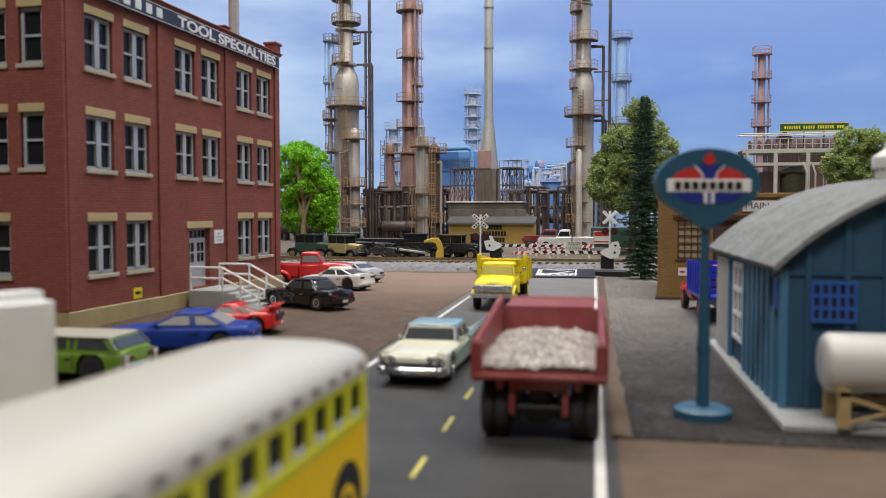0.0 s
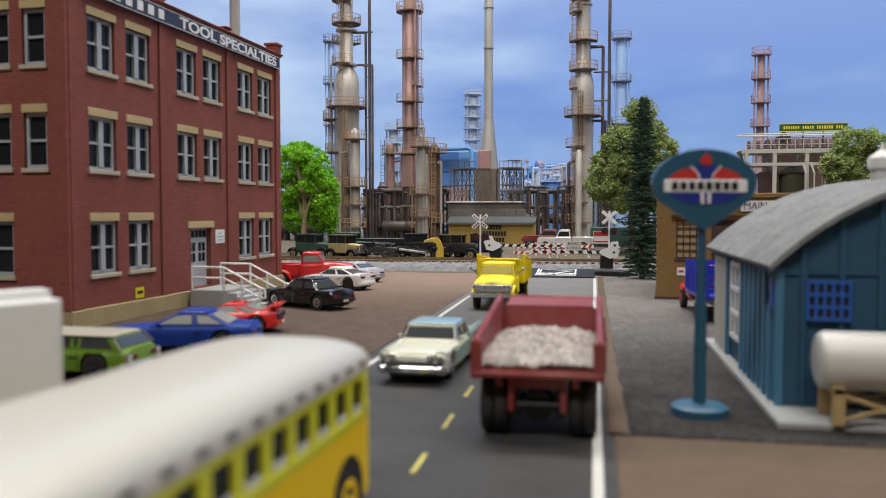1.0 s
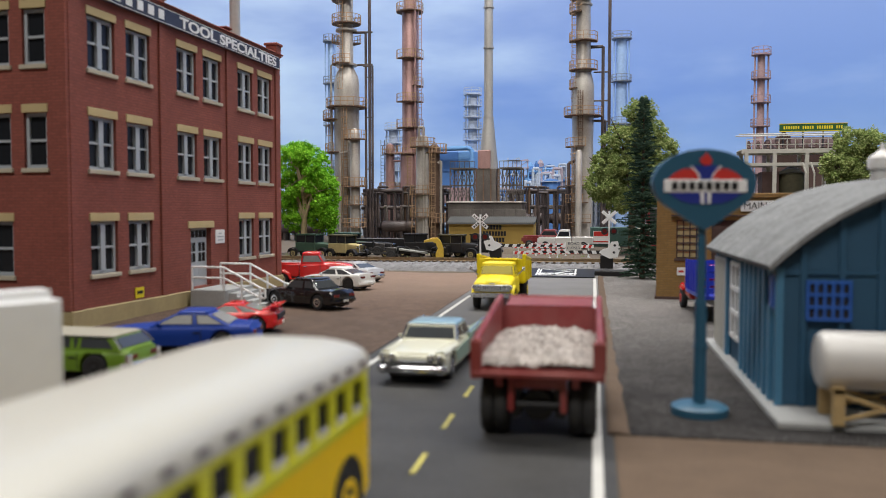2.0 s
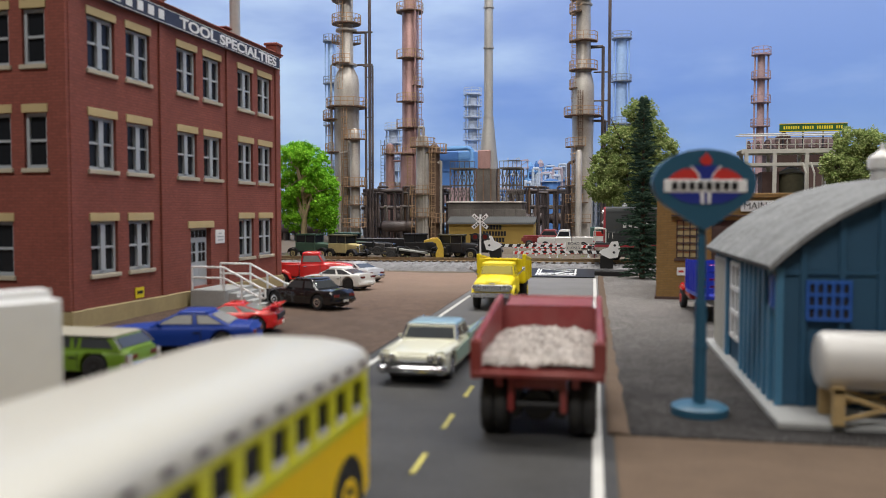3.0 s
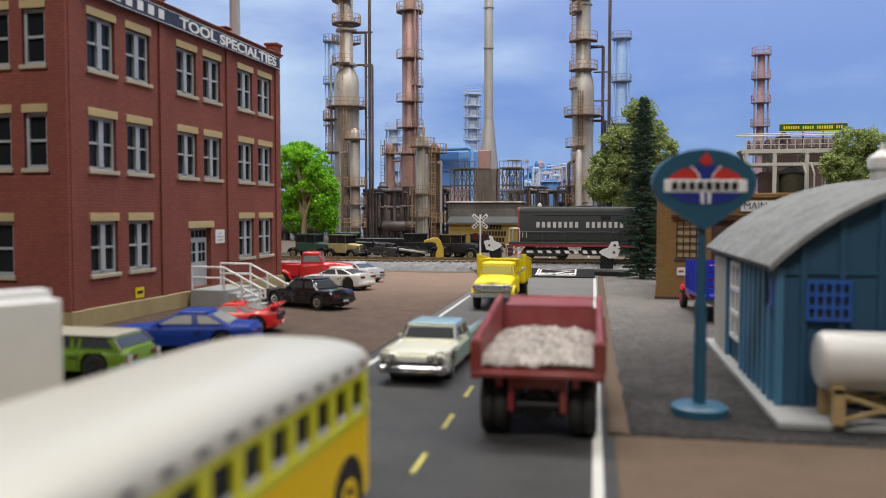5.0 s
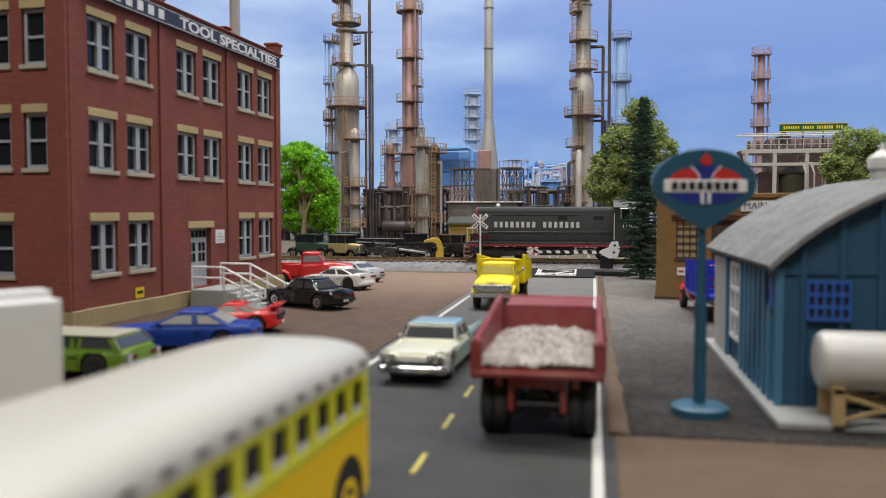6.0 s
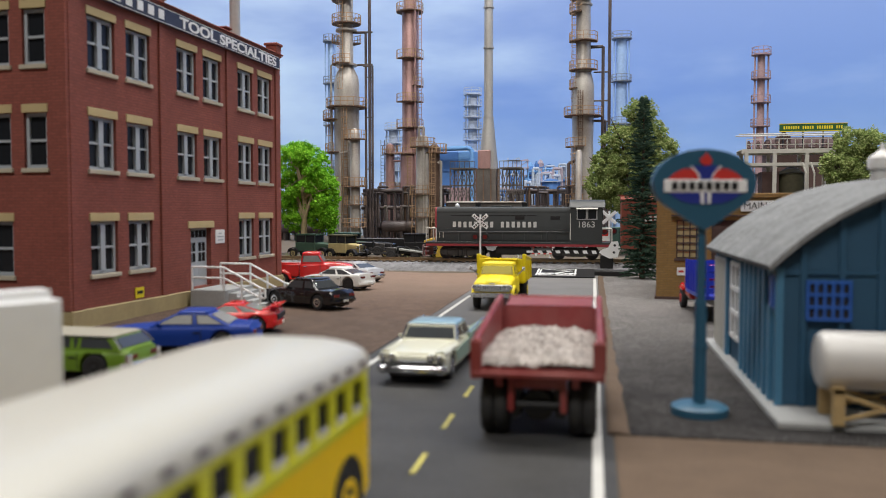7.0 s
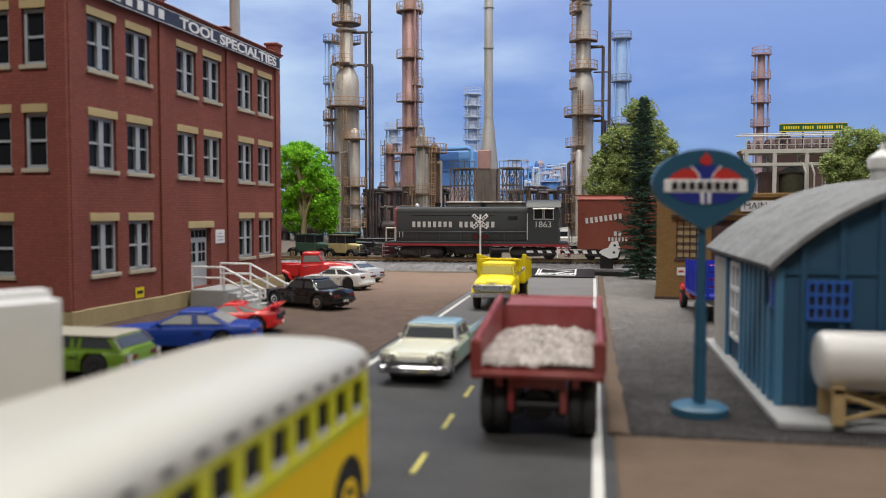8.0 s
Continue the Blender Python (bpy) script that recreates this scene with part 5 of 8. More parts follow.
def build_red_dump():
    d = thing("dump_truck", "dark red mine dump truck loaded with pale gravel", "truck", -1.03, 17.85, 0, 0)
    W = 1.23
    # bed: floor, flared sides, head board
    bm = bmesh.new()
    y0, y1 = -2.45, 1.9
    prism(bm, [(y0, 1.28), (y0, 1.42), (y1, 1.36), (y1, 1.22)], "x", -W + 0.1, W - 0.1)
    part("bed_floor", bm, "red_truck", d)
    for s in (-1, 1):
        bm = bmesh.new()
        prism(bm, [(y0, 1.27), (y1, 1.2), (y1 + 0.1, 2.34), (y1 - 0.35, 2.30), (y0 + 0.1, 1.93), (y0, 1.9)], "x", s * W, s * (W - 0.12))
        part("bed_side", bm, "red_truck", d)
        part("side_rim", C((s * (W - 0.06), y0, 1.92), (s * (W - 0.06), y1, 2.34), 0.075, 0.075, 8), "red_truck", d)
        part("corner_post", B(min(s * (W + 0.03), s * (W - 0.18)), max(s * (W + 0.03), s * (W - 0.18)), y0 - 0.06, y0 + 0.14, 1.22, 1.96, 0.02), "red_truck", d)
        for k in range(4):
            yy = y0 + 0.8 + k * 0.9
            part("side_rib", B(min(s * W, s * (W + 0.07)), max(s * W, s * (W + 0.07)), yy, yy + 0.12, 1.25, 2.0), "red_truck", d)
    part("head_board", prism(bmesh.new(), [(y1 - 0.30, 1.3), (y1 - 0.16, 1.3), (y1 + 0.02, 2.12), (y1 - 0.10, 2.12)], "x", -W + 0.12, W - 0.12), "red_truck", d)
    part("cab_shield", prism(bmesh.new(), [(y1 - 0.10, 2.08), (y1 + 1.05, 2.19), (y1 + 1.05, 2.25), (y1 - 0.10, 2.16)], "x", -1.02, 1.02), "red_truck", d, "sloping cab shield")
    part("shield_rim", C((-1.05, y1 + 1.05, 2.23), (1.05, y1 + 1.05, 2.23), 0.06, 0.06, 8), "red_truck", d)
    part("rear_lip", B(-W, W, y0 - 0.08, y0 + 0.05, 1.26, 1.37, 0.02), "red_truck", d)
    # frame, axle, mud guards; black on beams and hangers stands for underbed shade
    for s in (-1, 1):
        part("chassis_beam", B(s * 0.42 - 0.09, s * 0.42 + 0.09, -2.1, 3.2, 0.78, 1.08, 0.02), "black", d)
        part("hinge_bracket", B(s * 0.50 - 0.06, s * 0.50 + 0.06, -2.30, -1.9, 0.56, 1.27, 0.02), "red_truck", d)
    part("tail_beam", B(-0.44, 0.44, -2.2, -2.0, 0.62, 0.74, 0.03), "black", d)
    part("cross_member", B(-0.44, 0.44, -2.3, -2.1, 1.02, 1.22, 0.02), "red_truck", d)
    # Black box added to close the bright gap under the bed.
    part("gap_filler", B(-0.36, 0.36, -1.2, 1.8, 0.80, 1.24, 0.03), "black", d)
    part("axle", C((-1.0, -1.6, 0.62), (1.0, -1.6, 0.62), 0.16, 0.16, 12), "black", d)
    part("axle_housing", C((0, -1.95, 0.62), (0, -1.3, 0.62), 0.3, 0.3, 14), "black", d)
    for s in (-1, 1):
        for k in (0.99, 0.72):
            x = s * k
            prof = [(0.30, -0.13), (0.50, -0.135), (0.575, -0.115), (0.60, -0.06), (0.605, 0.0), (0.60, 0.06), (0.575, 0.115), (0.50, 0.135), (0.30, 0.13)]
            bm = bmesh.new()
            seg = 64
            loft(bm, [[(x + o, -1.6 + r * (1.02 if i % 2 and abs(o) < 0.12 else 1.0) * math.cos(2 * math.pi * i / seg), 0.62 + r * (1.02 if i % 2 and abs(o) < 0.12 else 1.0) * math.sin(2 * math.pi * i / seg)) for i in range(seg)] for r, o in prof])
            t = part("wheel", bm, "tyre", d, "large black lugged tyre", 40)
            part("rim", C((x - s * 0.10, -1.6, 0.62), (x + s * 0.12, -1.6, 0.62), 0.30, 0.28, 16), "red_truck", t, "dark red rim")
        # Hangers black in place of red, for the shade below the bed.
        part("spring_hanger", B(s * 0.44 - 0.10, s * 0.44 + 0.10, -2.1, -1.0, 0.42, 0.80, 0.03), "black", d)
        part("bed_brace", prism(bmesh.new(), [(-2.42, 1.28), (-1.2, 1.28), (-1.4, 1.12), (-2.3, 1.05)], "x", s * 0.66, s * 0.80), "red_truck", d)
        part("mud_flap", B(s * 0.84 - 0.24, s * 0.84 + 0.24, -0.86, -0.82, 0.35, 1.2), "black", d)
        wheel(d, s * 0.98, 2.2, 0.60, 0.36, s, "red_truck", 0.5)
    part("cab", B(-0.9, 0.1, 2.0, 3.2, 0.9, 2.15, 0.06), "red_truck", d)
    part("engine_hood", B(-0.6, 0.6, 3.2, 4.3, 0.85, 1.7, 0.08), "red_truck", d)
    # load: heaped stones
    rng = random.Random(3)
    bm = bmesh.new()
    nx, ny = 30, 44
    vs = {}
    for i in range(nx + 1):
        for j in range(ny + 1):
            x, y = -W + 0.13 + (2 * W - 0.26) * i / nx, y0 + 0.1 + (y1 - y0 - 0.35) * j / ny
            u, v = 2 * i / nx - 1, j / ny
            z = 1.42 + 0.22 * (1 - 0.5 * abs(u) ** 3) * min(1, v * 5 + 0.25) * (1 - 0.1 * v) + 0.06 * noise.noise((x * 4, y * 4, 2)) + 0.04 * rng.random()
            vs[i, j] = bm.verts.new((x, y, z))
    for i in range(nx):
        for j in range(ny):
            bm.faces.new((vs[i, j], vs[i + 1, j], vs[i + 1, j + 1], vs[i, j + 1]))
    for k in range(1700):
        i, j = rng.randrange(nx + 1), rng.randrange(ny + 1)
        c = vs[i, j].co
        s = rng.uniform(0.02, 0.05)
        ret = bmesh.ops.create_icosphere(bm, subdivisions=1, radius=s, matrix=Matrix.Translation(c + Vector((rng.uniform(-.04, .04), rng.uniform(-.04, .04), 0.01))))
        for v in ret["verts"]:
            v.co += Vector((rng.uniform(-1, 1), rng.uniform(-1, 1), rng.uniform(-1, 1))) * s * 0.3
    part("gravel_load", bm, "gravel", d, "heaped pale gravel load", kind="stuff")


def build_yellow_dump():
    t = thing("tipper_truck", "bright yellow tipper truck with a chrome front bumper", "truck", -4.35, 39.6, 0, -1)
    hw = 1.0
    part("hood", loft(bmesh.new(), [rounded_section(y, w, 0.80, z) for y, w, z in ((-3.44, 0.80, 1.16), (-3.40, 0.84, 1.25), (-3.2, 0.86, 1.32), (-2.6, 0.88, 1.40), (-1.85, 0.88, 1.46))]), "yellow", t, "", 50)
    part("hood_bulge", loft(bmesh.new(), [rounded_section(y, w, 1.1, z) for y, w, z in ((-3.42, 0.30, 1.24), (-3.3, 0.36, 1.36), (-1.85, 0.42, 1.50))]), "yellow", t, "", 50)
    part("cab_body", loft(bmesh.new(), [rounded_section(y, w, 0.6, z) for y, w, z in ((-1.95, 0.86, 1.46), (-1.8, 0.90, 1.48), (-0.5, 0.90, 1.48), (-0.42, 0.86, 1.45))]), "yellow", t, "", 50)
    greenhouse(t, -1.90, -0.5, -1.62, -0.6, 1.44, 1.93, 0.84, 0.74, "yellow", "yellow", (), 0.13, "amber_glass")
    for s in (-1, 1):
        part("front_fender", loft(bmesh.new(), [[(s * 0.60, -2.65 - 0.74 * math.cos(a), 0.62 + 0.52 * math.sin(a)), (s * 0.95, -2.65 - 0.74 * math.cos(a), 0.60 + 0.48 * math.sin(a)), (s * 0.98, -2.65 - 0.66 * math.cos(a), 0.58 + 0.40 * math.sin(a)), (s * 0.60, -2.65 - 0.60 * math.cos(a), 0.56 + 0.36 * math.sin(a))] for a in [math.pi * k / 10 for k in range(11)]]), "yellow", t, "", 50)
        pod = part("lamp_pod", loft(bmesh.new(), [[(s * (0.66 + 0.25 * k * math.cos(a)), yy, 1.04 + 0.13 * k * math.sin(a)) for a in [2 * math.pi * i / 16 for i in range(16)]] for yy, k in ((-3.3, 1.0), (-3.52, 1.0), (-3.55, 0.9))]), "silver", t, "silver twin lamp pod", 40)
        for k in (0.55, 0.77):
            part("headlight", lathe_y(s * k, -3.55, 1.04, [(0.095, 0.0), (0.095, -0.03), (0.06, -0.04)]), "chrome", pod, "", 40)
        part("mirror_arm", C((s * 0.90, -1.7, 1.45), (s * 1.22, -1.8, 1.74), 0.035, 0.03, 6), "chrome", t)
        part("mirror", B(min(s * 1.16, s * 1.30), max(s * 1.16, s * 1.30), -1.84, -1.78, 1.68, 1.86, 0.01), "chrome", t)
        wheel(t, s * 0.80, -2.65, 0.48, 0.26, s, "yellow", 0.5)
        wheel(t, s * 0.90, 1.9, 0.50, 0.3, s, "yellow", 0.5)
        wheel(t, s * 0.58, 1.9, 0.50, 0.28, -s, "yellow", 0.5)
        part("chassis_beam", B(s * 0.4 - 0.06, s * 0.4 + 0.06, -3.2, 3.0, 0.5, 0.82), "black", t)
    part("front_bumper", B(-0.96, 0.96, -3.70, -3.50, 0.60, 0.80, 0.05, 2), "chrome", t, "chrome front bumper")
    gp = part("grille", B(-0.80, 0.80, -3.50, -3.36, 0.84, 1.15, 0.03), "silver", t, "silver latticed grille")
    for k in range(9):
        part("grille_bar", B(-0.40 + k * 0.095, -0.37 + k * 0.095, -3.52, -3.49, 0.90, 1.10), "trim_black", gp)
    part("grille_bar", B(-0.42, 0.42, -3.525, -3.49, 0.98, 1.01), "chrome", gp)
    part("hood_badge", B(-0.12, 0.12, -3.46, -3.40, 1.19, 1.23, 0.01), "chrome", t)
    # tipping bed with raised head board
    bm = bmesh.new()
    prism(bm, [(-0.2, 0.95), (3.3, 0.95), (3.3, 1.05), (-0.2, 1.05)], "x", -1.08, 1.08)
    part("bed_floor", bm, "yellow", t)
    for s in (-1, 1):
        bm = bmesh.new()
        prism(bm, [(-0.2, 1.0), (3.3, 1.0), (3.3, 1.9), (0.3, 2.15), (-0.2, 2.3)], "x", s * 1.08, s * 1.0)
        part("bed_side", bm, "yellow", t)
        part("bed_rail", C((s * 1.07, -0.2, 2.28), (s * 1.07, 3.3, 1.95), 0.06, 0.06, 6), "yellow", t)
        for k in range(4):
            part("bed_stake", B(min(s * 1.08, s * 1.15), max(s * 1.08, s * 1.15), 0.0 + k, 0.12 + k, 1.0, 2.05 - 0.06 * k), "yellow", t)
    part("head_board", B(-1.08, 1.08, -0.28, -0.18, 1.0, 2.14, 0.02), "yellow", t)
    for s in (-1, 1):
        part("corner_post", B(s * 1.10 - 0.09, s * 1.10 + 0.09, -0.32, -0.12, 1.0, 2.36, 0.02), "yellow", t)
    part("cab_shield", B(-0.8, 0.8, -0.55, -0.2, 2.10, 2.16, 0.01), "yellow", t)
    part("tail_gate", B(-1.0, 1.0, 3.22, 3.3, 1.0, 1.75), "yellow", t)
    for s in (-1, 1):
        part("marker_light", C((s * 0.5, -1.2, 1.96), (s * 0.5, -1.2, 2.04), 0.07, 0.05, 8), "sign_yellow", t)


def build_bus():
    """A round-roofed transit bus; y runs from its far end (0) towards the camera side."""
    b = thing("transit_bus", "yellow and orange transit bus with an ivory rounded roof", "bus", -4.36, 12.0, 0, -2.65)
    hw, L = 1.22, 10.6
    z0, zb, zw, zt, top = 0.36, 1.50, 1.60, 2.06, 2.66

    def end(y):
        """How far the plan draws in near the rounded ends, as a share of the half width."""
        e = 1.1
        a = min(1, max(0, (0 - y) / e))
        c = min(1, max(0, (y + L) / e))
        return (0.72 + 0.28 * math.sqrt(max(0, 1 - (1 - a) ** 2))) * (0.72 + 0.28 * math.sqrt(max(0, 1 - (1 - c) ** 2)))
    ys = [0, -0.04, -0.12, -0.28, -0.5, -0.8, -1.1, -1.5, -2, -2.6, -4, -6, -8, -9.5, -9.8, -10.1, -10.32, -10.48, -10.6]
    rings = []
    for y in ys:
        w = hw * end(y)
        rings.append([(-w, y, z0), (-w, y, 0.9), (-w, y, zb), (w, y, zb), (w, y, 0.9), (w, y, z0)])
    part("lower_body", loft(bmesh.new(), rings), "bus_orange", b, "glossy orange-yellow lower body", 35)
    rings = []
    for y in ys:
        w = hw * end(y) * 1.008
        rings.append([(-w, y, zb - 0.02), (-w, y, zb + 0.1), (w, y, zb + 0.1), (w, y, zb - 0.02)])
    part("belt_moulding", loft(bmesh.new(), rings), "bus_lime", b, "lime yellow belt moulding", 35)
    # dark cabin inside the window band
    rings = []
    for y in ys:
        w = hw * end(y) * 0.955
        rings.append([(-w, y * 0.99 - 0.04, zb), (-w, y * 0.99 - 0.04, zt + 0.05), (w, y * 0.99 - 0.04, zt + 0.05), (w, y * 0.99 - 0.04, zb)])
    part("window_glass", loft(bmesh.new(), rings), "pane", b, "dark window glass", 35)
    rings = []
    for y in ys:
        w = hw * end(y)
        rings.append([(-w, y, zt), (-w, y, zt + 0.12), (w, y, zt + 0.12), (w, y, zt)])
    part("window_head", loft(bmesh.new(), rings), "bus_lime", b, "lime yellow band above the windows", 35)
    k = 0
    y = -0.62
    while y > -10.2:
        for s in (-1, 1):
            part("window_post", B(min(s * hw * 0.93, s * hw * 0.995), max(s * hw * 0.93, s * hw * 0.995), y - 0.24, y, zb + 0.08, zt + 0.02, 0.02), "bus_lime", b)
            part("sash_rail", B(min(s * hw * 0.955, s * hw * 0.985), max(s * hw * 0.955, s * hw * 0.985), y - 0.64, y - 0.24, zb + 0.08, zb + 0.20, 0.01), "offwhite", b, "pale lower sash")
        y -= 0.64
    for x in (-0.45, 0.45):
        part("window_post", B(x - 0.1, x + 0.1, -0.10, -0.02, zb + 0.08, zt + 0.02, 0.02), "bus_lime", b)
    # roof, a deep rounded shell
    rings = []
    for y in ys:
        w = hw * end(y) * 1.012
        e = (end(y) - 0.72) / 0.28
        u = min(1, max(0.02, -y / 2.6))
        h = (0.22 + (top - zt - 0.12 - 0.22) * e ** 0.8) * (0.62 + 0.38 * math.sqrt(1 - (1 - u) ** 2))
        ring = [(-w, y, zt + 0.10)]
        for i in range(15):
            a = math.pi * i / 14
            ring.append((-w * math.copysign(abs(math.cos(a)) ** 0.62, math.cos(a)), y, zt + 0.12 + h * math.sin(a) ** 0.8))
        ring.append((w, y, zt + 0.10))
        rings.append(ring)
    part("roof", loft(bmesh.new(), rings), "offwhite", b, "ivory rounded roof", 60)
    # little vents along the roof edge, dark colour standing for their shadows
    y = -0.7
    while y > -10:
        for s in (-1, 1):
            part("roof_vent", B(min(s * 1.16, s * 1.27), max(s * 1.16, s * 1.25), y - 0.30, y - 0.08, zt + 0.19, zt + 0.25, 0.02), "pipe", b)
        y -= 0.55
    for yy in (-1.5, -8.2):
        for s in (-1, 1):
            # Flat black disc stands for the shaded wheel well; nothing is cut.
            part("arch_shade", C((s * 0.9, yy, 0.52), (s * (hw + 0.006), yy, 0.52), 0.60, 0.60, 24), "black", b)
            wheel(b, s * (hw - 0.12), yy, 0.50, 0.26, s, "bus_orange", 0.62)
    part("rear_bumper", B(-0.78, 0.78, -0.05, 0.08, 0.36, 0.52, 0.04), "bus_orange", b)
    for s in (-1, 1):
        part("tail_light", C((s * 0.72, -0.10, 1.2), (s * 0.72, 0.03, 1.2), 0.07, 0.07, 10), "lens_red", b)


def build_stake_truck():
    t = thing("stake_truck", "cobalt blue stake truck with a red front end", "truck", 5.1, 36.2, 0.03, -177)
    part("chassis", B(-0.4, 0.4, -3.0, 3.2, 0.55, 0.8), "black", t)
    part("deck", B(-1.15, 1.15, -0.4, 3.2, 0.95, 1.1, 0.02), "stake_blue", t)
    for s in (-1, 1):
        for k in range(7):
            y = -0.35 + k * 0.58
            part("stake", B(min(s * 1.08, s * 1.18), max(s * 1.08, s * 1.18), y, y + 0.1, 1.1, 2.35), "stake_blue", t)
        for z in (1.2, 1.5, 1.8, 2.1):
            part("side_slat", B(min(s * 1.02, s * 1.09), max(s * 1.02, s * 1.09), -0.4, 3.2, z, z + 0.2), "stake_blue", t)
    for z in (1.2, 1.5, 1.8, 2.1):
        part("end_slat", B(-1.0, 1.0, 3.12, 3.2, z, z + 0.2), "stake_blue", t)
        part("end_slat", B(-1.0, 1.0, -0.4, -0.32, z, z + 0.2), "stake_blue", t)
    for x in (-0.9, -0.3, 0.3, 0.9):
        part("stake", B(x - 0.05, x + 0.05, 3.2, 3.28, 1.1, 2.35), "stake_blue", t)
    part("cab_body", loft(bmesh.new(), [body_ring(y, w, 0.6, 1.45, 0.1) for y, w in ((-1.9, 0.95), (-1.7, 1.0), (-0.6, 1.0), (-0.5, 0.95))]), "red", t, "red cab", 40)
    greenhouse(t, -1.75, -0.6, -1.45, -0.65, 1.42, 2.0, 0.92, 0.8, "red", "red", (), 0.12)
    part("hood", B(-0.7, 0.7, -3.2, -1.85, 0.75, 1.4, 0.12, 2), "red", t)
    for s in (-1, 1):
        part("front_fender", B(min(s * 0.68, s * 1.05), max(s * 0.68, s * 1.05), -3.1, -1.9, 0.75, 1.05, 0.1, 2), "red", t)
        wheel(t, s * 0.9, -2.5, 0.45, 0.25, s, "red", 0.5)
        wheel(t, s * 0.95, 2.0, 0.45, 0.3, s, "red", 0.5)
        part("headlight", C((s * 0.85, -3.2, 1.0), (s * 0.85, -3.05, 1.0), 0.12, 0.12, 10), "chrome", t)


build_cars()
build_red_pickup()
build_red_dump()
build_yellow_dump()
build_bus()
build_stake_truck()
# ---- crossing: ramp plate, signals, gates, barricades ----
def build_crossing():
    r = thing("crossing_ramp", "black crossing ramp with white painted stop marking", "ramp", -3.0, 57.0, 0.03)
    bm = bmesh.new()
    prism(bm, [(-2.1, 0.0), (2.3, 0.22), (2.3, 0.30), (-2.1, 0.05)], "x", -3.4, 3.1)
    part("plate", bm, "black", r, "black ramp plate")
    tilt = 3.25
    bm = bmesh.new()
    a = pose(0.40, 0.1, 0.19, tilt, 0, 0)
    white = bmesh.new()
    box(white, -1.05, 1.45, -1.7, -1.55, 0, 0.012)
    box(white, -1.05, 1.45, 1.55, 1.7, 0, 0.012)
    box(white, -1.05, -0.95, -1.55, 1.55, 0, 0.012)
    box(white, 1.35, 1.45, -1.55, 1.55, 0, 0.012)
    for u in (-1, 1):
        loft(white, [[(-0.75, 1.4 * u, 0), (-0.5, 1.4 * u, 0), (-0.5, 1.4 * u, 0.012), (-0.75, 1.4 * u, 0.012)], [(0.95, -0.1 * u + 0.6, 0), (1.2, -0.1 * u + 0.6, 0), (1.2, -0.1 * u + 0.6, 0.012), (0.95, -0.1 * u + 0.6, 0.012)]])
    ob = part("road_marking", white, "white", r, "white painted panel")
    m = a.copy()
    m.translation *= K
    ob.matrix_basis = m
    words("STOP", 1.15, "white", r, a @ pose(0.2, -1.02, 0.012), 0.008, "road_word", 0.95, 0.05)
    bar = part("stop_line", B(-1.25, -1.12, -1.7, 1.7, 0, 0.012), "white", r)
    bar.matrix_basis = m
    for x in (-4.9, 3.2):
        part("gate_plinth", B(x - 0.1, x + 2.2, -0.6, 0.9, -0.02, 0.36, 0.03), "black", r, "black gate plinth")


def build_signal(x, y, z, label, lettered):
    s = thing("crossing_signal", label, "railway signal", x, y, z, 0, "level crossing signals")
    part("mast", C((0, 0, 0), (0, 0, 3.95), 0.07, 0.07, 10), "white", s)
    part("base_box", B(-0.2, 0.2, -0.25, 0.25, -0.02, 0.4, 0.02), "black", s)
    for k, a in enumerate((42, -42)):
        bd = part("crossbuck_board", B(-0.72, 0.72, -0.02, 0.02, -0.13, 0.13, 0.01), "white", s, "white crossbuck board")
        bd.matrix_basis = pose(0, (-0.09 - 0.045 * k) * K, 3.45 * K, 0, a, 0)
        if lettered:
            bm = bmesh.new()
            for j in range(7):
                if j != 3:
                    box(bm, -0.62 + j * 0.18, -0.51 + j * 0.18, -0.026, -0.02, -0.07, 0.07)
            part("lettering", bm, "black", bd)
    part("lamp_bar", B(-0.5, 0.5, -0.05, 0.05, 2.30, 2.38), "black", s)
    for d in (-1, 1):
        h = part("lamp_hood", C((d * 0.36, -0.16, 2.34), (d * 0.36, 0.02, 2.34), 0.28, 0.28, 16), "black", s)
        part("lens", C((d * 0.36, -0.18, 2.34), (d * 0.36, -0.16, 2.34), 0.16, 0.16, 14), "lens_red", h, "dark red lens")


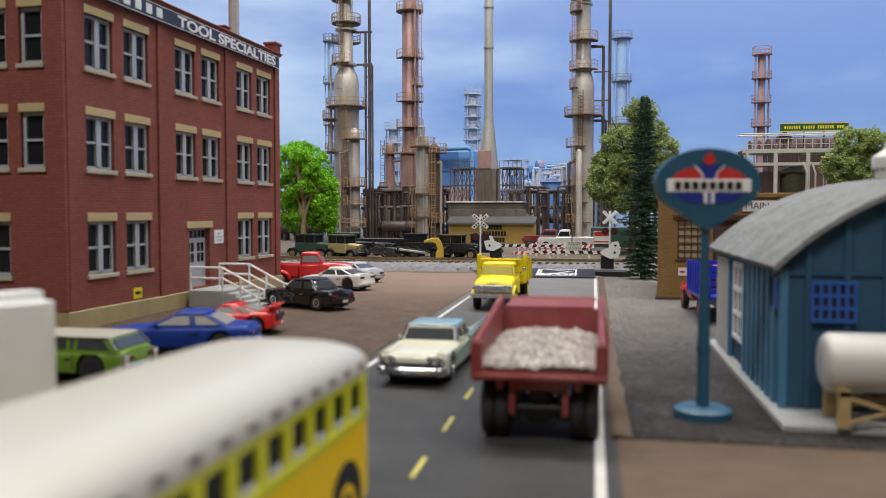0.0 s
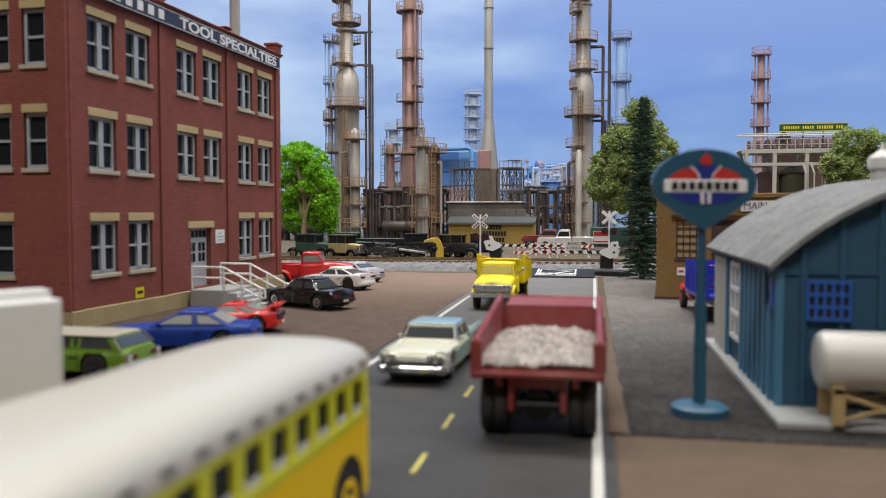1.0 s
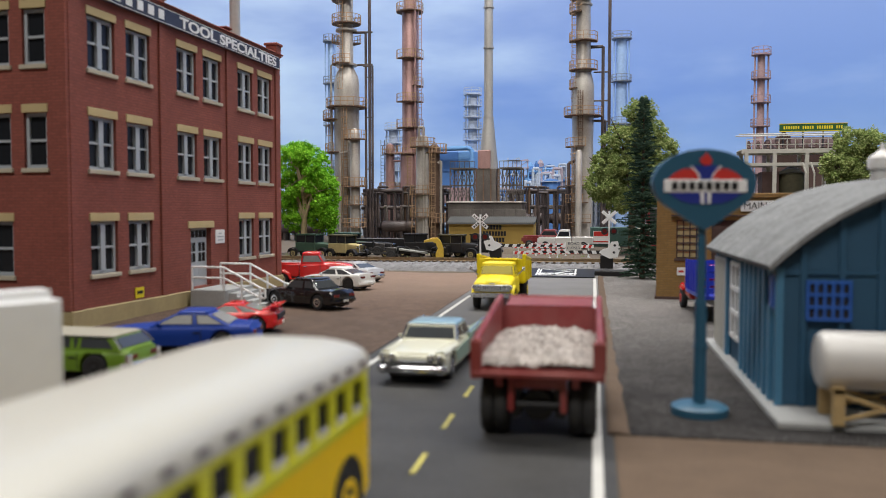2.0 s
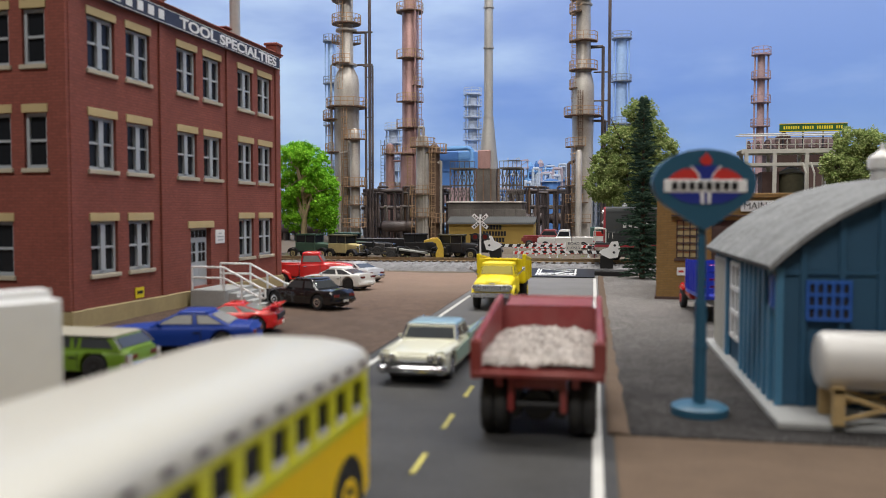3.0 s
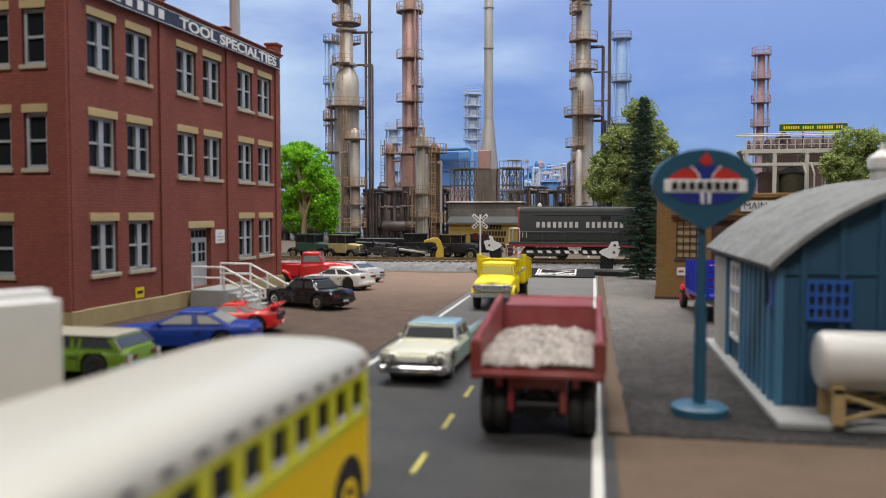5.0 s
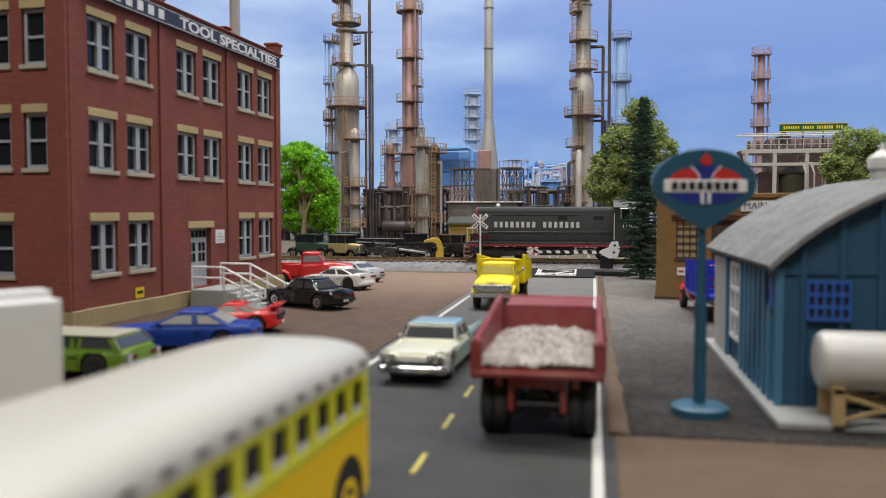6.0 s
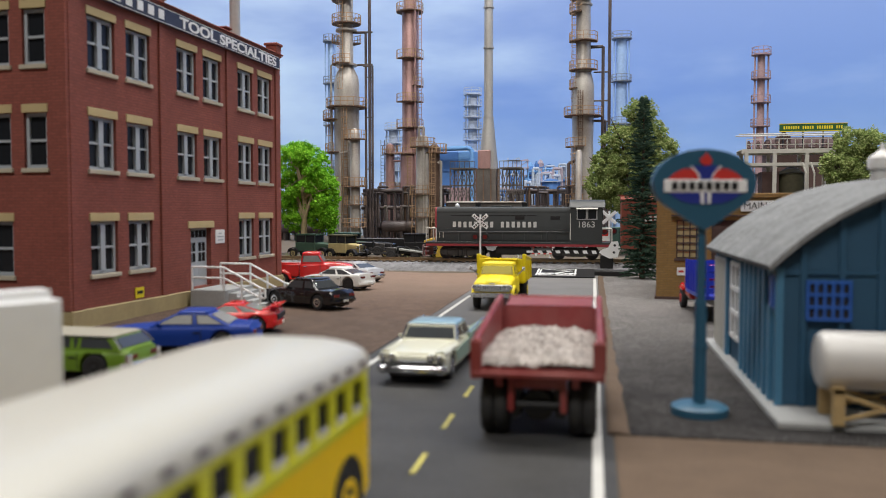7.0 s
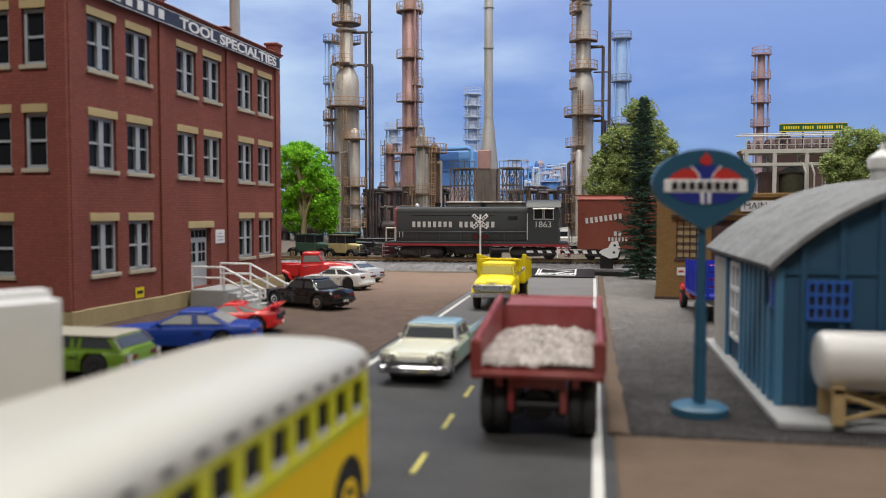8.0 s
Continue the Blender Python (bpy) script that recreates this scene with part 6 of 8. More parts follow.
def build_gate(x, y, z, label, way, length, arm_z):
    """A gate drive with its counterweight and a lowered, striped arm."""
    s = thing("crossing_gate", label, "railway gate", x, y, z, 0, "level crossing gates")
    part("gate_drive", B(-0.45, 0.45, -0.3, 0.3, -0.02, arm_z - 0.22, 0.04), "black", s, "black gate drive box")
    prof = [(-0.75, -0.35), (-0.2, -0.45), (0.3, -0.2), (0.55, 0.0), (0.3, 0.2), (-0.1, 0.35), (-0.3, 0.75), (-0.75, 0.8), (-0.95, 0.3)]
    part("counterweight", prism(bmesh.new(), [(way * u, arm_z + v) for u, v in prof], "y", -0.42, -0.32), "white", s, "white gate counterweight")
    for u, v in ((-0.55, 0.5), (-0.5, 0.0)):
        part("bolt", C((way * u, -0.45, arm_z + v), (way * u, -0.41, arm_z + v), 0.09, 0.09, 10), "black", s)
    arm = part("gate_arm", prism(bmesh.new(), [(way * 0.3, arm_z - 0.12), (way * (0.3 + length), arm_z - 0.08), (way * (0.3 + length), arm_z + 0.08), (way * 0.3, arm_z + 0.12)], "y", -0.32, -0.26), "white", s, "white and black striped gate arm")
    n = int(length / 0.64)
    for j in range(n):
        x0 = 0.35 + j * 0.64
        h = 0.12 - 0.04 * j / n
        part("stripe", prism(bmesh.new(), [(way * x0, arm_z - h), (way * (x0 + 0.32), arm_z - h), (way * (x0 + 0.42), arm_z + h), (way * (x0 + 0.10), arm_z + h)], "y", -0.335, -0.322), "black", arm)


def build_barricade(x, y, z, rz, label, board):
    b = thing("barricade", label, "barrier", x, y, z, rz, "road barricades")
    for k in (0.45, 0.95):
        rail = part("rail", B(-1.7, 1.7, -0.04, 0.04, k - 0.13, k + 0.13), "white", b)
        for j in range(7):
            x0 = -1.65 + j * 0.48
            part("stripe", prism(bmesh.new(), [(x0, k - 0.125), (x0 + 0.22, k - 0.125), (x0 + 0.34, k + 0.125), (x0 + 0.12, k + 0.125)], "y", -0.052, -0.042), "enamel_red", rail, "red slanting stripe")
    for s in (-1.3, 1.3):
        part("leg", B(s - 0.06, s + 0.06, -0.30, 0.30, 0, 0.08), "white", b)
        part("leg", B(s - 0.05, s + 0.05, 0.05, 0.12, 0, 1.2), "white", b)
    if board:
        p = part("notice_board", B(-0.65, 0.65, -0.09, -0.055, 0.62, 1.36, 0.01), "beige", b, "pale road closed board")
        words("ROAD", 0.34, "sign_navy", p, pose(0, -0.092, 1.17, 90, 0, 0), 0.006)
        words("CLOSED", 0.30, "sign_navy", p, pose(0, -0.092, 0.82, 90, 0, 0), 0.006)


build_crossing()
build_signal(-8.03, 58.69, 0.25, "white crossing signal with a lettered crossbuck before the track", True)
build_signal(1.24, 66.90, 0.50, "white crossing signal with a blank crossbuck behind the track", False)
build_gate(0.95, 59.73, 0.38, "striped crossing gate lowered before the track", -1, 5.4, 1.13)
build_gate(-7.72, 65.86, 0.55, "striped crossing gate lowered behind the track", 1, 5.2, 1.15)
build_barricade(-4.84, 68.22, 0.55, 8, "red and white striped barricade behind the track", False)
build_barricade(-1.63, 69.32, 0.55, 12, "striped barricade with a white road closed board", True)
build_barricade(-3.64, 72.00, 0.55, 8, "red and white striped barricade on the far road", False)


# ---- refinery ----
def platform(parent, x, y, z, r0, r1, a0=0, a1=360, mt="rail_tan", rail=1.0):
    """A ring of grating round a column, with brackets, posts and two rails."""
    r1 = r0 + (r1 - r0) * 0.78
    n = max(5, int((a1 - a0) / 18))
    bm = bmesh.new()
    full = a1 - a0 >= 359
    pts = [radians(a0 + (a1 - a0) * i / n) for i in range(n + 1)]
    ring = [(x + r1 * math.cos(a), y + r1 * math.sin(a)) for a in pts]
    inner = [(x + r0 * math.cos(a), y + r0 * math.sin(a)) for a in pts]
    rings = [[(*inner[i], z), (*ring[i], z), (*ring[i], z + 0.12), (*inner[i], z + 0.12)] for i in range(n + 1)]
    loft(bm, rings, not full)
    pf = part("platform", bm, "rust", parent, "rusty grating platform")
    bm = bmesh.new()
    for h in (0.5, 1.0):
        tube(bm, [(*p, z + 0.12 + h * rail) for p in ring], 0.045, 4)
    for p in (ring[:-1] if full else ring):
        cyl(bm, (*p, z), (*p, z + 0.14 + rail), 0.045, 0.045, 4)
    part("guard_rail", bm, mt, pf, "tan painted guard rail")


def ladder(parent, x, y, z0, z1, mt="rail_tan", cage=True):
    bm = bmesh.new()
    for s in (-0.24, 0.24):
        cyl(bm, (x + s, y, z0), (x + s, y, z1), 0.05, 0.05, 4)
    k = z0 + 0.3
    while k < z1:
        cyl(bm, (x - 0.24, y, k), (x + 0.24, y, k), 0.035, 0.035, 4)
        k += 0.45
    part("ladder", bm, mt, parent)
    if cage:
        bm = bmesh.new()
        k = z0 + 2
        while k < z1:
            tube(bm, [(x - 0.3, y, k), (x - 0.34, y - 0.5, k), (x, y - 0.72, k), (x + 0.34, y - 0.5, k), (x + 0.3, y, k)], 0.035, 4)
            k += 1.3
        for a in (-0.34, 0, 0.34):
            cyl(bm, (x + a, y - (0.5 if a else 0.72), z0 + 2), (x + a, y - (0.5 if a else 0.72), z1), 0.03, 0.03, 4)
        part("ladder_cage", bm, mt, parent)


def flanges(parent, zs, r, mt, x=0, y=0):
    for z in zs:
        part("flange", C((x, y, z), (x, y, z + 0.22), r + 0.09, r + 0.09, 24), mt, parent)


G0 = 0.55


def pipes(name, runs, mt, parent):
    for pts, r in runs:
        part(name, tube(bmesh.new(), pts, r, 8), mt, parent, "", 40)


def build_tower_grey():
    t = thing("distillation_tower", "tall weathered grey distillation tower with rusty platforms", "tower", -30.69, 100.06, G0)
    r = 1.58
    prof = [(r, 0), (r, 17.11), (r * 1.0, 19.97), (r * 0.9, 20.83), (0.86, 21.98), (0.82, 35.02)]
    part("column", lathe(bmesh.new(), prof, 28), "steel", t, "weathered grey steel column", 40)
    flanges(t, (17.11, 22.12, 26.42, 9.22), r * 0.8, "steel")
    for zz, a0, a1, w in ((16.89, 0, 360, 1.25), (11.23, 130, 250, 1.5), (15.31, 150, 240, 1.8), (7.07, 180, 360, 0.9), (2.42, 180, 360, 0.9)):
        platform(t, 0, 0, zz, r, r + w, a0, a1)
    ru = 0.86
    for zz, a0, a1 in ((22.26, 160, 300), (24.99, 20, 200), (27.28, 0, 360), (30.15, 100, 330)):
        platform(t, 0, 0, zz, ru, ru + 1.2, a0, a1)
    ladder(t, 0.3, -r - 0.15, 0.5, 16.75)
    ladder(t, -0.4, -ru - 0.2, 17.11, 30.72)
    ladder(t, -2.01, -0.4, 11.37, 16.75)
    # slim column on the near side, with its own galleries
    sx, sy, sr = 1.79, -2.6, 0.65
    part("side_column", lathe(bmesh.new(), [(sr, 0), (sr, 13.38), (sr * 0.7, 13.81), (sr * 0.2, 14.10)], 20, sx, sy), "steel", t, "slim grey side column", 40)
    for zz in (12.66, 6.86, 4.64, 1.92):
        platform(t, sx, sy, zz, sr, sr + 0.9, 150, 380)
    # risers and overhead pipes
    runs = []
    for dx, top, rr in ((2.44, 26.28, 0.16), (2.94, 33.58, 0.20), (3.30, 22.12, 0.14)):
        runs.append(([(dx, 0.2, 0), (dx, 0.2, top), (dx - 1.2 if top < 40 else dx, 0.2, top)], rr))
    for zz in (22.26, 26.28):
        runs.append(([(0.72, 0.2, zz), (3.30, 0.2, zz)], 0.13))
    for zz in (20.69, 15.67, 9.22):
        runs.append(([(2.44, 0.2, zz), (3.30, 0.2, zz)], 0.07))
    pipes("riser_pipe", runs, "pipe", t)
    runs = []
    runs.append(([(-0.22, -r - 0.6, 0), (-0.22, -r - 0.6, 11.01), (1.00, -r - 0.6, 11.37)], 0.17))
    runs.append(([(-1.86, -0.6, 0), (-1.86, -0.6, 22.12), (-0.86, -0.6, 22.69)], 0.13))
    pipes("down_pipe", runs, "steel", t)


def build_tower_red():
    t = thing("distillation_tower", "tall rust-red distillation tower with railed platforms", "tower", -24.21, 107.5, G0)
    r = 1.04
    part("column", lathe(bmesh.new(), [(r * 1.25, 0), (r * 1.25, 11.29), (r, 12.26), (r, 30.26), (r * 0.8, 31.16), (r * 0.78, 36.22)], 28), "steel_red", t, "rust-red steel column", 40)
    flanges(t, (12.26, 18.36, 24.31), r, "steel_red")
    for zz, a0, a1 in ((11.51, 200, 380), (14.94, 180, 400), (18.36, 200, 380), (24.09, 200, 380), (20.44, 300, 400), (30.26, 0, 360)):
        platform(t, 0, 0, zz, r, r + 0.95, a0, a1)
    ladder(t, 1.42, -0.3, 11.51, 31.75, "steel_red")
    ladder(t, 0.2, -r * 1.25 - 0.1, 0, 11.29)
    runs = []
    runs.append(([(0.97, -r - 0.2, 0), (0.97, -r - 0.2, 33.98)], 0.14))
    pipes("riser_pipe", runs, "steel_red", t)
    # low red drum
    sx, sr = -2.76, 0.63
    part("side_column", lathe(bmesh.new(), [(sr, 0), (sr, 12.26), (sr * 0.8, 12.78), (sr * 0.3, 13.00)], 20, sx, 0), "steel_red", t, "short rust-red column", 40)
    platform(t, sx, 0, 6.60, sr, sr + 1.0, 0, 360)
    platform(t, sx, 0, 11.51, sr, sr + 0.5, 180, 360)
    ladder(t, sx - 0.97, -0.2, 6.60, 13.45, "pipe", False)
    runs = []
    for zz in (11.66, 10.62):
        runs.append(([(sx, -0.2, zz), (0, -0.2, zz)], 0.16))
    pipes("cross_pipe", runs, "steel_red", t)


def build_tower_short():
    t = thing("process_column", "short grey process column with tan railings", "tower", -20.49, 97.87, G0)
    r = 0.79
    part("column", lathe(bmesh.new(), [(r, 0), (r, 12.46), (r * 0.8, 12.94), (r * 0.25, 13.15)], 24), "steel", t, "", 40)
    part("dark_column", lathe(bmesh.new(), [(r * 0.85, 0), (r * 0.85, 11.64), (r * 0.4, 12.05)], 20, 1.31, 0.8), "rust", t, "dark rusty column", 40)
    for zz in (11.64, 5.92, 3.16):
        platform(t, 0, 0, zz, r, r + 0.95, 150, 400)
    platform(t, 1.31, 0.8, 10.95, r * 0.85, r * 0.85 + 1.1, 200, 400)
    platform(t, 1.31, 0.8, 2.54, r * 0.85, r * 0.85 + 0.9, 200, 400)
    ladder(t, -1.03, -0.4, 0, 5.92)
    ladder(t, 1.52, -1.1, 0, 11.64)
    runs = []
    runs.append(([(-0.21, -r - 0.2, 11.64), (-0.21, -r - 0.2, 13.98), (0.34, -r - 0.2, 13.98), (0.34, -r - 0.2, 0)], 0.17))
    runs.append(([(0.69, -1.0, 10.74), (0.69, -1.0, 0)], 0.2))
    runs.append(([(1.93, 0, 9.71), (2.28, 0, 9.98), (2.28, 0, 0)], 0.16))
    pipes("riser_pipe", runs, "steel", t)


def build_tower_right():
    t = thing("distillation_tower", "weathered grey tower with a bulged shell and ladders", "tower", -1.41, 105.44, G0)
    r = 1.36
    part("column", lathe(bmesh.new(), [(r * 0.94, 0), (r * 0.96, 12.81), (r, 17.11), (r, 19.54), (r * 0.88, 20.54), (0.93, 21.40), (0.90, 25.70), (0.79, 35.02)], 28), "steel", t, "", 40)
    flanges(t, (16.03, 21.40, 25.34, 29.64), r * 0.72, "steel")
    platform(t, 0, 0, 15.82, r, r + 1.3, 0, 360)
    for zz, a0, a1 in ((11.95, 170, 280), (7.07, 170, 290), (4.92, 180, 290), (2.42, 180, 300)):
        platform(t, 0, 0, zz, r, r + 1.0, a0, a1)
    ru = 0.90
    for zz, a0, a1 in ((19.25, 160, 240), (21.55, 150, 360), (25.13, 160, 380), (28.71, 130, 260), (30.43, 120, 330)):
        platform(t, 0, 0, zz, ru, ru + 1.1, a0, a1)
    ladder(t, -1.00, -r * 0.6 - 0.3, 0, 11.95)
    ladder(t, -0.29, -r - 0.1, 12.09, 18.90, "rust")
    ladder(t, -1.15, -0.4, 16.03, 30.72)
    sr = 0.39
    part("side_column", lathe(bmesh.new(), [(sr, 0), (sr, 11.23), (sr * 0.5, 11.52)], 16, -0.43, -r - 0.9), "steel", t, "slim front column", 40)
    runs = []
    for dx, top, rr in ((2.44, 24.56, 0.2), (3.23, 33.58, 0.2), (2.80, 15.31, 0.15)):
        runs.append(([(dx, 0.4, 0), (dx, 0.4, top), (0.72, 0.4, top)] if top < 40 else [(dx, 0.4, 0), (dx, 0.4, top)], rr))
    for zz in (21.40, 15.24, 17.82):
        runs.append(([(1.29, 0.4, zz), (3.30, 0.4, zz)], 0.1))
    runs.append(([(-1.72, -0.8, 0), (-1.72, -0.8, 9.94), (-0.57, -0.8, 10.37)], 0.2))
    pipes("riser_pipe", runs, "pipe", t)


def build_furnace():
    f = thing("furnace_stack", "grey furnace with a tall pale tapering stack", "furnace", -12.87, 101.30, G0)
    z1, z2, z3 = 5.11, 9.12, 11.37
    bm = B(-4.64, 4.36, -2.6, 3.0, 0, z1 - 0.2, 0.03)
    part("furnace_house", bm, "grey_mid", f, "grey panelled furnace house")
    for k in range(7):
        x = -4.22 + k * 1.34
        part("panel", B(x, x + 1.06, -2.72, -2.6, 0.8, z1 - 1.0, 0.02), "grey_mid", f)
    part("house_roof", B(-4.78, 4.50, -2.8, 3.2, z1 - 0.2, z1, 0.03), "steel", f)
    part("firebox", B(-1.27, 1.13, -1.4, 1.6, z1, z2, 0.05), "grey_mid", f, "dark grey firebox")
    for k in range(4):
        x = -1.41 + k * 0.91
        part("firebox_rib", B(x, x + 0.15, -1.52, -1.4, z1, z2), "rust", f)
    part("breech", B(-1.13, 0.42, -1.5, 0.5, z2, z3, 0.05), "steel_red", f, "rusty breeching box")
    r0, r1 = 1.27, 0.56
    part("chimney", lathe(bmesh.new(), [(r0, z2), (r0 * 0.9, 10.17), (r1 * 1.12, 15.30), (r1, 15.80), (r1 * 0.96, 34.42)], 28), "stack", f, "tall pale grey stack", 40)
    flanges(f, (15.30, 23.88, 28.80), r1, "stack")
    # braced frames beside the firebox
    for x0, x1 in ((-4.57, -1.55), (1.55, 4.22)):
        for y in (-1.4, 1.6):
            bm = bmesh.new()
            n = 3
            for k in range(n + 1):
                x = x0 + (x1 - x0) * k / n
                cyl(bm, (x, y, z1), (x, y, z2), 0.09, 0.09, 4)
            for zz in (z2, (z1 + z2) / 2):
                cyl(bm, (x0, y, zz), (x1, y, zz), 0.09, 0.09, 4)
            for k in range(n):
                a, b = x0 + (x1 - x0) * k / n, x0 + (x1 - x0) * (k + 1) / n
                cyl(bm, (a, y, z1), (b, y, z2), 0.05, 0.05, 4)
                cyl(bm, (b, y, z1), (a, y, z2), 0.05, 0.05, 4)
            part("braced_frame", bm, "grey_mid", f)
        part("deck", B(x0, x1, -1.5, 1.7, z2, z2 + 0.14), "grey_mid", f)
        bm = bmesh.new()
        tube(bm, [(x0, -1.5, z2 + 0.9), (x1, -1.5, z2 + 0.9)], 0.05, 4)
        gr = part("guard_rail", bm, "grey_mid", f)
        for k in range(6):
            x = x0 + (x1 - x0) * k / 5
            part("rail_post", C((x, -1.5, z2), (x, -1.5, z2 + 0.9), 0.04, 0.04, 4), "grey_mid", gr)


def build_rack(name, x0, x1, y, z_top, n, seed, label, drops=2):
    """A pipe rack: posts, two decks of long pipes, and drops."""
    t = thing(name, label, "pipe rack", (x0 + x1) / 2, y, G0)
    rng = random.Random(seed)
    w = (x1 - x0) / 2
    for k in range(n):
        x = -w + 2 * w * k / (n - 1)
        for yy in (-1.6, 1.6):
            part("post", B(x - 0.16, x + 0.16, yy - 0.16, yy + 0.16, 0, z_top), "pipe", t)
        part("cross_beam", B(x - 0.14, x + 0.14, -1.9, 1.9, z_top * 0.98, z_top), "pipe", t)
    for z, m in ((z_top, 4), (z_top * 0.66, 1)):
        for j in range(m):
            rr = rng.uniform(0.14, 0.28)
            yy = -1.5 + j * 0.95
            part("long_pipe", C((-w - 0.5, yy, z + rr), (w + 0.5, yy, z + rr), rr, rr, 10), rng.choice(("pipe", "pipe", "pipe", "grey_mid")), t)
    for k in range(n * drops):
        x = rng.uniform(-w, w)
        yy = rng.uniform(-2.2, -1.7)
        z0, z1 = rng.choice(((0, z_top), (0, z_top * 0.72), (z_top * 0.3, z_top * 1.12)))
        bm = tube(bmesh.new(), [(x, yy, z0), (x, yy, z1), (x + rng.uniform(-0.9, 0.9), yy, z1), (x + 0.9, yy + 1, z1)], rng.uniform(0.09, 0.19), 8)
        part("drop_pipe", bm, rng.choice(("pipe", "pipe", "pipe", "rust", "grey_mid")), t)
    for k in range(2):
        x = rng.uniform(-w * 0.9, w * 0.9)
        z = rng.choice((1.0, z_top * 0.3))
        bm = bmesh.new()
        rings = [[(x + a, -2.6 + b * math.cos(2 * math.pi * i / 14), z + 1 + b * math.sin(2 * math.pi * i / 14)) for i in range(14)] for a, b in ((-1.7, 0.2), (-1.6, 0.6), (-1.3, 0.75), (1.3, 0.75), (1.6, 0.6), (1.7, 0.2))]
        loft(bm, rings)
        v = part("heat_exchanger", bm, "pipe", t, "dark horizontal vessel", 40)
        for a in (-0.9, 0.9):
            part("saddle", B(x + a - 0.15, x + a + 0.15, -3.0, -2.2, 0, z + 0.5), "pipe", v)


build_tower_grey()
build_tower_red()
build_tower_short()
build_tower_right()
build_furnace()
build_rack("pipe_rack", -28.5, -18.6, 103.0, 6.25, 9, 2, "dark pipe rack crowded with pipes and vessels")
build_rack("pipe_rack", -10.62, -2.79, 108.55, 6.31, 8, 5, "dark pipe rack with upright drop pipes")
build_rack("pipe_rack", -31.91, -20.64, 114.10, 6.27, 8, 31, "dark rear pipe rack with many upright pipes", 1)
build_rack("pipe_rack", -11.41, -2.76, 116.59, 6.41, 8, 33, "dark rear pipe rack beside the furnace", 1)
build_rack("pipe_rack", -42.17, -34.19, 106.86, 2.31, 6, 7, "low dark pipe rack behind the green tree")


# ---- mustard shed before the furnace ----
def build_mustard_shed():
    s = thing("siding_shed", "mustard yellow wooden shed with a dark corrugated roof", "shed", -11.54, 93.42, G0)
    hw, d, h = 4.86, 4.0, 2.62 - 0.0
    part("wall", B(-hw, hw, 0, d, 0, h), "shed_yellow", s, "mustard board walls")
    n = 38
    for k in range(n):
        x = -hw + 2 * hw * k / n
        part("batten", B(x, x + 0.07, -0.04, 0.0, 0.02, h - 0.02), "shed_yellow", s)
    bm = bmesh.new()
    prism(bm, [(-0.5, h - 0.05), (d / 2, h + 0.62), (d + 0.5, h - 0.05), (d + 0.5, h - 0.2), (d / 2, h + 0.48), (-0.5, h - 0.2)], "x", -hw - 0.2, hw + 0.2)
    part("roof", bm, "shed_roof", s, "dark corrugated roof")
    for k in range(46):
        x = -hw - 0.15 + (2 * hw + 0.3) * k / 45
        part("roof_rib", tube(bmesh.new(), [(x, -0.5, h + 0.0), (x, d / 2, h + 0.66)], 0.06, 4), "shed_roof", s)
    for j, (pat, w) in enumerate((("IIIIII", 0.27), ("IIIIIIIII", 0.27), ("IIIIIIII", 0.27))):
        bars(pat, 0.52, w, 0.07, "black", s, pose(0.25, -0.05, h - 0.55 - j * 0.72, 90, 0, 0))


build_mustard_shed()


# ---- far side, at the backdrop: its printed refinery built solid, haze in the colours ----
def build_far_tower(x, y, z_top, r, mt, label, n, taper=1.0):
    t = thing("far_tower", label, "tower", x, y, G0, 0, "far refinery towers")
    part("column", lathe(bmesh.new(), [(r, 0), (r, z_top * 0.55), (r * taper, z_top * 0.6), (r * taper, z_top)], 16), mt, t, "", 40)
    for k in range(n):
        z = z_top * (0.35 + 0.64 * k / max(1, n - 1))
        bm = bmesh.new()
        cyl(bm, (0, 0, z), (0, 0, z + 0.15), r + 0.75, r + 0.75, 14)
        for h in (0.6, 1.1):
            tube(bm, [((r + 0.7) * math.cos(a), (r + 0.7) * math.sin(a), z + h) for a in [2 * math.pi * i / 12 for i in range(13)]], 0.05, 4)
        for i in range(12):
            a = 2 * math.pi * i / 12
            cyl(bm, ((r + 0.7) * math.cos(a), (r + 0.7) * math.sin(a), z), ((r + 0.7) * math.cos(a), (r + 0.7) * math.sin(a), z + 1.1), 0.04, 0.04, 4)
        part("gallery", bm, "far_grey" if mt == "far_sky" else mt, t)
    bm = bmesh.new()
    for s in (-1, 1):
        cyl(bm, (s * (r + 0.3), -0.3, 0), (s * (r + 0.3), -0.3, z_top), 0.13, 0.13, 6)
    part("riser_pipe", bm, mt, t)


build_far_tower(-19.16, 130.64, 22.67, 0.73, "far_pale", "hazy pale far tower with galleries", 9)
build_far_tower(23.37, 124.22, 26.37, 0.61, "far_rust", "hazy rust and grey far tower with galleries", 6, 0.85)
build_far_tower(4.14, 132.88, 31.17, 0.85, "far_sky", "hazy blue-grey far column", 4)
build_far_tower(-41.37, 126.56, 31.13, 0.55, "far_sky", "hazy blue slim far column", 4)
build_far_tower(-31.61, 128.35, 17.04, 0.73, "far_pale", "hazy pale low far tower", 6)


def build_far_tank(x, y, r, h, label):
    t = thing("storage_tank", label, "tank", x, y, G0)
    part("shell", lathe(bmesh.new(), [(r, 0), (r, h), (r * 0.98, h + 0.1), (0.2, h + 0.5)], 36), "far_blue", t, "", 40)
    part("rim_walk", C((0, 0, h - 0.1), (0, 0, h + 0.05), r + 0.25, r + 0.25, 36), "far_pale", t)


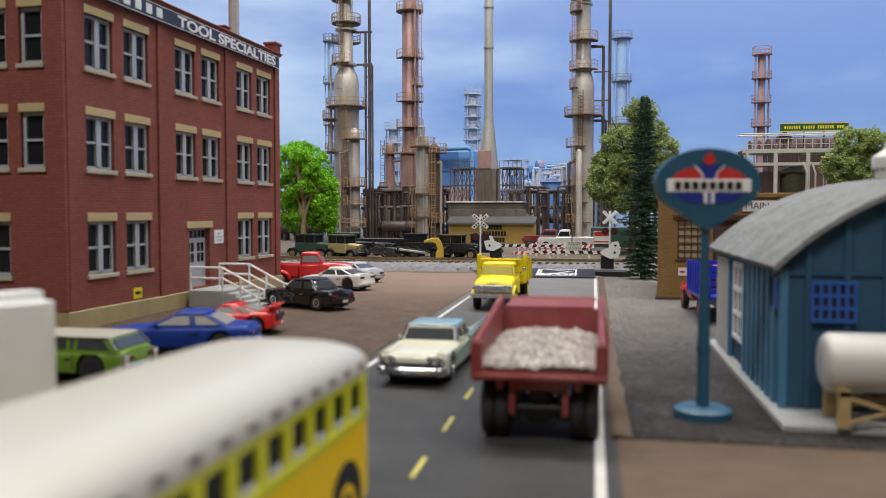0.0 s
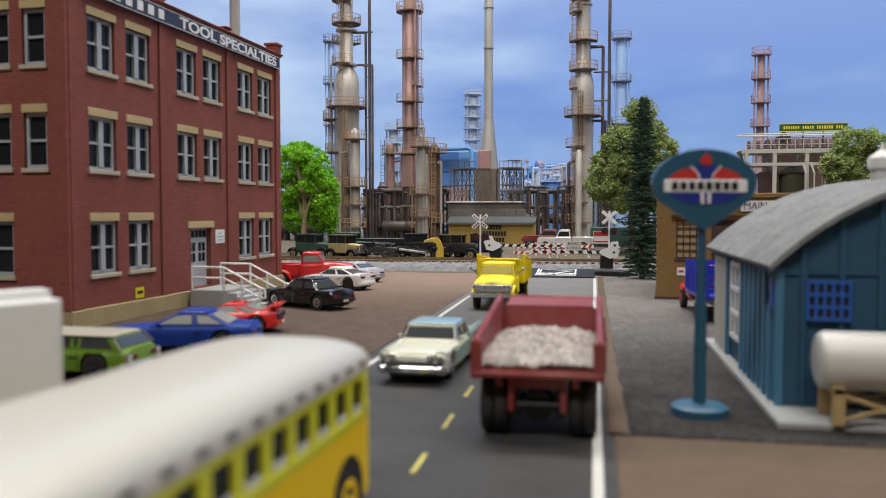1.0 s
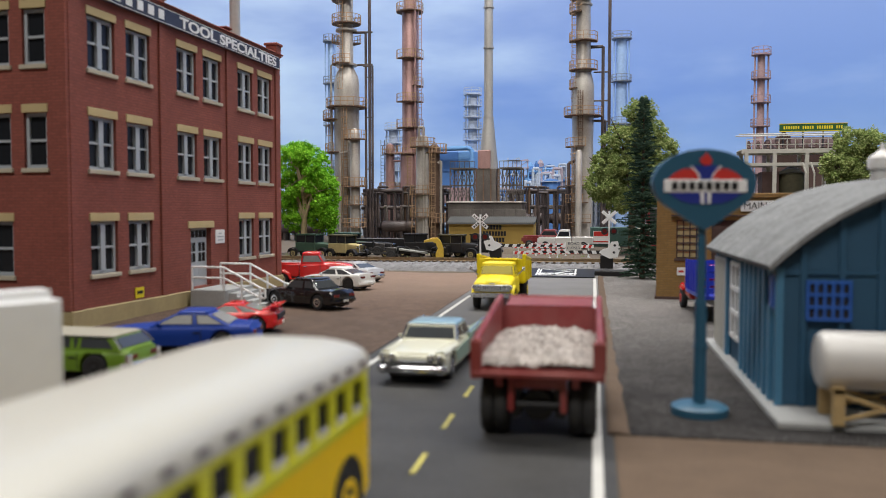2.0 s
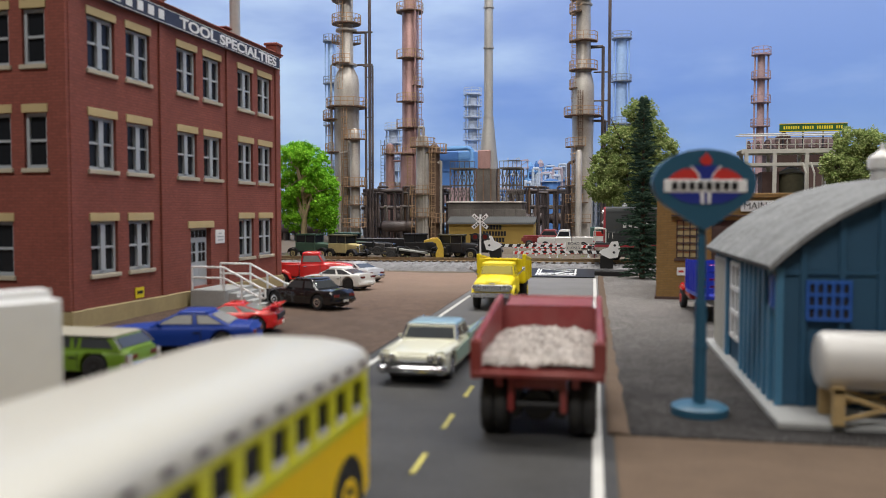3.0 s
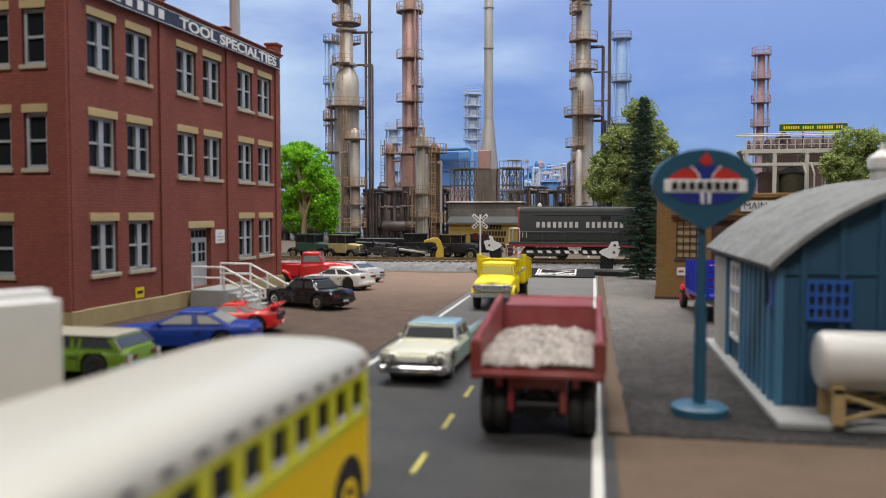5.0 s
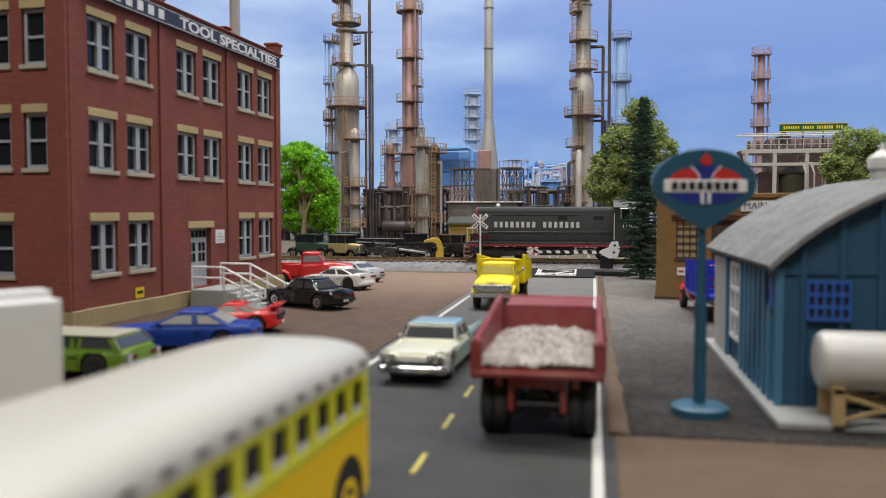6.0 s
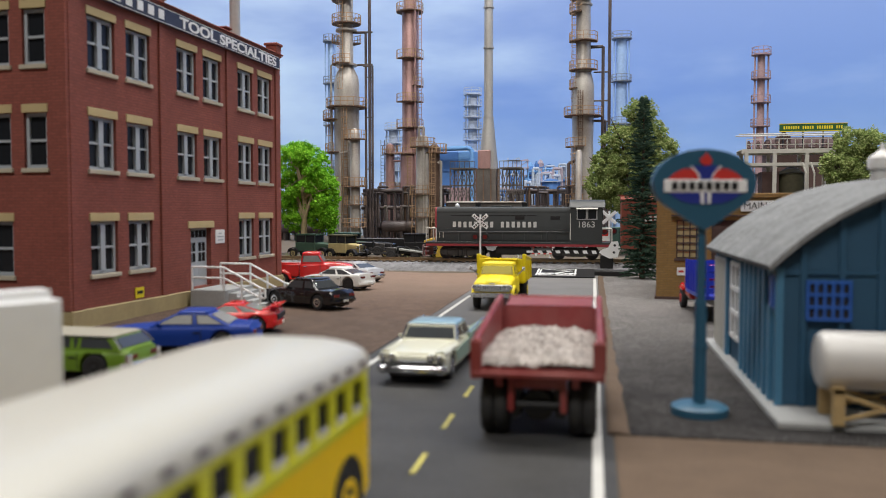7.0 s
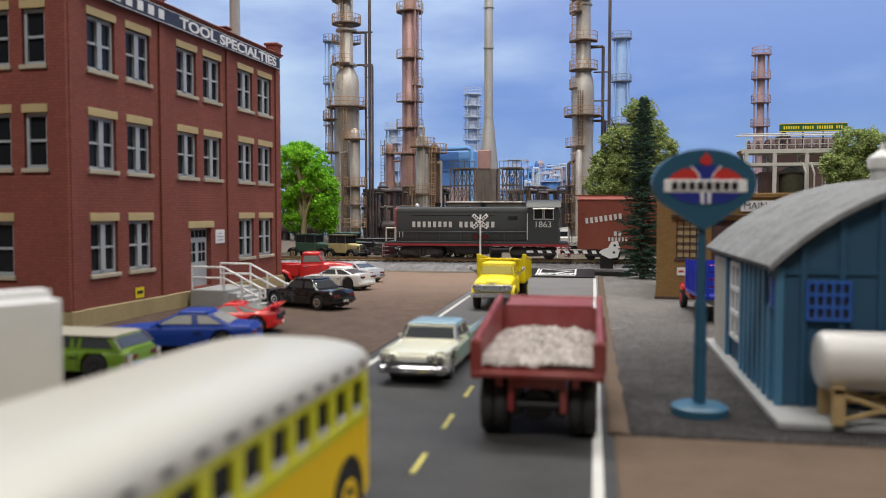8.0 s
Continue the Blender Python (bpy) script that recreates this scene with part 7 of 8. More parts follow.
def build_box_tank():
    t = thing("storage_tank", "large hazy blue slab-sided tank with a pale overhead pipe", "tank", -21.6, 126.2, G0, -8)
    # Shaded and lit side painted as two blues of one tank.
    part("shell", B(-3.4, 0.9, 0, 4.5, 0, 13.2, 0.1), "far_blue", t, "tank wall in the deeper blue of its shaded side")
    part("panel", B(0.9, 3.4, -0.1, 4.4, 0, 13.2, 0.1), "far_panel", t, "tank wall in the lighter blue of its lit side")
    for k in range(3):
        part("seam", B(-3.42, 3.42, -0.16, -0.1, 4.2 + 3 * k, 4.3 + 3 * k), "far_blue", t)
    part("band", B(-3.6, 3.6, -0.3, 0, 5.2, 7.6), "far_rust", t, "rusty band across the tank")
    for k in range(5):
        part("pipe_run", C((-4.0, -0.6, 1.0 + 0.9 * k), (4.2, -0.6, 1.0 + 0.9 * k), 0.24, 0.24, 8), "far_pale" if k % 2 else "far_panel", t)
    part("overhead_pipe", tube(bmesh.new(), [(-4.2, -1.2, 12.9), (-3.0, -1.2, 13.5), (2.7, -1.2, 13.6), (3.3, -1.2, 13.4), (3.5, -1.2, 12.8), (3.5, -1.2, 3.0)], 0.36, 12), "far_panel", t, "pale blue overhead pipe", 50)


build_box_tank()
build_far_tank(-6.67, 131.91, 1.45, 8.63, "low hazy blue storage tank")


def build_far_works(x0, x1, y, zb, zt, seed, mats):
    """A tangle of small far-off process plant."""
    t = thing("far_works", "hazy far-off tangle of refinery pipes and vessels", "refinery", (x0 + x1) / 2, y, G0)
    rng = random.Random(seed)
    w = (x1 - x0) / 2
    for k in range(96):
        x = rng.uniform(-w, w)
        h = zb + (zt - zb) * rng.random() ** 1.8
        mt = rng.choice(mats)
        if k % 4 == 0:
            r = rng.uniform(0.25, 0.6)
            part("vessel", lathe(bmesh.new(), [(r, 0), (r, h * 0.95), (r * 0.3, h)], 10, x, rng.uniform(-1, 1)), mt, t)
        elif k % 4 == 1:
            bm = bmesh.new()
            for a in (-0.9, 0.9):
                cyl(bm, (x + a, -1, 0), (x + a, -1, h), 0.12, 0.12, 4)
            z = 1.2
            while z < h:
                box(bm, x - 1.1, x + 1.1, -1.3, -0.7, z, z + 0.16)
                cyl(bm, (x - 0.9, -1, z), (x + 0.9, -1, min(h, z + 1.2)), 0.07, 0.07, 4)
                z += 1.2
            part("frame", bm, mt, t)
        elif k % 4 == 2:
            z = rng.uniform(zb * 0.7, zb * 1.12)
            part("pipe_run", C((x - 2.4, -1.5, z), (x + 2.4, -1.5, z), 0.22, 0.22, 8), mt, t)
        else:
            e = rng.uniform(0.8, 2.2)
            part("pipe_bend", tube(bmesh.new(), [(x, -1.7, 0), (x, -1.7, h * 0.92), (x + e, -1.7, h * 0.92), (x + e, -1.7, h * 0.6)], rng.uniform(0.14, 0.28), 8), mt, t)
    # Pale sheet added so that the gaps before it read bright.
    part("pale_backing", B(-w, w, 0.8, 1.6, 0, zb * 0.8), "far_white", t, "pale sheet standing for the printed backdrop's bright foot")
    for k in range(int(w * 1.6)):
        x = rng.uniform(-w, w - 0.8)
        z = rng.uniform(0.5, zb * 0.7)
        part("wall_panel", B(x, x + rng.uniform(0.5, 1.6), 0.7, 0.8, z - 0.4, z), rng.choice(mats), t)


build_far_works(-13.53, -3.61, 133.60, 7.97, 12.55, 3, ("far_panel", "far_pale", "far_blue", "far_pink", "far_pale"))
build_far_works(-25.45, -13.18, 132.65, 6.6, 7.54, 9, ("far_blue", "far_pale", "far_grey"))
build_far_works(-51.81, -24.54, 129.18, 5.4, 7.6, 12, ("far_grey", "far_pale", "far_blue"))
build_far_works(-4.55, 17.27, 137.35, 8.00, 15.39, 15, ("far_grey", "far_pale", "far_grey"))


# ---- works behind the depot ----
def build_white_frame():
    t = thing("process_frame", "pale beige steel process frame with railings", "frame", 17.27, 80.41, G0)
    x0, x1 = -3.56, 4.09
    zt, zm = 9.45, 8.30
    for k, x in enumerate((x0, x0 + (x1 - x0) * 0.32, x0 + (x1 - x0) * 0.68, x1)):
        for y in (-1.4, 1.4):
            part("post", B(x - 0.16, x + 0.16, y - 0.16, y + 0.16, 0, zt), "beige", t)
    for z in (zt, zm):
        for y in (-1.4, 1.4):
            part("beam", B(x0 - 0.4, x1 + 0.4, y - 0.14, y + 0.14, z - 0.28, z), "beige", t)
    part("deck", B(x0 - 0.4, x1 + 0.4, -1.5, 1.5, zt, zt + 0.1), "beige", t)
    bm = bmesh.new()
    for z in (0.5, 1.0):
        tube(bm, [(x0, -1.5, zt + z), (x1, -1.5, zt + z)], 0.05, 4)
    for k in range(12):
        x = x0 + (x1 - x0) * k / 11
        cyl(bm, (x, -1.5, zt), (x, -1.5, zt + 1.05), 0.05, 0.05, 4)
    part("guard_rail", bm, "beige", t)
    for k in range(9):
        x = x0 + (x1 - x0) * (k + 0.5) / 9
        part("insulator", lathe(bmesh.new(), [(0.12, zt + 0.1), (0.2, zt + 0.3), (0.1, zt + 0.5), (0.2, zt + 0.7), (0.08, zt + 0.95)], 10, x, 0), "brown_roof", t, "brown insulator")
    for y in (0.9, -0.9):
        part("wire_bus", C((x0 - 0.6, y, zt + 1.5), (x1 + 0.4, y, zt + 1.5), 0.06, 0.06, 6), "beige", t)
    for k in range(4):
        x = x1 - 0.8 - k * 0.7
        part("bent_pipe", tube(bmesh.new(), [(x, -1.7, zm), (x + 0.3, -1.9, zm - 1), (x + 0.35, -1.9, 0)], 0.08, 6), "beige", t)
    part("transformer", B(-2.10, -0.63, -1.0, 1.0, 0, 7.52, 0.05), "brown_roof", t, "dark brown transformer box")
    part("drum", lathe(bmesh.new(), [(1.36, 0), (1.36, 7.36), (0.3, 7.99)], 24, 0.79, 0.8), "olive", t, "olive drab drum", 40)


def build_packing_house():
    t = thing("packing_house", "brown-roofed packing house with a green and yellow roof sign", "building", 23.71, 97.85, G0)
    w = 3.49
    zt = 11.01
    part("wall", B(-w, w, 0, 8, 0, zt), "brown_roof", t)
    part("roof", prism(bmesh.new(), [(-0.5, zt), (4, zt + 1.5), (8.5, zt)], "x", -w - 0.3, w + 0.3), "brown_roof", t, "dark brown roof")
    part("roof_house", prism(bmesh.new(), [(-w * 0.95, zt), (-w * 0.95, zt + 1.3), (-w * 0.75, zt + 1.9), (-w * 0.55, zt + 1.3), (-w * 0.55, zt)], "y", 0.5, 2.0), "brown_roof", t)
    z0, z1 = 12.85, 13.61
    x0, x1 = -3.30, 3.81
    sg = part("roof_sign", B(x0, x1, -0.3, -0.15, z0, z1, 0.01), "sign_green", t, "long dark green roof sign with yellow lettering")
    bars("IIIIIII IIIII IIIIIII III", 0.34, 0.15, 0.10, "sign_yellow", sg, pose((x0 + x1) / 2, -0.3, (z0 + z1) / 2, 90, 0, 0))
    bm = bmesh.new()
    for a, b, c, d in ((x0, x1, z0 - 0.08, z0), (x0, x1, z1, z1 + 0.08)):
        box(bm, a, b, -0.33, -0.12, c, d)
    part("sign_edge", bm, "sign_yellow", sg)
    for k in range(4):
        x = x0 + 0.4 + (x1 - x0 - 0.8) * k / 3
        part("sign_post", C((x, -0.2, zt - 0.5), (x, -0.2, z0), 0.08, 0.08, 6), "black", t)


def build_depot():
    d = thing("depot_building", "tan brick depot with dark windows and white name board", "building", 3.12, 42.3, 0.03, -5)
    W, D, H = 13.0, 9.0, 5.05
    op = [(0.95, 2.25, 2.05, 3.95), (2.62, 4.6, 0.1, 3.95)]
    bm = bmesh.new()
    xs = [0, 0.95, 2.25, 2.62, 4.6, W]
    box(bm, 0, 0.95, 0, 0.3, 0.1, H)
    part("wall", bm, "tan_brick", d)
    part("wall", B(0.95, 2.25, 0, 0.3, 0.1, 2.05), "tan_brick", d)
    part("wall", B(0.95, 4.6, 0, 0.3, 3.95, H), "tan_brick", d)
    part("wall", B(2.25, 2.62, 0, 0.3, 0.1, 3.95), "tan_brick", d)
    part("wall", B(4.6, W, 0, 0.3, 0.1, H), "tan_brick", d)
    part("wall", B(0, 0.3, 0.3, D, 0.1, H), "tan_brick", d)
    part("wall", B(W - 0.3, W, 0.3, D, 0.1, H), "tan_brick", d)
    part("wall", B(0.3, W - 0.3, D - 0.3, D, 0.1, H), "tan_brick", d)
    part("plinth", B(-0.08, W + 0.08, -0.08, D + 0.08, -0.02, 0.12), "brown_roof", d, "dark plinth")
    part("roof", B(-0.05, W + 0.05, -0.05, D + 0.05, H, H + 0.15), "roof_grey", d)
    part("coping", B(-0.12, W + 0.12, -0.12, 0.34, H + 0.0, H + 0.22, 0.02), "tan_brick", d)
    part("awning", B(0.7, W - 0.4, -0.32, -0.02, 4.14, 4.22, 0.01), "brown_roof", d, "dark brown eave strip")
    w = part("window", B(0.95, 2.25, 0.16, 0.2, 2.05, 3.95), "stone", d, "tall window with dark glazing bars and drawn blind")
    bm = bmesh.new()
    for k in range(5):
        x = 0.95 + k * 1.24 / 4
        box(bm, x, x + 0.06, 0.06, 0.16, 2.05, 3.95)
    for k in range(6):
        z = 2.05 + k * 1.84 / 5
        box(bm, 0.95, 2.25, 0.05, 0.16, z, z + 0.06)
    part("glazing_bars", bm, "brown_roof", w, "dark glazing bars")
    part("sill", B(0.85, 2.35, -0.10, 0.1, 1.93, 2.05, 0.02), "brown_roof", w)
    part("door", B(2.62, 4.6, 0.18, 0.26, 0.1, 3.95), "brown_roof", d, "dark brown freight door")
    for k in range(4):
        part("door_plank", B(2.66 + k * 0.49, 3.1 + k * 0.49, 0.14, 0.18, 0.15, 3.9), "brown_roof", d)
    nb = part("name_board", B(3.95, 6.2, -0.10, -0.02, 4.38, 4.90, 0.01), "white", d, "white name board with black lettering")
    words("MAIN", 0.46, "black", nb, pose(4.62, -0.105, 4.64, 90, 0, 0), 0.006, wide=0.95)
    pl = part("wall_plate", B(1.0, 1.4, -0.06, -0.0, 1.2, 1.6, 0.01), "white", d, "small white wall plate")
    part("lettering", B(1.08, 1.32, -0.065, -0.06, 1.35, 1.45), "enamel_red", pl)


build_white_frame()
build_packing_house()
build_depot()


# ---- trees ----
def crown(parent, blobs, mt, n, size, seed, label=""):
    """Foliage in tufts: each lobe carries many small tufts, each tuft many small leaves, with gaps between."""
    rng = random.Random(seed)
    verts, faces = [], []
    wts = [b[3] ** 2 for b in blobs]
    base = ((1, 0, 0), (-1, 0, 0), (0, 1, 0), (0, -1, 0), (0, 0, 1), (0, 0, -1))
    tri = ((0, 2, 4), (2, 1, 4), (1, 3, 4), (3, 0, 4), (2, 0, 5), (1, 2, 5), (3, 1, 5), (0, 3, 5))
    per = 34
    for k in range(n // per):
        bx, by, bz, br = rng.choices(blobs, wts)[0]
        v = Vector((rng.gauss(0, 1), rng.gauss(0, 1), rng.gauss(0, 1))).normalized() * br * (1.0 - 0.45 * rng.random() ** 1.6)
        tuft = Vector((bx, by, bz)) + Vector((v.x, v.y, v.z * 0.9))
        tr = rng.uniform(0.16, 0.42)
        for j in range(int(per * rng.uniform(0.6, 1.4))):
            d = Vector((rng.gauss(0, 1), rng.gauss(0, 1), rng.gauss(0, 0.8)))
            c = tuft + d.normalized() * tr * (0.45 + 0.75 * rng.random())
            s = size * rng.uniform(0.45, 1.2)
            i0 = len(verts)
            for p in base:
                verts.append([(c[a] + p[a] * s * rng.uniform(0.35, 1.3) + rng.uniform(-0.35, 0.35) * s) * K for a in range(3)])
            faces += [[i0 + a for a in f] for f in tri]
    me = bpy.data.meshes.new("crown")
    me.from_pydata(verts, [], faces)
    me.materials.append(M[mt])
    ob = new("crown", me)
    ob.parent = parent
    return tagged(ob, label)


def limbs(parent, h, r, tips, mt, seed):
    rng = random.Random(seed)
    bm = bmesh.new()
    pts = [Vector((0, 0, 0)), Vector((0.1 * r, 0, h * 0.25)), Vector((0.5 * r, 0.2 * r, h * 0.5)), Vector((0.2 * r, 0, h * 0.78))]
    cyl(bm, (0, 0, -0.1), pts[0] + Vector((0, 0, 0.25)), r * 1.7, r * 1.1, 9)
    for i in range(3):
        cyl(bm, pts[i], pts[i + 1], r * (1.1 - 0.27 * i), r * (0.83 - 0.25 * i), 9)
    for x, y, z in tips:
        t0 = pts[1].lerp(pts[3], rng.uniform(0.0, 0.6))
        e = Vector((x, y, z))
        mid = t0.lerp(e, 0.5) + Vector((0, 0, 0.12 * h))
        cyl(bm, t0, mid, r * 0.5, r * 0.34, 7)
        cyl(bm, mid, e, r * 0.34, r * 0.12, 7)
        for k in range(3):
            q = mid.lerp(e, rng.random())
            cyl(bm, q, q + Vector((rng.uniform(-1, 1), rng.uniform(-1, 1), rng.uniform(0.2, 1.2))) * h * 0.1, r * 0.2, r * 0.06, 5)
    part("trunk", bm, mt, parent, "", 60)


def build_trees():
    t = thing("tree", "bright green leafy tree with a pale branching trunk", "tree", -25.70, 70.49, G0)
    H = 10.32
    limbs(t, H, 0.32, [(-1.6, -0.6, H * 0.6), (1.8, -0.6, H * 0.55), (-0.9, -0.9, H * 0.80), (1.0, -0.9, H * 0.74), (0.1, -1.0, H * 0.66), (0.2, 1.0, H * 0.7), (2.0, -0.5, H * 0.38), (-1.8, 0.3, H * 0.42)], "bark", 4)
    crown(t, [(-1.1, 0.5, H * 0.84, 1.5), (0.5, 0.6, H * 0.80, 1.6), (-1.7, 0.7, H * 0.58, 1.4), (1.5, 0.6, H * 0.62, 1.5), (0.1, 1.4, H * 0.6, 1.6), (1.7, 0.5, H * 0.38, 1.25), (-1.5, 0.6, H * 0.38, 1.2), (0.9, 0.9, H * 0.30, 1.0), (-0.4, 0.5, H * 0.9, 1.0), (2.1, 0.6, H * 0.50, 1.1), (-1.2, 0.9, H * 0.28, 0.9), (1.9, 0.8, H * 0.26, 0.9), (-0.2, 1.3, H * 0.45, 1.4), (-1.5, -0.6, H * 0.70, 0.8), (1.2, -0.7, H * 0.72, 0.8), (-1.6, -0.5, H * 0.48, 0.8), (1.7, -0.6, H * 0.46, 0.7), (0.0, -0.7, H * 0.86, 0.8), (-0.9, -0.6, H * 0.33, 0.6), (0.3, -1.2, H * 0.62, 0.5), (0.9, -0.9, H * 0.58, 0.5), (-0.6, -1.0, H * 0.55, 0.45), (2.2, 0.2, H * 0.34, 0.9)], "leaf_bright", 36000, 0.095, 1, "bright green foam foliage")
    t = thing("tree", "olive green leafy tree behind the railway track", "tree", 3.32, 73.78, G0)
    H = 13.92
    limbs(t, H, 0.35, [(-2.5, 0, H * 0.5), (2.2, 0.4, H * 0.6), (-1.2, -0.8, H * 0.75), (1.2, -0.6, H * 0.8)], "bark_dark", 5)
    crown(t, [(0.6, 0, H * 0.90, 1.3), (1.3, 0.2, H * 0.76, 1.6), (-1.0, 0, H * 0.72, 1.6), (-1.9, 0.2, H * 0.56, 1.8), (2.2, 0, H * 0.64, 1.6), (0.3, 0.2, H * 0.55, 2.0), (-2.4, 0, H * 0.44, 1.6), (1.8, 0.4, H * 0.44, 1.9), (-1.0, 0.3, H * 0.36, 1.5), (2.6, 0.2, H * 0.36, 1.4)], "leaf_olive", 46000, 0.098, 2, "olive green foam foliage")
    t = thing("tree", "olive green bushy tree beside the packing house", "tree", 22.86, 77.37, G0)
    H = 11.79
    limbs(t, H, 0.35, [(-1.8, 0, H * 0.6), (1.8, 0.4, H * 0.6)], "bark_dark", 6)
    crown(t, [(-0.6, 0, H * 0.84, 1.5), (0.9, 0.2, H * 0.82, 1.5), (-1.6, 0, H * 0.66, 1.6), (2.0, 0, H * 0.66, 1.7), (0.3, 0.3, H * 0.62, 2.0), (-1.2, 0, H * 0.46, 1.7), (1.6, 0, H * 0.46, 1.7)], "leaf_olive", 34000, 0.098, 3, "olive green foam foliage")
    # conifer: whorls of drooping needle sprays
    t = thing("conifer_tree", "dark green conical conifer with drooping needle sprays", "tree", 3.16, 54.95, 0.0)
    H = 11.41 + 0.55
    part("trunk", C((0, 0, -0.05), (0, 0, H * 0.97), 0.2, 0.03, 8), "bark_dark", t)
    rng = random.Random(11)
    verts, faces = [], []
    # branches in loose whorls, each a flat spray of needles
    for i in range(460):
        f = (i / 460) ** 1.12
        z = H * (0.015 + 0.965 * f)
        rad = (1.85 * (1 - f) ** 0.55 * (0.88 + 0.45 * noise.noise((f * 9, 0, 7))) + 0.10) * rng.uniform(0.6, 1.12)
        a = i * 2.4 + rng.uniform(-0.5, 0.5)
        up = rng.uniform(-0.22, 0.12) + 0.35 * f
        dx, dy = math.cos(a), math.sin(a)
        tip = Vector((dx * rad, dy * rad, rad * up))
        side = Vector((-dy, dx, 0))
        for j in range(int(14 + 40 * rad)):
            u = rng.uniform(0.12, 1.0)
            p = tip * u + Vector((0, 0, z + 0.06 * math.sin(u * 3)))
            l = rng.uniform(0.14, 0.30) * (1.15 - 0.5 * u)
            q = p + side * rng.choice((-1, 1)) * l * 0.8 + tip.normalized() * l * rng.uniform(0.4, 0.9) + Vector((0, 0, rng.uniform(-0.11, 0.08)))
            w = side.cross(q - p).normalized() * rng.uniform(0.012, 0.026)
            up2 = Vector((0, 0, 0.02))
            i0 = len(verts)
            verts += [tuple(v * K) for v in (p - w, p + w, q, (p + q) / 2 + up2, (p + q) / 2 - up2)]
            faces += [[i0, i0 + 1, i0 + 3], [i0 + 1, i0 + 2, i0 + 3], [i0 + 2, i0, i0 + 3], [i0 + 1, i0, i0 + 4], [i0 + 2, i0 + 1, i0 + 4], [i0, i0 + 2, i0 + 4]]
    me = bpy.data.meshes.new("crown")
    me.from_pydata(verts, [], faces)
    me.materials.append(M["leaf_dark"])
    ob = new("crown", me)
    ob.parent = t


build_trees()


# ---- junk yard and far road behind the track ----
def old_car(name, label, x, y, rz, body, cab, top=True, hoodc=None, flat=False, L=3.8):
    """A pre-war car or truck: frame, hood, cab, mudguards, wire wheels."""
    c = thing(name, label, "car", x, y, G0, rz, "junk yard vehicles")
    part("frame", B(-0.45, 0.45, -L / 2, L / 2, 0.42, 0.56, 0.02), "black", c)
    part("hood", loft(bmesh.new(), [body_ring(yy, w, 0.55, z, 0.2) for yy, w, z in ((-L / 2, 0.36, 1.15), (-L / 2 + 0.3, 0.42, 1.22), (-L / 2 + 1.2, 0.55, 1.28))]), hoodc or body, c, "", 40)
    part("radiator", B(-0.34, 0.34, -L / 2 - 0.06, -L / 2 + 0.02, 0.55, 1.2, 0.05), "chrome", c)
    y0 = -L / 2 + 1.2
    y1 = y0 + (1.3 if flat else 2.0)
    part("cab_body", B(-0.68, 0.68, y0, y1, 0.5, 1.28, 0.06), body, c)
    if top:
        for s in (-1, 1):
            for yy in (y0 + 0.05, (y0 + y1) / 2, y1 - 0.05):
                part("pillar", C((s * 0.62, yy, 1.25), (s * 0.60, yy, 1.9), 0.04, 0.04, 5), cab, c)
        part("roof", B(-0.72, 0.72, y0 - 0.12, y1 + 0.1, 1.86, 1.98, 0.05, 2), cab, c)
        part("window_glass", B(-0.58, 0.58, y0 + 0.08, y1 - 0.08, 1.28, 1.86), "pane", c)
    if flat:
        part("flat_bed", B(-0.9, 0.9, y1 + 0.05, L / 2 + 1.2, 0.75, 0.9, 0.02), hoodc or body, c)
        for s in (-1, 1):
            part("bed_side", B(min(s * 0.84, s * 0.9), max(s * 0.84, s * 0.9), y1 + 0.05, L / 2 + 1.2, 0.9, 1.1), hoodc or body, c)
    for s in (-1, 1):
        for yy in (-L / 2 + 0.45, L / 2 - 0.45):
            bm = bmesh.new()
            rings = []
            for k in range(8):
                a = math.pi * k / 7
                rings.append([(s * 0.52, yy - 0.52 * math.cos(a), 0.45 + 0.45 * math.sin(a)), (s * 0.86, yy - 0.52 * math.cos(a), 0.45 + 0.40 * math.sin(a)), (s * 0.86, yy - 0.46 * math.cos(a), 0.42 + 0.35 * math.sin(a)), (s * 0.52, yy - 0.46 * math.cos(a), 0.42 + 0.38 * math.sin(a))])
            part("mudguard", loft(bm, rings), "black", c, "", 50)
            wheel(c, s * 0.72, yy, 0.36, 0.14, s, "tan_paint", 0.6)
        part("headlight", C((s * 0.42, -L / 2 - 0.05, 0.98), (s * 0.42, -L / 2 + 0.12, 0.98), 0.12, 0.08, 10), "chrome", c)
    return c


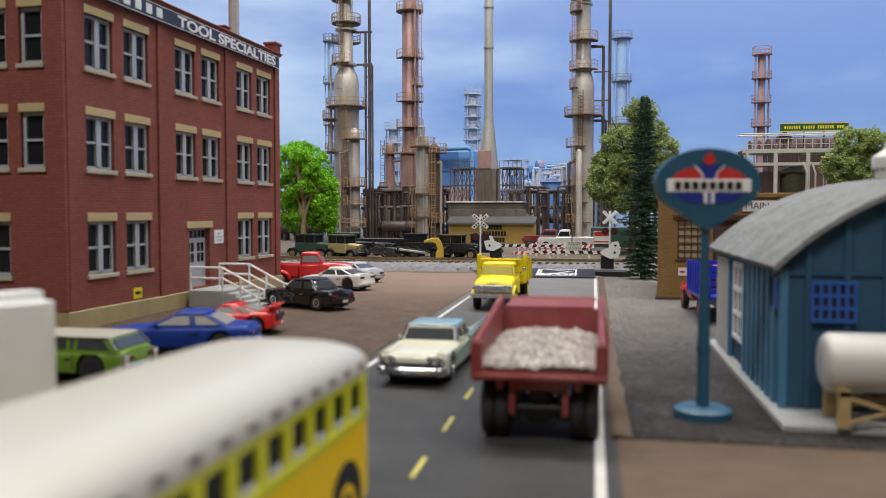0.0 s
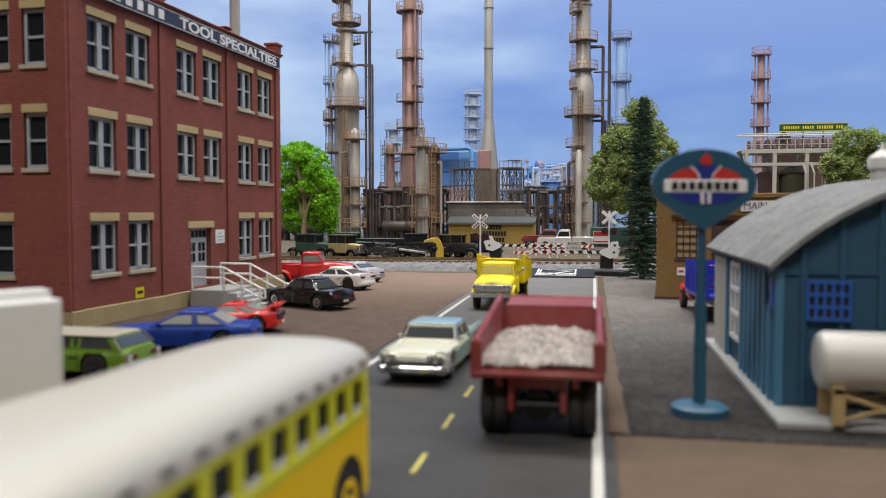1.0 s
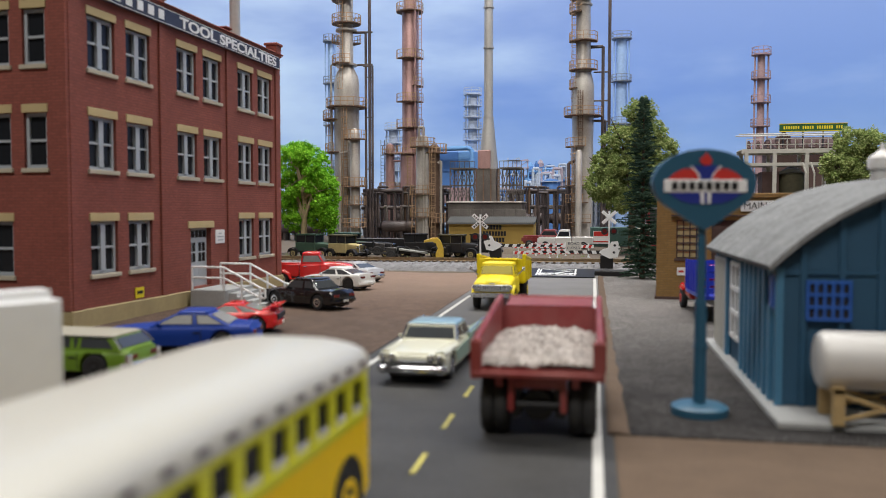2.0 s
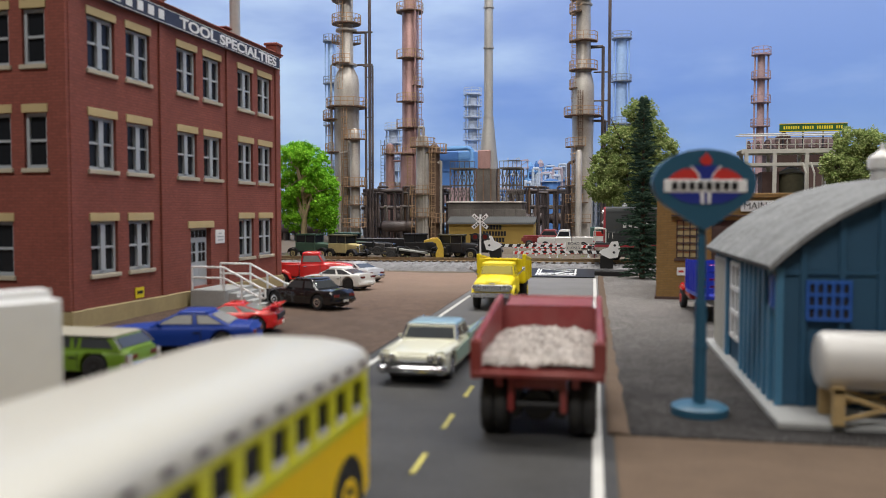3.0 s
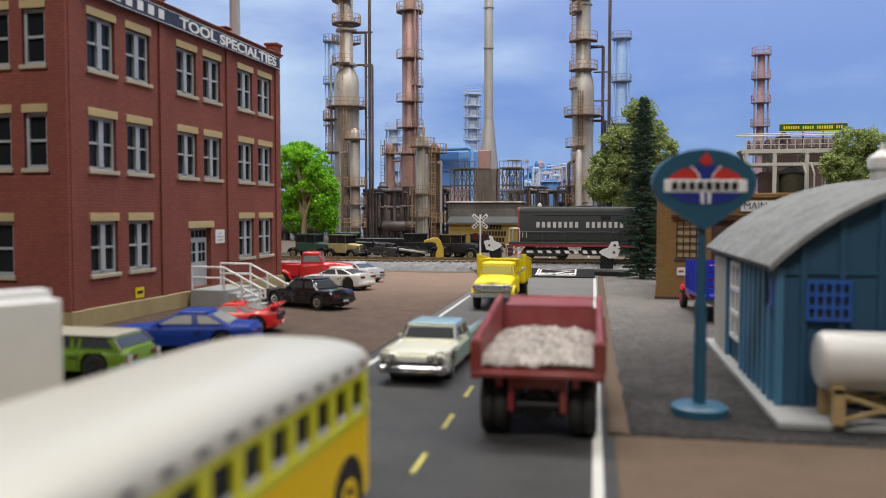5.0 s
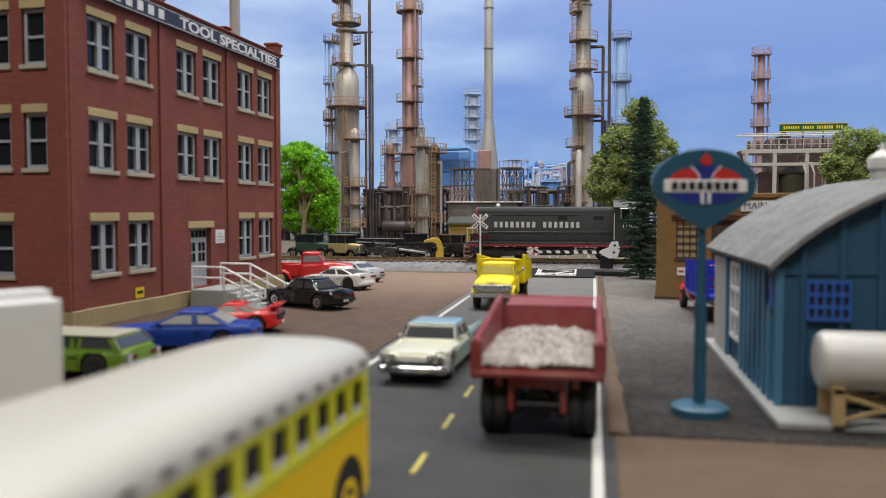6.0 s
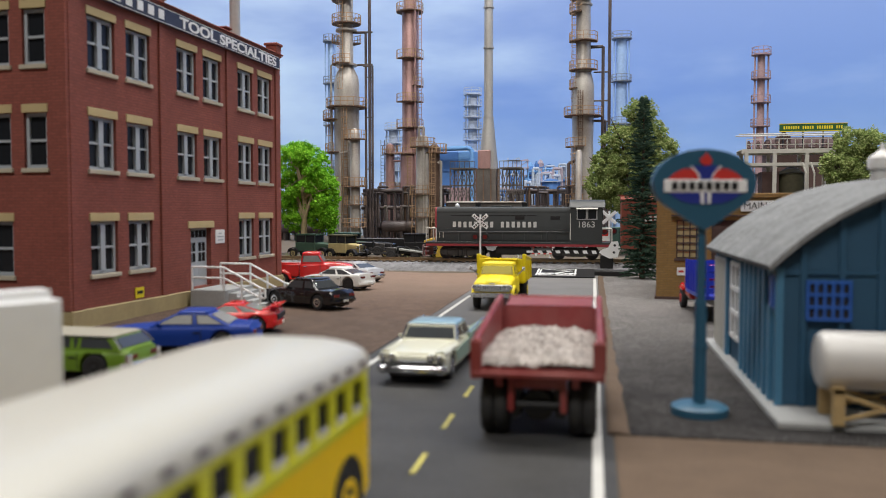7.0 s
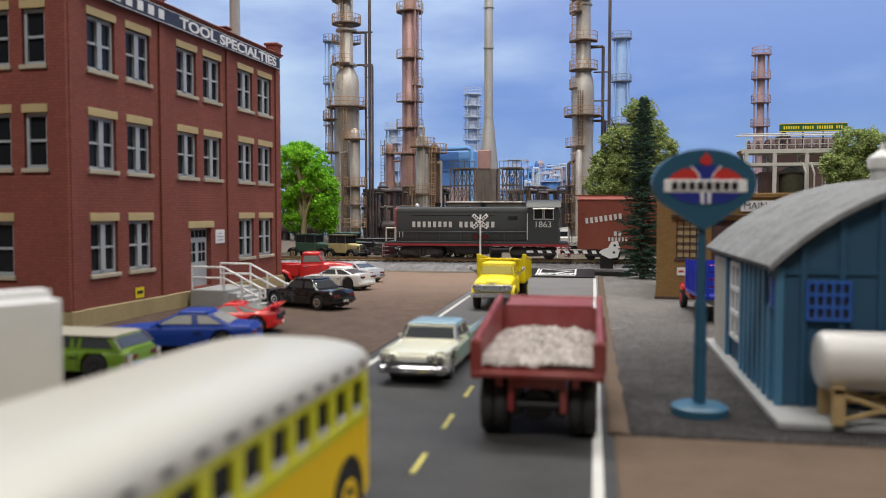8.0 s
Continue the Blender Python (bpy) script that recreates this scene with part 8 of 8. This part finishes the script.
def build_wreck(label, x, y, rz, tilt, deck):
    """A stripped truck frame, sunk at one end: rails, axles, wheels, engine block and a loose deck."""
    c = thing("truck_wreck", label, "scrap", x, y, G0 + 0.10, rz, "junk yard vehicles", rx=tilt)
    for s in (-1, 1):
        part("frame_rail", B(s * 0.36 - 0.05, s * 0.36 + 0.05, -2.3, 2.3, 0.40, 0.54), "bogie", c)
        for yy in (-1.6, 1.5):
            wheel(c, s * 0.70, yy, 0.38, 0.14, s, "bogie", 0.6)
    for yy in (-1.6, 1.5):
        part("axle", C((-0.66, yy, 0.38), (0.66, yy, 0.38), 0.06, 0.06, 8), "bogie", c)
    part("engine_block", B(-0.24, 0.24, -1.9, -1.1, 0.54, 0.98, 0.05), "bogie", c)
    part("radiator", B(-0.34, 0.34, -2.1, -1.98, 0.5, 1.15, 0.05), "black", c)
    part("steering_column", C((0.2, -0.9, 0.6), (0.25, -0.35, 1.25), 0.03, 0.03, 6), "black", c)
    if deck:
        d = part("deck", B(-0.85, 0.85, -0.5, 2.5, 0.62, 0.72, 0.02), deck, c, "weathered loose deck")
        for k in range(6):
            part("plank", B(-0.84 + k * 0.285, -0.58 + k * 0.285, -0.48, 2.48, 0.72, 0.75), deck, d)
    return c


def build_yard():
    old_car("old_car", "dark green vintage sedan in the junk yard", -23.26, 65.86, 75, "dark_green", "dark_green")
    old_car("old_car", "black vintage roadster without a top", -21.77, 66.13, 70, "black", "black", False)
    old_car("old_car", "khaki vintage car with a dark green roof", -19.75, 64.30, 62, "tan_paint", "olive", L=3.3)
    old_car("old_car", "black vintage sedan with tan wheels", -18.4, 67.4, 80, "black", "black", False)
    build_wreck("stripped truck frame with a tilted pale deck", -15.9, 65.5, -80, -7, "pale_deck")
    build_wreck("rusty stripped truck frame by the track", -13.6, 66.4, 70, 4, "")
    build_wreck("black stripped truck frame without a deck", -17.7, 64.6, 95, 5, "")
    old_car("old_truck", "black and olive vintage truck in the junk yard", -11.3, 66.95, 84, "black", "olive", True, "black", False, 4.0)
    old_car("old_truck", "black vintage delivery truck", -9.6, 68.6, 84, "black", "black", True, "black", True, 4.0)
    old_car("old_car", "dark weathered vintage car by the track", -14.73, 68.95, 100, "black", "black", True)
    old_car("old_car", "dark green vintage sedan behind the khaki one", -21.3, 70.3, 65, "dark_green", "sea", True)
    # yellow cab shell leaning over
    s = thing("cab_shell", "yellow curved cab shell with an open front", "scrap", -12.34, 65.22, G0, 100, "junk yard vehicles")
    bm = bmesh.new()
    out = [(-0.42, 0), (-0.40, 0.9), (-0.18, 1.5), (0.1, 1.74), (0.5, 1.72), (1.15, 1.52), (1.15, 1.38), (0.5, 1.46), (0.2, 1.3), (0.05, 0.9), (0.22, 0.5), (0.25, 0.0)]
    prism(bm, out, "x", -0.7, 0.7)
    part("shell", bm, "old_yellow", s)
    part("seat", B(-0.5, 0.5, 0.05, 0.5, 0.46, 0.6, 0.03), "black", s)
    # long black low wagon and crates behind
    f = thing("flat_car", "black low flat car behind the junk yard", "railway car", -18.72, 70.76, G0)
    part("deck", B(-3.6, 3.6, -0.9, 0.9, 0.7, 1.5, 0.04), "black", f)
    for x in (-2.4, 2.4):
        part("truck", B(x - 0.8, x + 0.8, -0.8, 0.8, 0.0, 0.7, 0.05), "black", f)
    rng = random.Random(21)
    bm = bmesh.new()
    for k in range(240):
        x, y = rng.uniform(-45, 12), rng.uniform(65, 72)
        h = rng.uniform(0.04, 0.22)
        for j in range(5):
            a = rng.uniform(0, 6.28)
            q = (x + rng.uniform(-.2, .2), y + rng.uniform(-.2, .2), 0.5)
            v = [bm.verts.new(q), bm.verts.new((q[0] + 0.07 * math.cos(a), q[1] + 0.07 * math.sin(a), 0.5)), bm.verts.new((q[0] + rng.uniform(-.08, .08), q[1], 0.55 + h))]
            bm.faces.new(v)
    tagged(part("weeds", bm, "leaf_olive"), "tufts of dry green weeds by the track", "weeds", kind="stuff")
    # truck with a white cab and red bed, beside a green container
    setting("ground_rise", prism(bmesh.new(), [(74.2, 0.5), (75.2, 0.95), (83.6, 0.95), (84.6, 0.5)], "x", -8.5, 6.5), "ground", "low rise of brown soil behind the far road", "ground")
    p = thing("pickup_truck", "white pickup truck parked behind the barricades", "truck", -2.58, 76.77, 0.95, -92)
    part("hood", B(-0.75, 0.75, -2.5, -0.8, 0.45, 1.1, 0.12, 2), "car_white", p)
    part("cab_body", B(-0.85, 0.85, -0.85, 0.6, 0.4, 1.15, 0.08), "car_white", p)
    greenhouse(p, -0.75, 0.55, -0.5, 0.45, 1.12, 1.7, 0.8, 0.7, "car_white", "car_white", (), 0.12)
    part("cargo_bed", B(-0.85, 0.85, 0.7, 2.6, 0.5, 1.15, 0.04), "car_white", p)
    for s in (-1, 1):
        for y in (-1.75, 1.7):
            wheel(p, s * 0.78, y, 0.36, 0.2, s)
    p = thing("pickup_truck", "dark red car parked behind the white pickup", "truck", -4.4, 79.64, 0.95, -96)
    part("hood", B(-0.8, 0.8, -2.4, -0.6, 0.4, 1.15, 0.2, 2), "red_truck", p)
    part("cab_body", B(-0.85, 0.85, -0.7, 1.9, 0.4, 1.2, 0.1), "red_truck", p)
    greenhouse(p, -0.6, 1.2, -0.3, 0.9, 1.15, 1.65, 0.8, 0.68, "red_truck", "red_truck", (), 0.1)
    for s in (-1, 1):
        for y in (-1.6, 1.3):
            wheel(p, s * 0.78, y, 0.36, 0.2, s)
    c = thing("cargo_container", "sea green ribbed cargo container with a red notice", "container", 2.9, 80.6, 0.95)
    part("body", B(-3.2, 3.0, 0, 2.2, 0.1, 1.95, 0.03), "sea", c)
    for k in range(20):
        part("rib", B(-3.1 + k * 0.3, -2.98 + k * 0.3, -0.06, 0, 0.2, 1.85), "sea", c)
    n = part("notice", B(-2.9, -1.4, -0.1, -0.06, 0.35, 1.6, 0.01), "white", c, "white and red notice")
    part("stripe", B(-2.85, -1.45, -0.11, -0.10, 1.1, 1.55), "enamel_red", n)
    part("stripe", B(-2.85, -1.45, -0.11, -0.10, 0.5, 0.62), "enamel_red", n)
    for x in (-3.0, 2.8):
        part("skid", B(x - 0.15, x + 0.15, 0, 2.2, 0, 0.12), "black", c)


build_yard()


# ---- white block near the bus ----
def build_block():
    b = thing("white_block", "plain white rounded block standing near the bus", "block", -7.86, 11.15, 0, 58)
    part("block_body", B(-5.5, 0, 0, 0.75, 0.0, 3.22, 0.16, 5), "white", b, "", 60)


build_block()
# ---- train ----
def railway_wheels(parent, xs, z, r=0.5):
    out = []
    for x in xs:
        bm = bmesh.new()
        for s in (-0.76, 0.76):
            cyl(bm, (0, s - 0.07, 0), (0, s + 0.07, 0), r, r, 18)
            for k in range(4):
                a = k * math.pi / 2
                box(bm, math.cos(a) * r * 0.6 - 0.05, math.cos(a) * r * 0.6 + 0.05, s - 0.09, s + 0.09, math.sin(a) * r * 0.6 - 0.05, math.sin(a) * r * 0.6 + 0.05)
        cyl(bm, (0, -0.9, 0), (0, 0.9, 0), 0.09, 0.09, 8)
        ob = part("wheelset", bm, "black", parent, "black steel wheelset")
        ob.location = (x * K, 0, z * K)
        out.append((ob, x, z, r))
    return out


def truck_frame(parent, x, half):
    for s in (-1, 1):
        bm = bmesh.new()
        y = s * 1.02
        prism(bm, [(x - half - 0.5, 0.50), (x - half - 0.3, 0.72), (x - 0.6, 0.84), (x + 0.6, 0.84), (x + half + 0.3, 0.72), (x + half + 0.5, 0.50), (x + half + 0.2, 0.34), (x + half - 0.2, 0.34), (x + 0.5, 0.24), (x - 0.5, 0.24), (x - half + 0.2, 0.34), (x - half - 0.2, 0.34)], "y", y - 0.07, y + 0.07)
        part("truck_frame", bm, "bogie", parent)
        for k in (-half, half):
            part("axle_box", B(x + k - 0.17, x + k + 0.17, min(y, y + s * 0.16), max(y, y + s * 0.16), 0.30, 0.68, 0.03), "bogie", parent)
        for k in (-0.3, 0, 0.3):
            part("spring", C((x + k, y + s * 0.1, 0.30), (x + k, y + s * 0.1, 0.68), 0.09, 0.09, 8), "bogie", parent)


def build_loco():
    g = thing("diesel_locomotive", "dark grey diesel switcher with scarlet ends and pale lettering", "locomotive", -14.8, 61.55, 0.87)
    hw = 1.42
    part("underframe", B(-0.62, 13.0, -1.5, 1.5, 0.98, 1.16, 0.02), "loco_red", g, "scarlet side sill")
    part("walkway", B(-0.62, 13.0, -1.5, 1.5, 1.16, 1.30, 0.01), "loco_grey", g)
    prof = [(-1.1, 1.3), (-1.1, 3.55), (-1.02, 3.78), (-0.8, 3.9), (0.8, 3.9), (1.02, 3.78), (1.1, 3.55), (1.1, 1.3)]
    part("hood", prism(bmesh.new(), prof, "x", 0.12, 10.1), "loco_grey", g, "long dark grey engine hood", 40)
    part("nose", prism(bmesh.new(), [(y * 0.985, z - (0.03 if z > 1.4 else 0)) for y, z in prof], "x", -0.02, 0.14), "loco_red", g, "scarlet nose panel", 40)
    part("hood_seam", B(0.12, 10.1, -1.115, -1.10, 3.50, 3.54), "loco_grey", g)
    for k in range(9):
        x = 0.9 + k * 1.02
        part("hood_door", B(x, x + 0.94, -1.125, -1.10, 1.42, 2.25, 0.008), "loco_grey", g)
    for x in (6.0, 8.6):
        bm = bmesh.new()
        box(bm, x, x + 0.7, -1.125, -1.10, 2.95, 3.2)
        part("louvre", bm, "black", g)
    for x in (3.1, 6.6):
        part("exhaust_stack", C((x, 0, 3.88), (x, 0, 4.22), 0.2, 0.24, 14), "black", g)
    part("bell", lathe(bmesh.new(), [(0.2, 3.92), (0.16, 4.05), (0.08, 4.14), (0.03, 4.18)], 12, 1.5, 0), "silver", g)
    part("hood_hatch", B(4.2, 5.6, -0.6, 0.6, 3.9, 3.98, 0.02), "loco_grey", g)
    # cab
    cp = [(-1.5, 1.3), (-1.5, 3.85), (-1.2, 4.18), (-0.6, 4.33), (0.6, 4.33), (1.2, 4.18), (1.5, 3.85), (1.5, 1.3)]
    part("cab", prism(bmesh.new(), cp, "x", 10.1, 12.32), "loco_grey", g, "dark grey cab", 40)
    cr = [(-1.62, 3.84), (-1.26, 4.24), (-0.6, 4.40), (0.6, 4.40), (1.26, 4.24), (1.62, 3.84), (1.55, 3.80), (1.2, 4.17), (0.6, 4.325), (-0.6, 4.325), (-1.2, 4.17), (-1.55, 3.80)]
    part("cab_roof", prism(bmesh.new(), cr, "x", 9.98, 12.5), "loco_grey", g, "", 40)
    for x in (10.55, 11.3):
        w = part("cab_window", B(x, x + 0.62, -1.53, -1.49, 3.0, 3.72, 0.01), "pane", g)
        bm = bmesh.new()
        for a in (x - 0.05, x + 0.60):
            box(bm, a, a + 0.06, -1.545, -1.50, 2.96, 3.78)
        for a in (2.95, 3.72):
            box(bm, x - 0.05, x + 0.66, -1.545, -1.50, a, a + 0.06)
        part("frame", bm, "silver", w)
    part("sunshade", prism(bmesh.new(), [(-1.5, 3.86), (-1.78, 3.74), (-1.78, 3.70), (-1.5, 3.80)], "x", 10.45, 12.0), "beige", g, "pale cab window sunshade")
    part("grab_iron", C((10.05, -1.54, 1.5), (10.05, -1.54, 3.4), 0.035, 0.035, 6), "beige", g)
    for x in (0.35, 0.62):
        part("grab_iron", C((x, -1.13, 1.6), (x, -1.13, 2.0), 0.03, 0.03, 6), "beige", g)
    part("hood_panel_line", B(1.2, 7.6, -1.118, -1.10, 3.24, 3.28), "black", g)
    part("cab_window", B(12.30, 12.36, -1.1, -0.2, 3.0, 3.7), "pane", g)
    # tank, air reservoirs, trucks
    part("fuel_tank", B(4.6, 7.2, -1.2, 1.2, 0.35, 0.98, 0.1, 2), "black", g)
    part("air_tank", C((7.4, -1.15, 0.72), (8.7, -1.15, 0.72), 0.22, 0.22, 14), "black", g)
    for x in (2.0, 10.4):
        truck_frame(g, x, 1.2)
    # steps, railings, couplers at both ends
    for x, s in ((-0.62, -1), (13.0, 1)):
        for y in (-1.38, 1.38):
            bm = bmesh.new()
            for k in range(3):
                box(bm, x - 0.22, x + 0.22, y - 0.25, y + 0.25, 0.25 + k * 0.32, 0.30 + k * 0.32)
            box(bm, x - 0.24, x - 0.20, y - 0.27, y + 0.27, 0.22, 1.1)
            part("steps", bm, "step_pale", g, "dusty pale end steps")
            bm = bmesh.new()
            tube(bm, [(x, y, 1.3), (x, y, 2.3), (x - s * 0.75, y, 2.3), (x - s * 0.75, y, 1.3)], 0.05)
            part("hand_rail", bm, "beige", g, "pale bent hand rail")
        part("coupler", B(min(x, x + s * 0.55), max(x, x + s * 0.55), -0.14, 0.14, 0.78, 1.02, 0.03), "black", g)
        part("pilot", B(min(x, x + s * 0.08), max(x, x + s * 0.08), -1.4, 1.4, 0.2, 1.0, 0.02), "loco_red", g)
    bm = bmesh.new()
    tube(bm, [(0.2, -1.28, 2.05), (10.0, -1.28, 2.05)], 0.03)
    for k in range(7):
        tube(bm, [(0.2 + k * 1.63, -1.28, 2.05), (0.2 + k * 1.63, -1.45, 1.3)], 0.025)
    part("hand_rail", bm, "loco_grey", g)
    part("headlight", C((-0.06, 0, 3.5), (0.0, 0, 3.5), 0.2, 0.2, 14), "chrome", g)
    # company lettering as bars, road number
    bars("IIIIIIII IIIIIII", 0.42, 0.23, 0.17, "letter", g, pose(4.55, -1.10, 2.58, 90, 0, 0), depth=0.02)
    words("1863", 0.62, "letter", g, pose(11.18, -1.505, 2.58, 90, 0, 0), 0.012, "road_number", 1.05)
    return g, railway_wheels(g, (0.8, 3.2, 9.2, 11.6), 0.5)


def build_boxcar():
    c = thing("boxcar", "oxide red boxcar with white lettering", "railway car", -1.13, 61.55, 0.87)
    L = 12.4
    part("body", B(0.0, L, -1.45, 1.45, 1.0, 4.35, 0.02), "boxcar", c)
    part("roof", prism(bmesh.new(), [(-1.5, 4.35), (-1.5, 4.42), (0, 4.70), (1.5, 4.42), (1.5, 4.35)], "x", -0.05, L + 0.05), "boxcar", c)
    part("roof_walk", B(-0.2, L + 0.2, -0.3, 0.3, 4.70, 4.76), "boxcar", c)
    for k in range(20):
        x = 0.3 + k * (L - 0.6) / 19
        if abs(x - L / 2) > 1.3:
            part("rib", B(x - 0.035, x + 0.035, -1.49, -1.45, 1.05, 4.3), "boxcar", c)
    part("door", B(L / 2 - 1.15, L / 2 + 1.15, -1.54, -1.45, 1.1, 4.2, 0.02), "boxcar", c)
    part("sill", B(0.0, L, -1.48, -1.40, 0.82, 1.02), "boxcar", c)
    for k in range(7):
        part("ladder_rung", B(0.12, 0.62, -1.53, -1.49, 1.3 + k * 0.42, 1.34 + k * 0.42), "boxcar", c)
    bars("IIIIIIII", 0.40, 0.20, 0.14, "letter", c, pose(1.9, -1.495, 3.05, 90, -8, 0))
    bars("II", 0.34, 0.20, 0.12, "letter", c, pose(2.9, -1.49, 1.95, 90, 0, 0))
    bars("IIIIII", 0.28, 0.14, 0.10, "letter", c, pose(2.9, -1.49, 1.55, 90, 0, 0))
    for x in (1.8, L - 1.8):
        truck_frame(c, x, 0.85)
    part("brake_gear", B(4.5, 7.5, -0.4, 0.4, 0.5, 1.0), "black", c)
    for x, s in ((0, -1), (L, 1)):
        part("coupler", B(min(x, x + s * 0.35), max(x, x + s * 0.35), -0.14, 0.14, 0.78, 1.02, 0.03), "black", c)
    return c, railway_wheels(c, (0.95, 2.65, L - 2.65, L - 0.95), 0.42, 0.42)


loco, loco_wheels = build_loco()
wagon, wagon_wheels = build_boxcar()
# ---- what moves ----
SPEED = 3.11


def motions():
    times = [0.0, 0.1, 1, 2, 3, 4, 5, 6, 7, 7.9, 8.0]
    for ob, x_end in ((loco, -14.8), (wagon, -1.13)):
        walk(ob, [(t, pose((x_end + SPEED * (8 - t)) * K, 61.55 * K, 0.87 * K)) for t in times])
    for ob, x, z, r in loco_wheels + wagon_wheels:
        walk(ob, [(0.2 * i, pose(x * K, 0, z * K, 0, -math.degrees(SPEED * 0.2 * i / r), 0)) for i in range(41)])


motions()
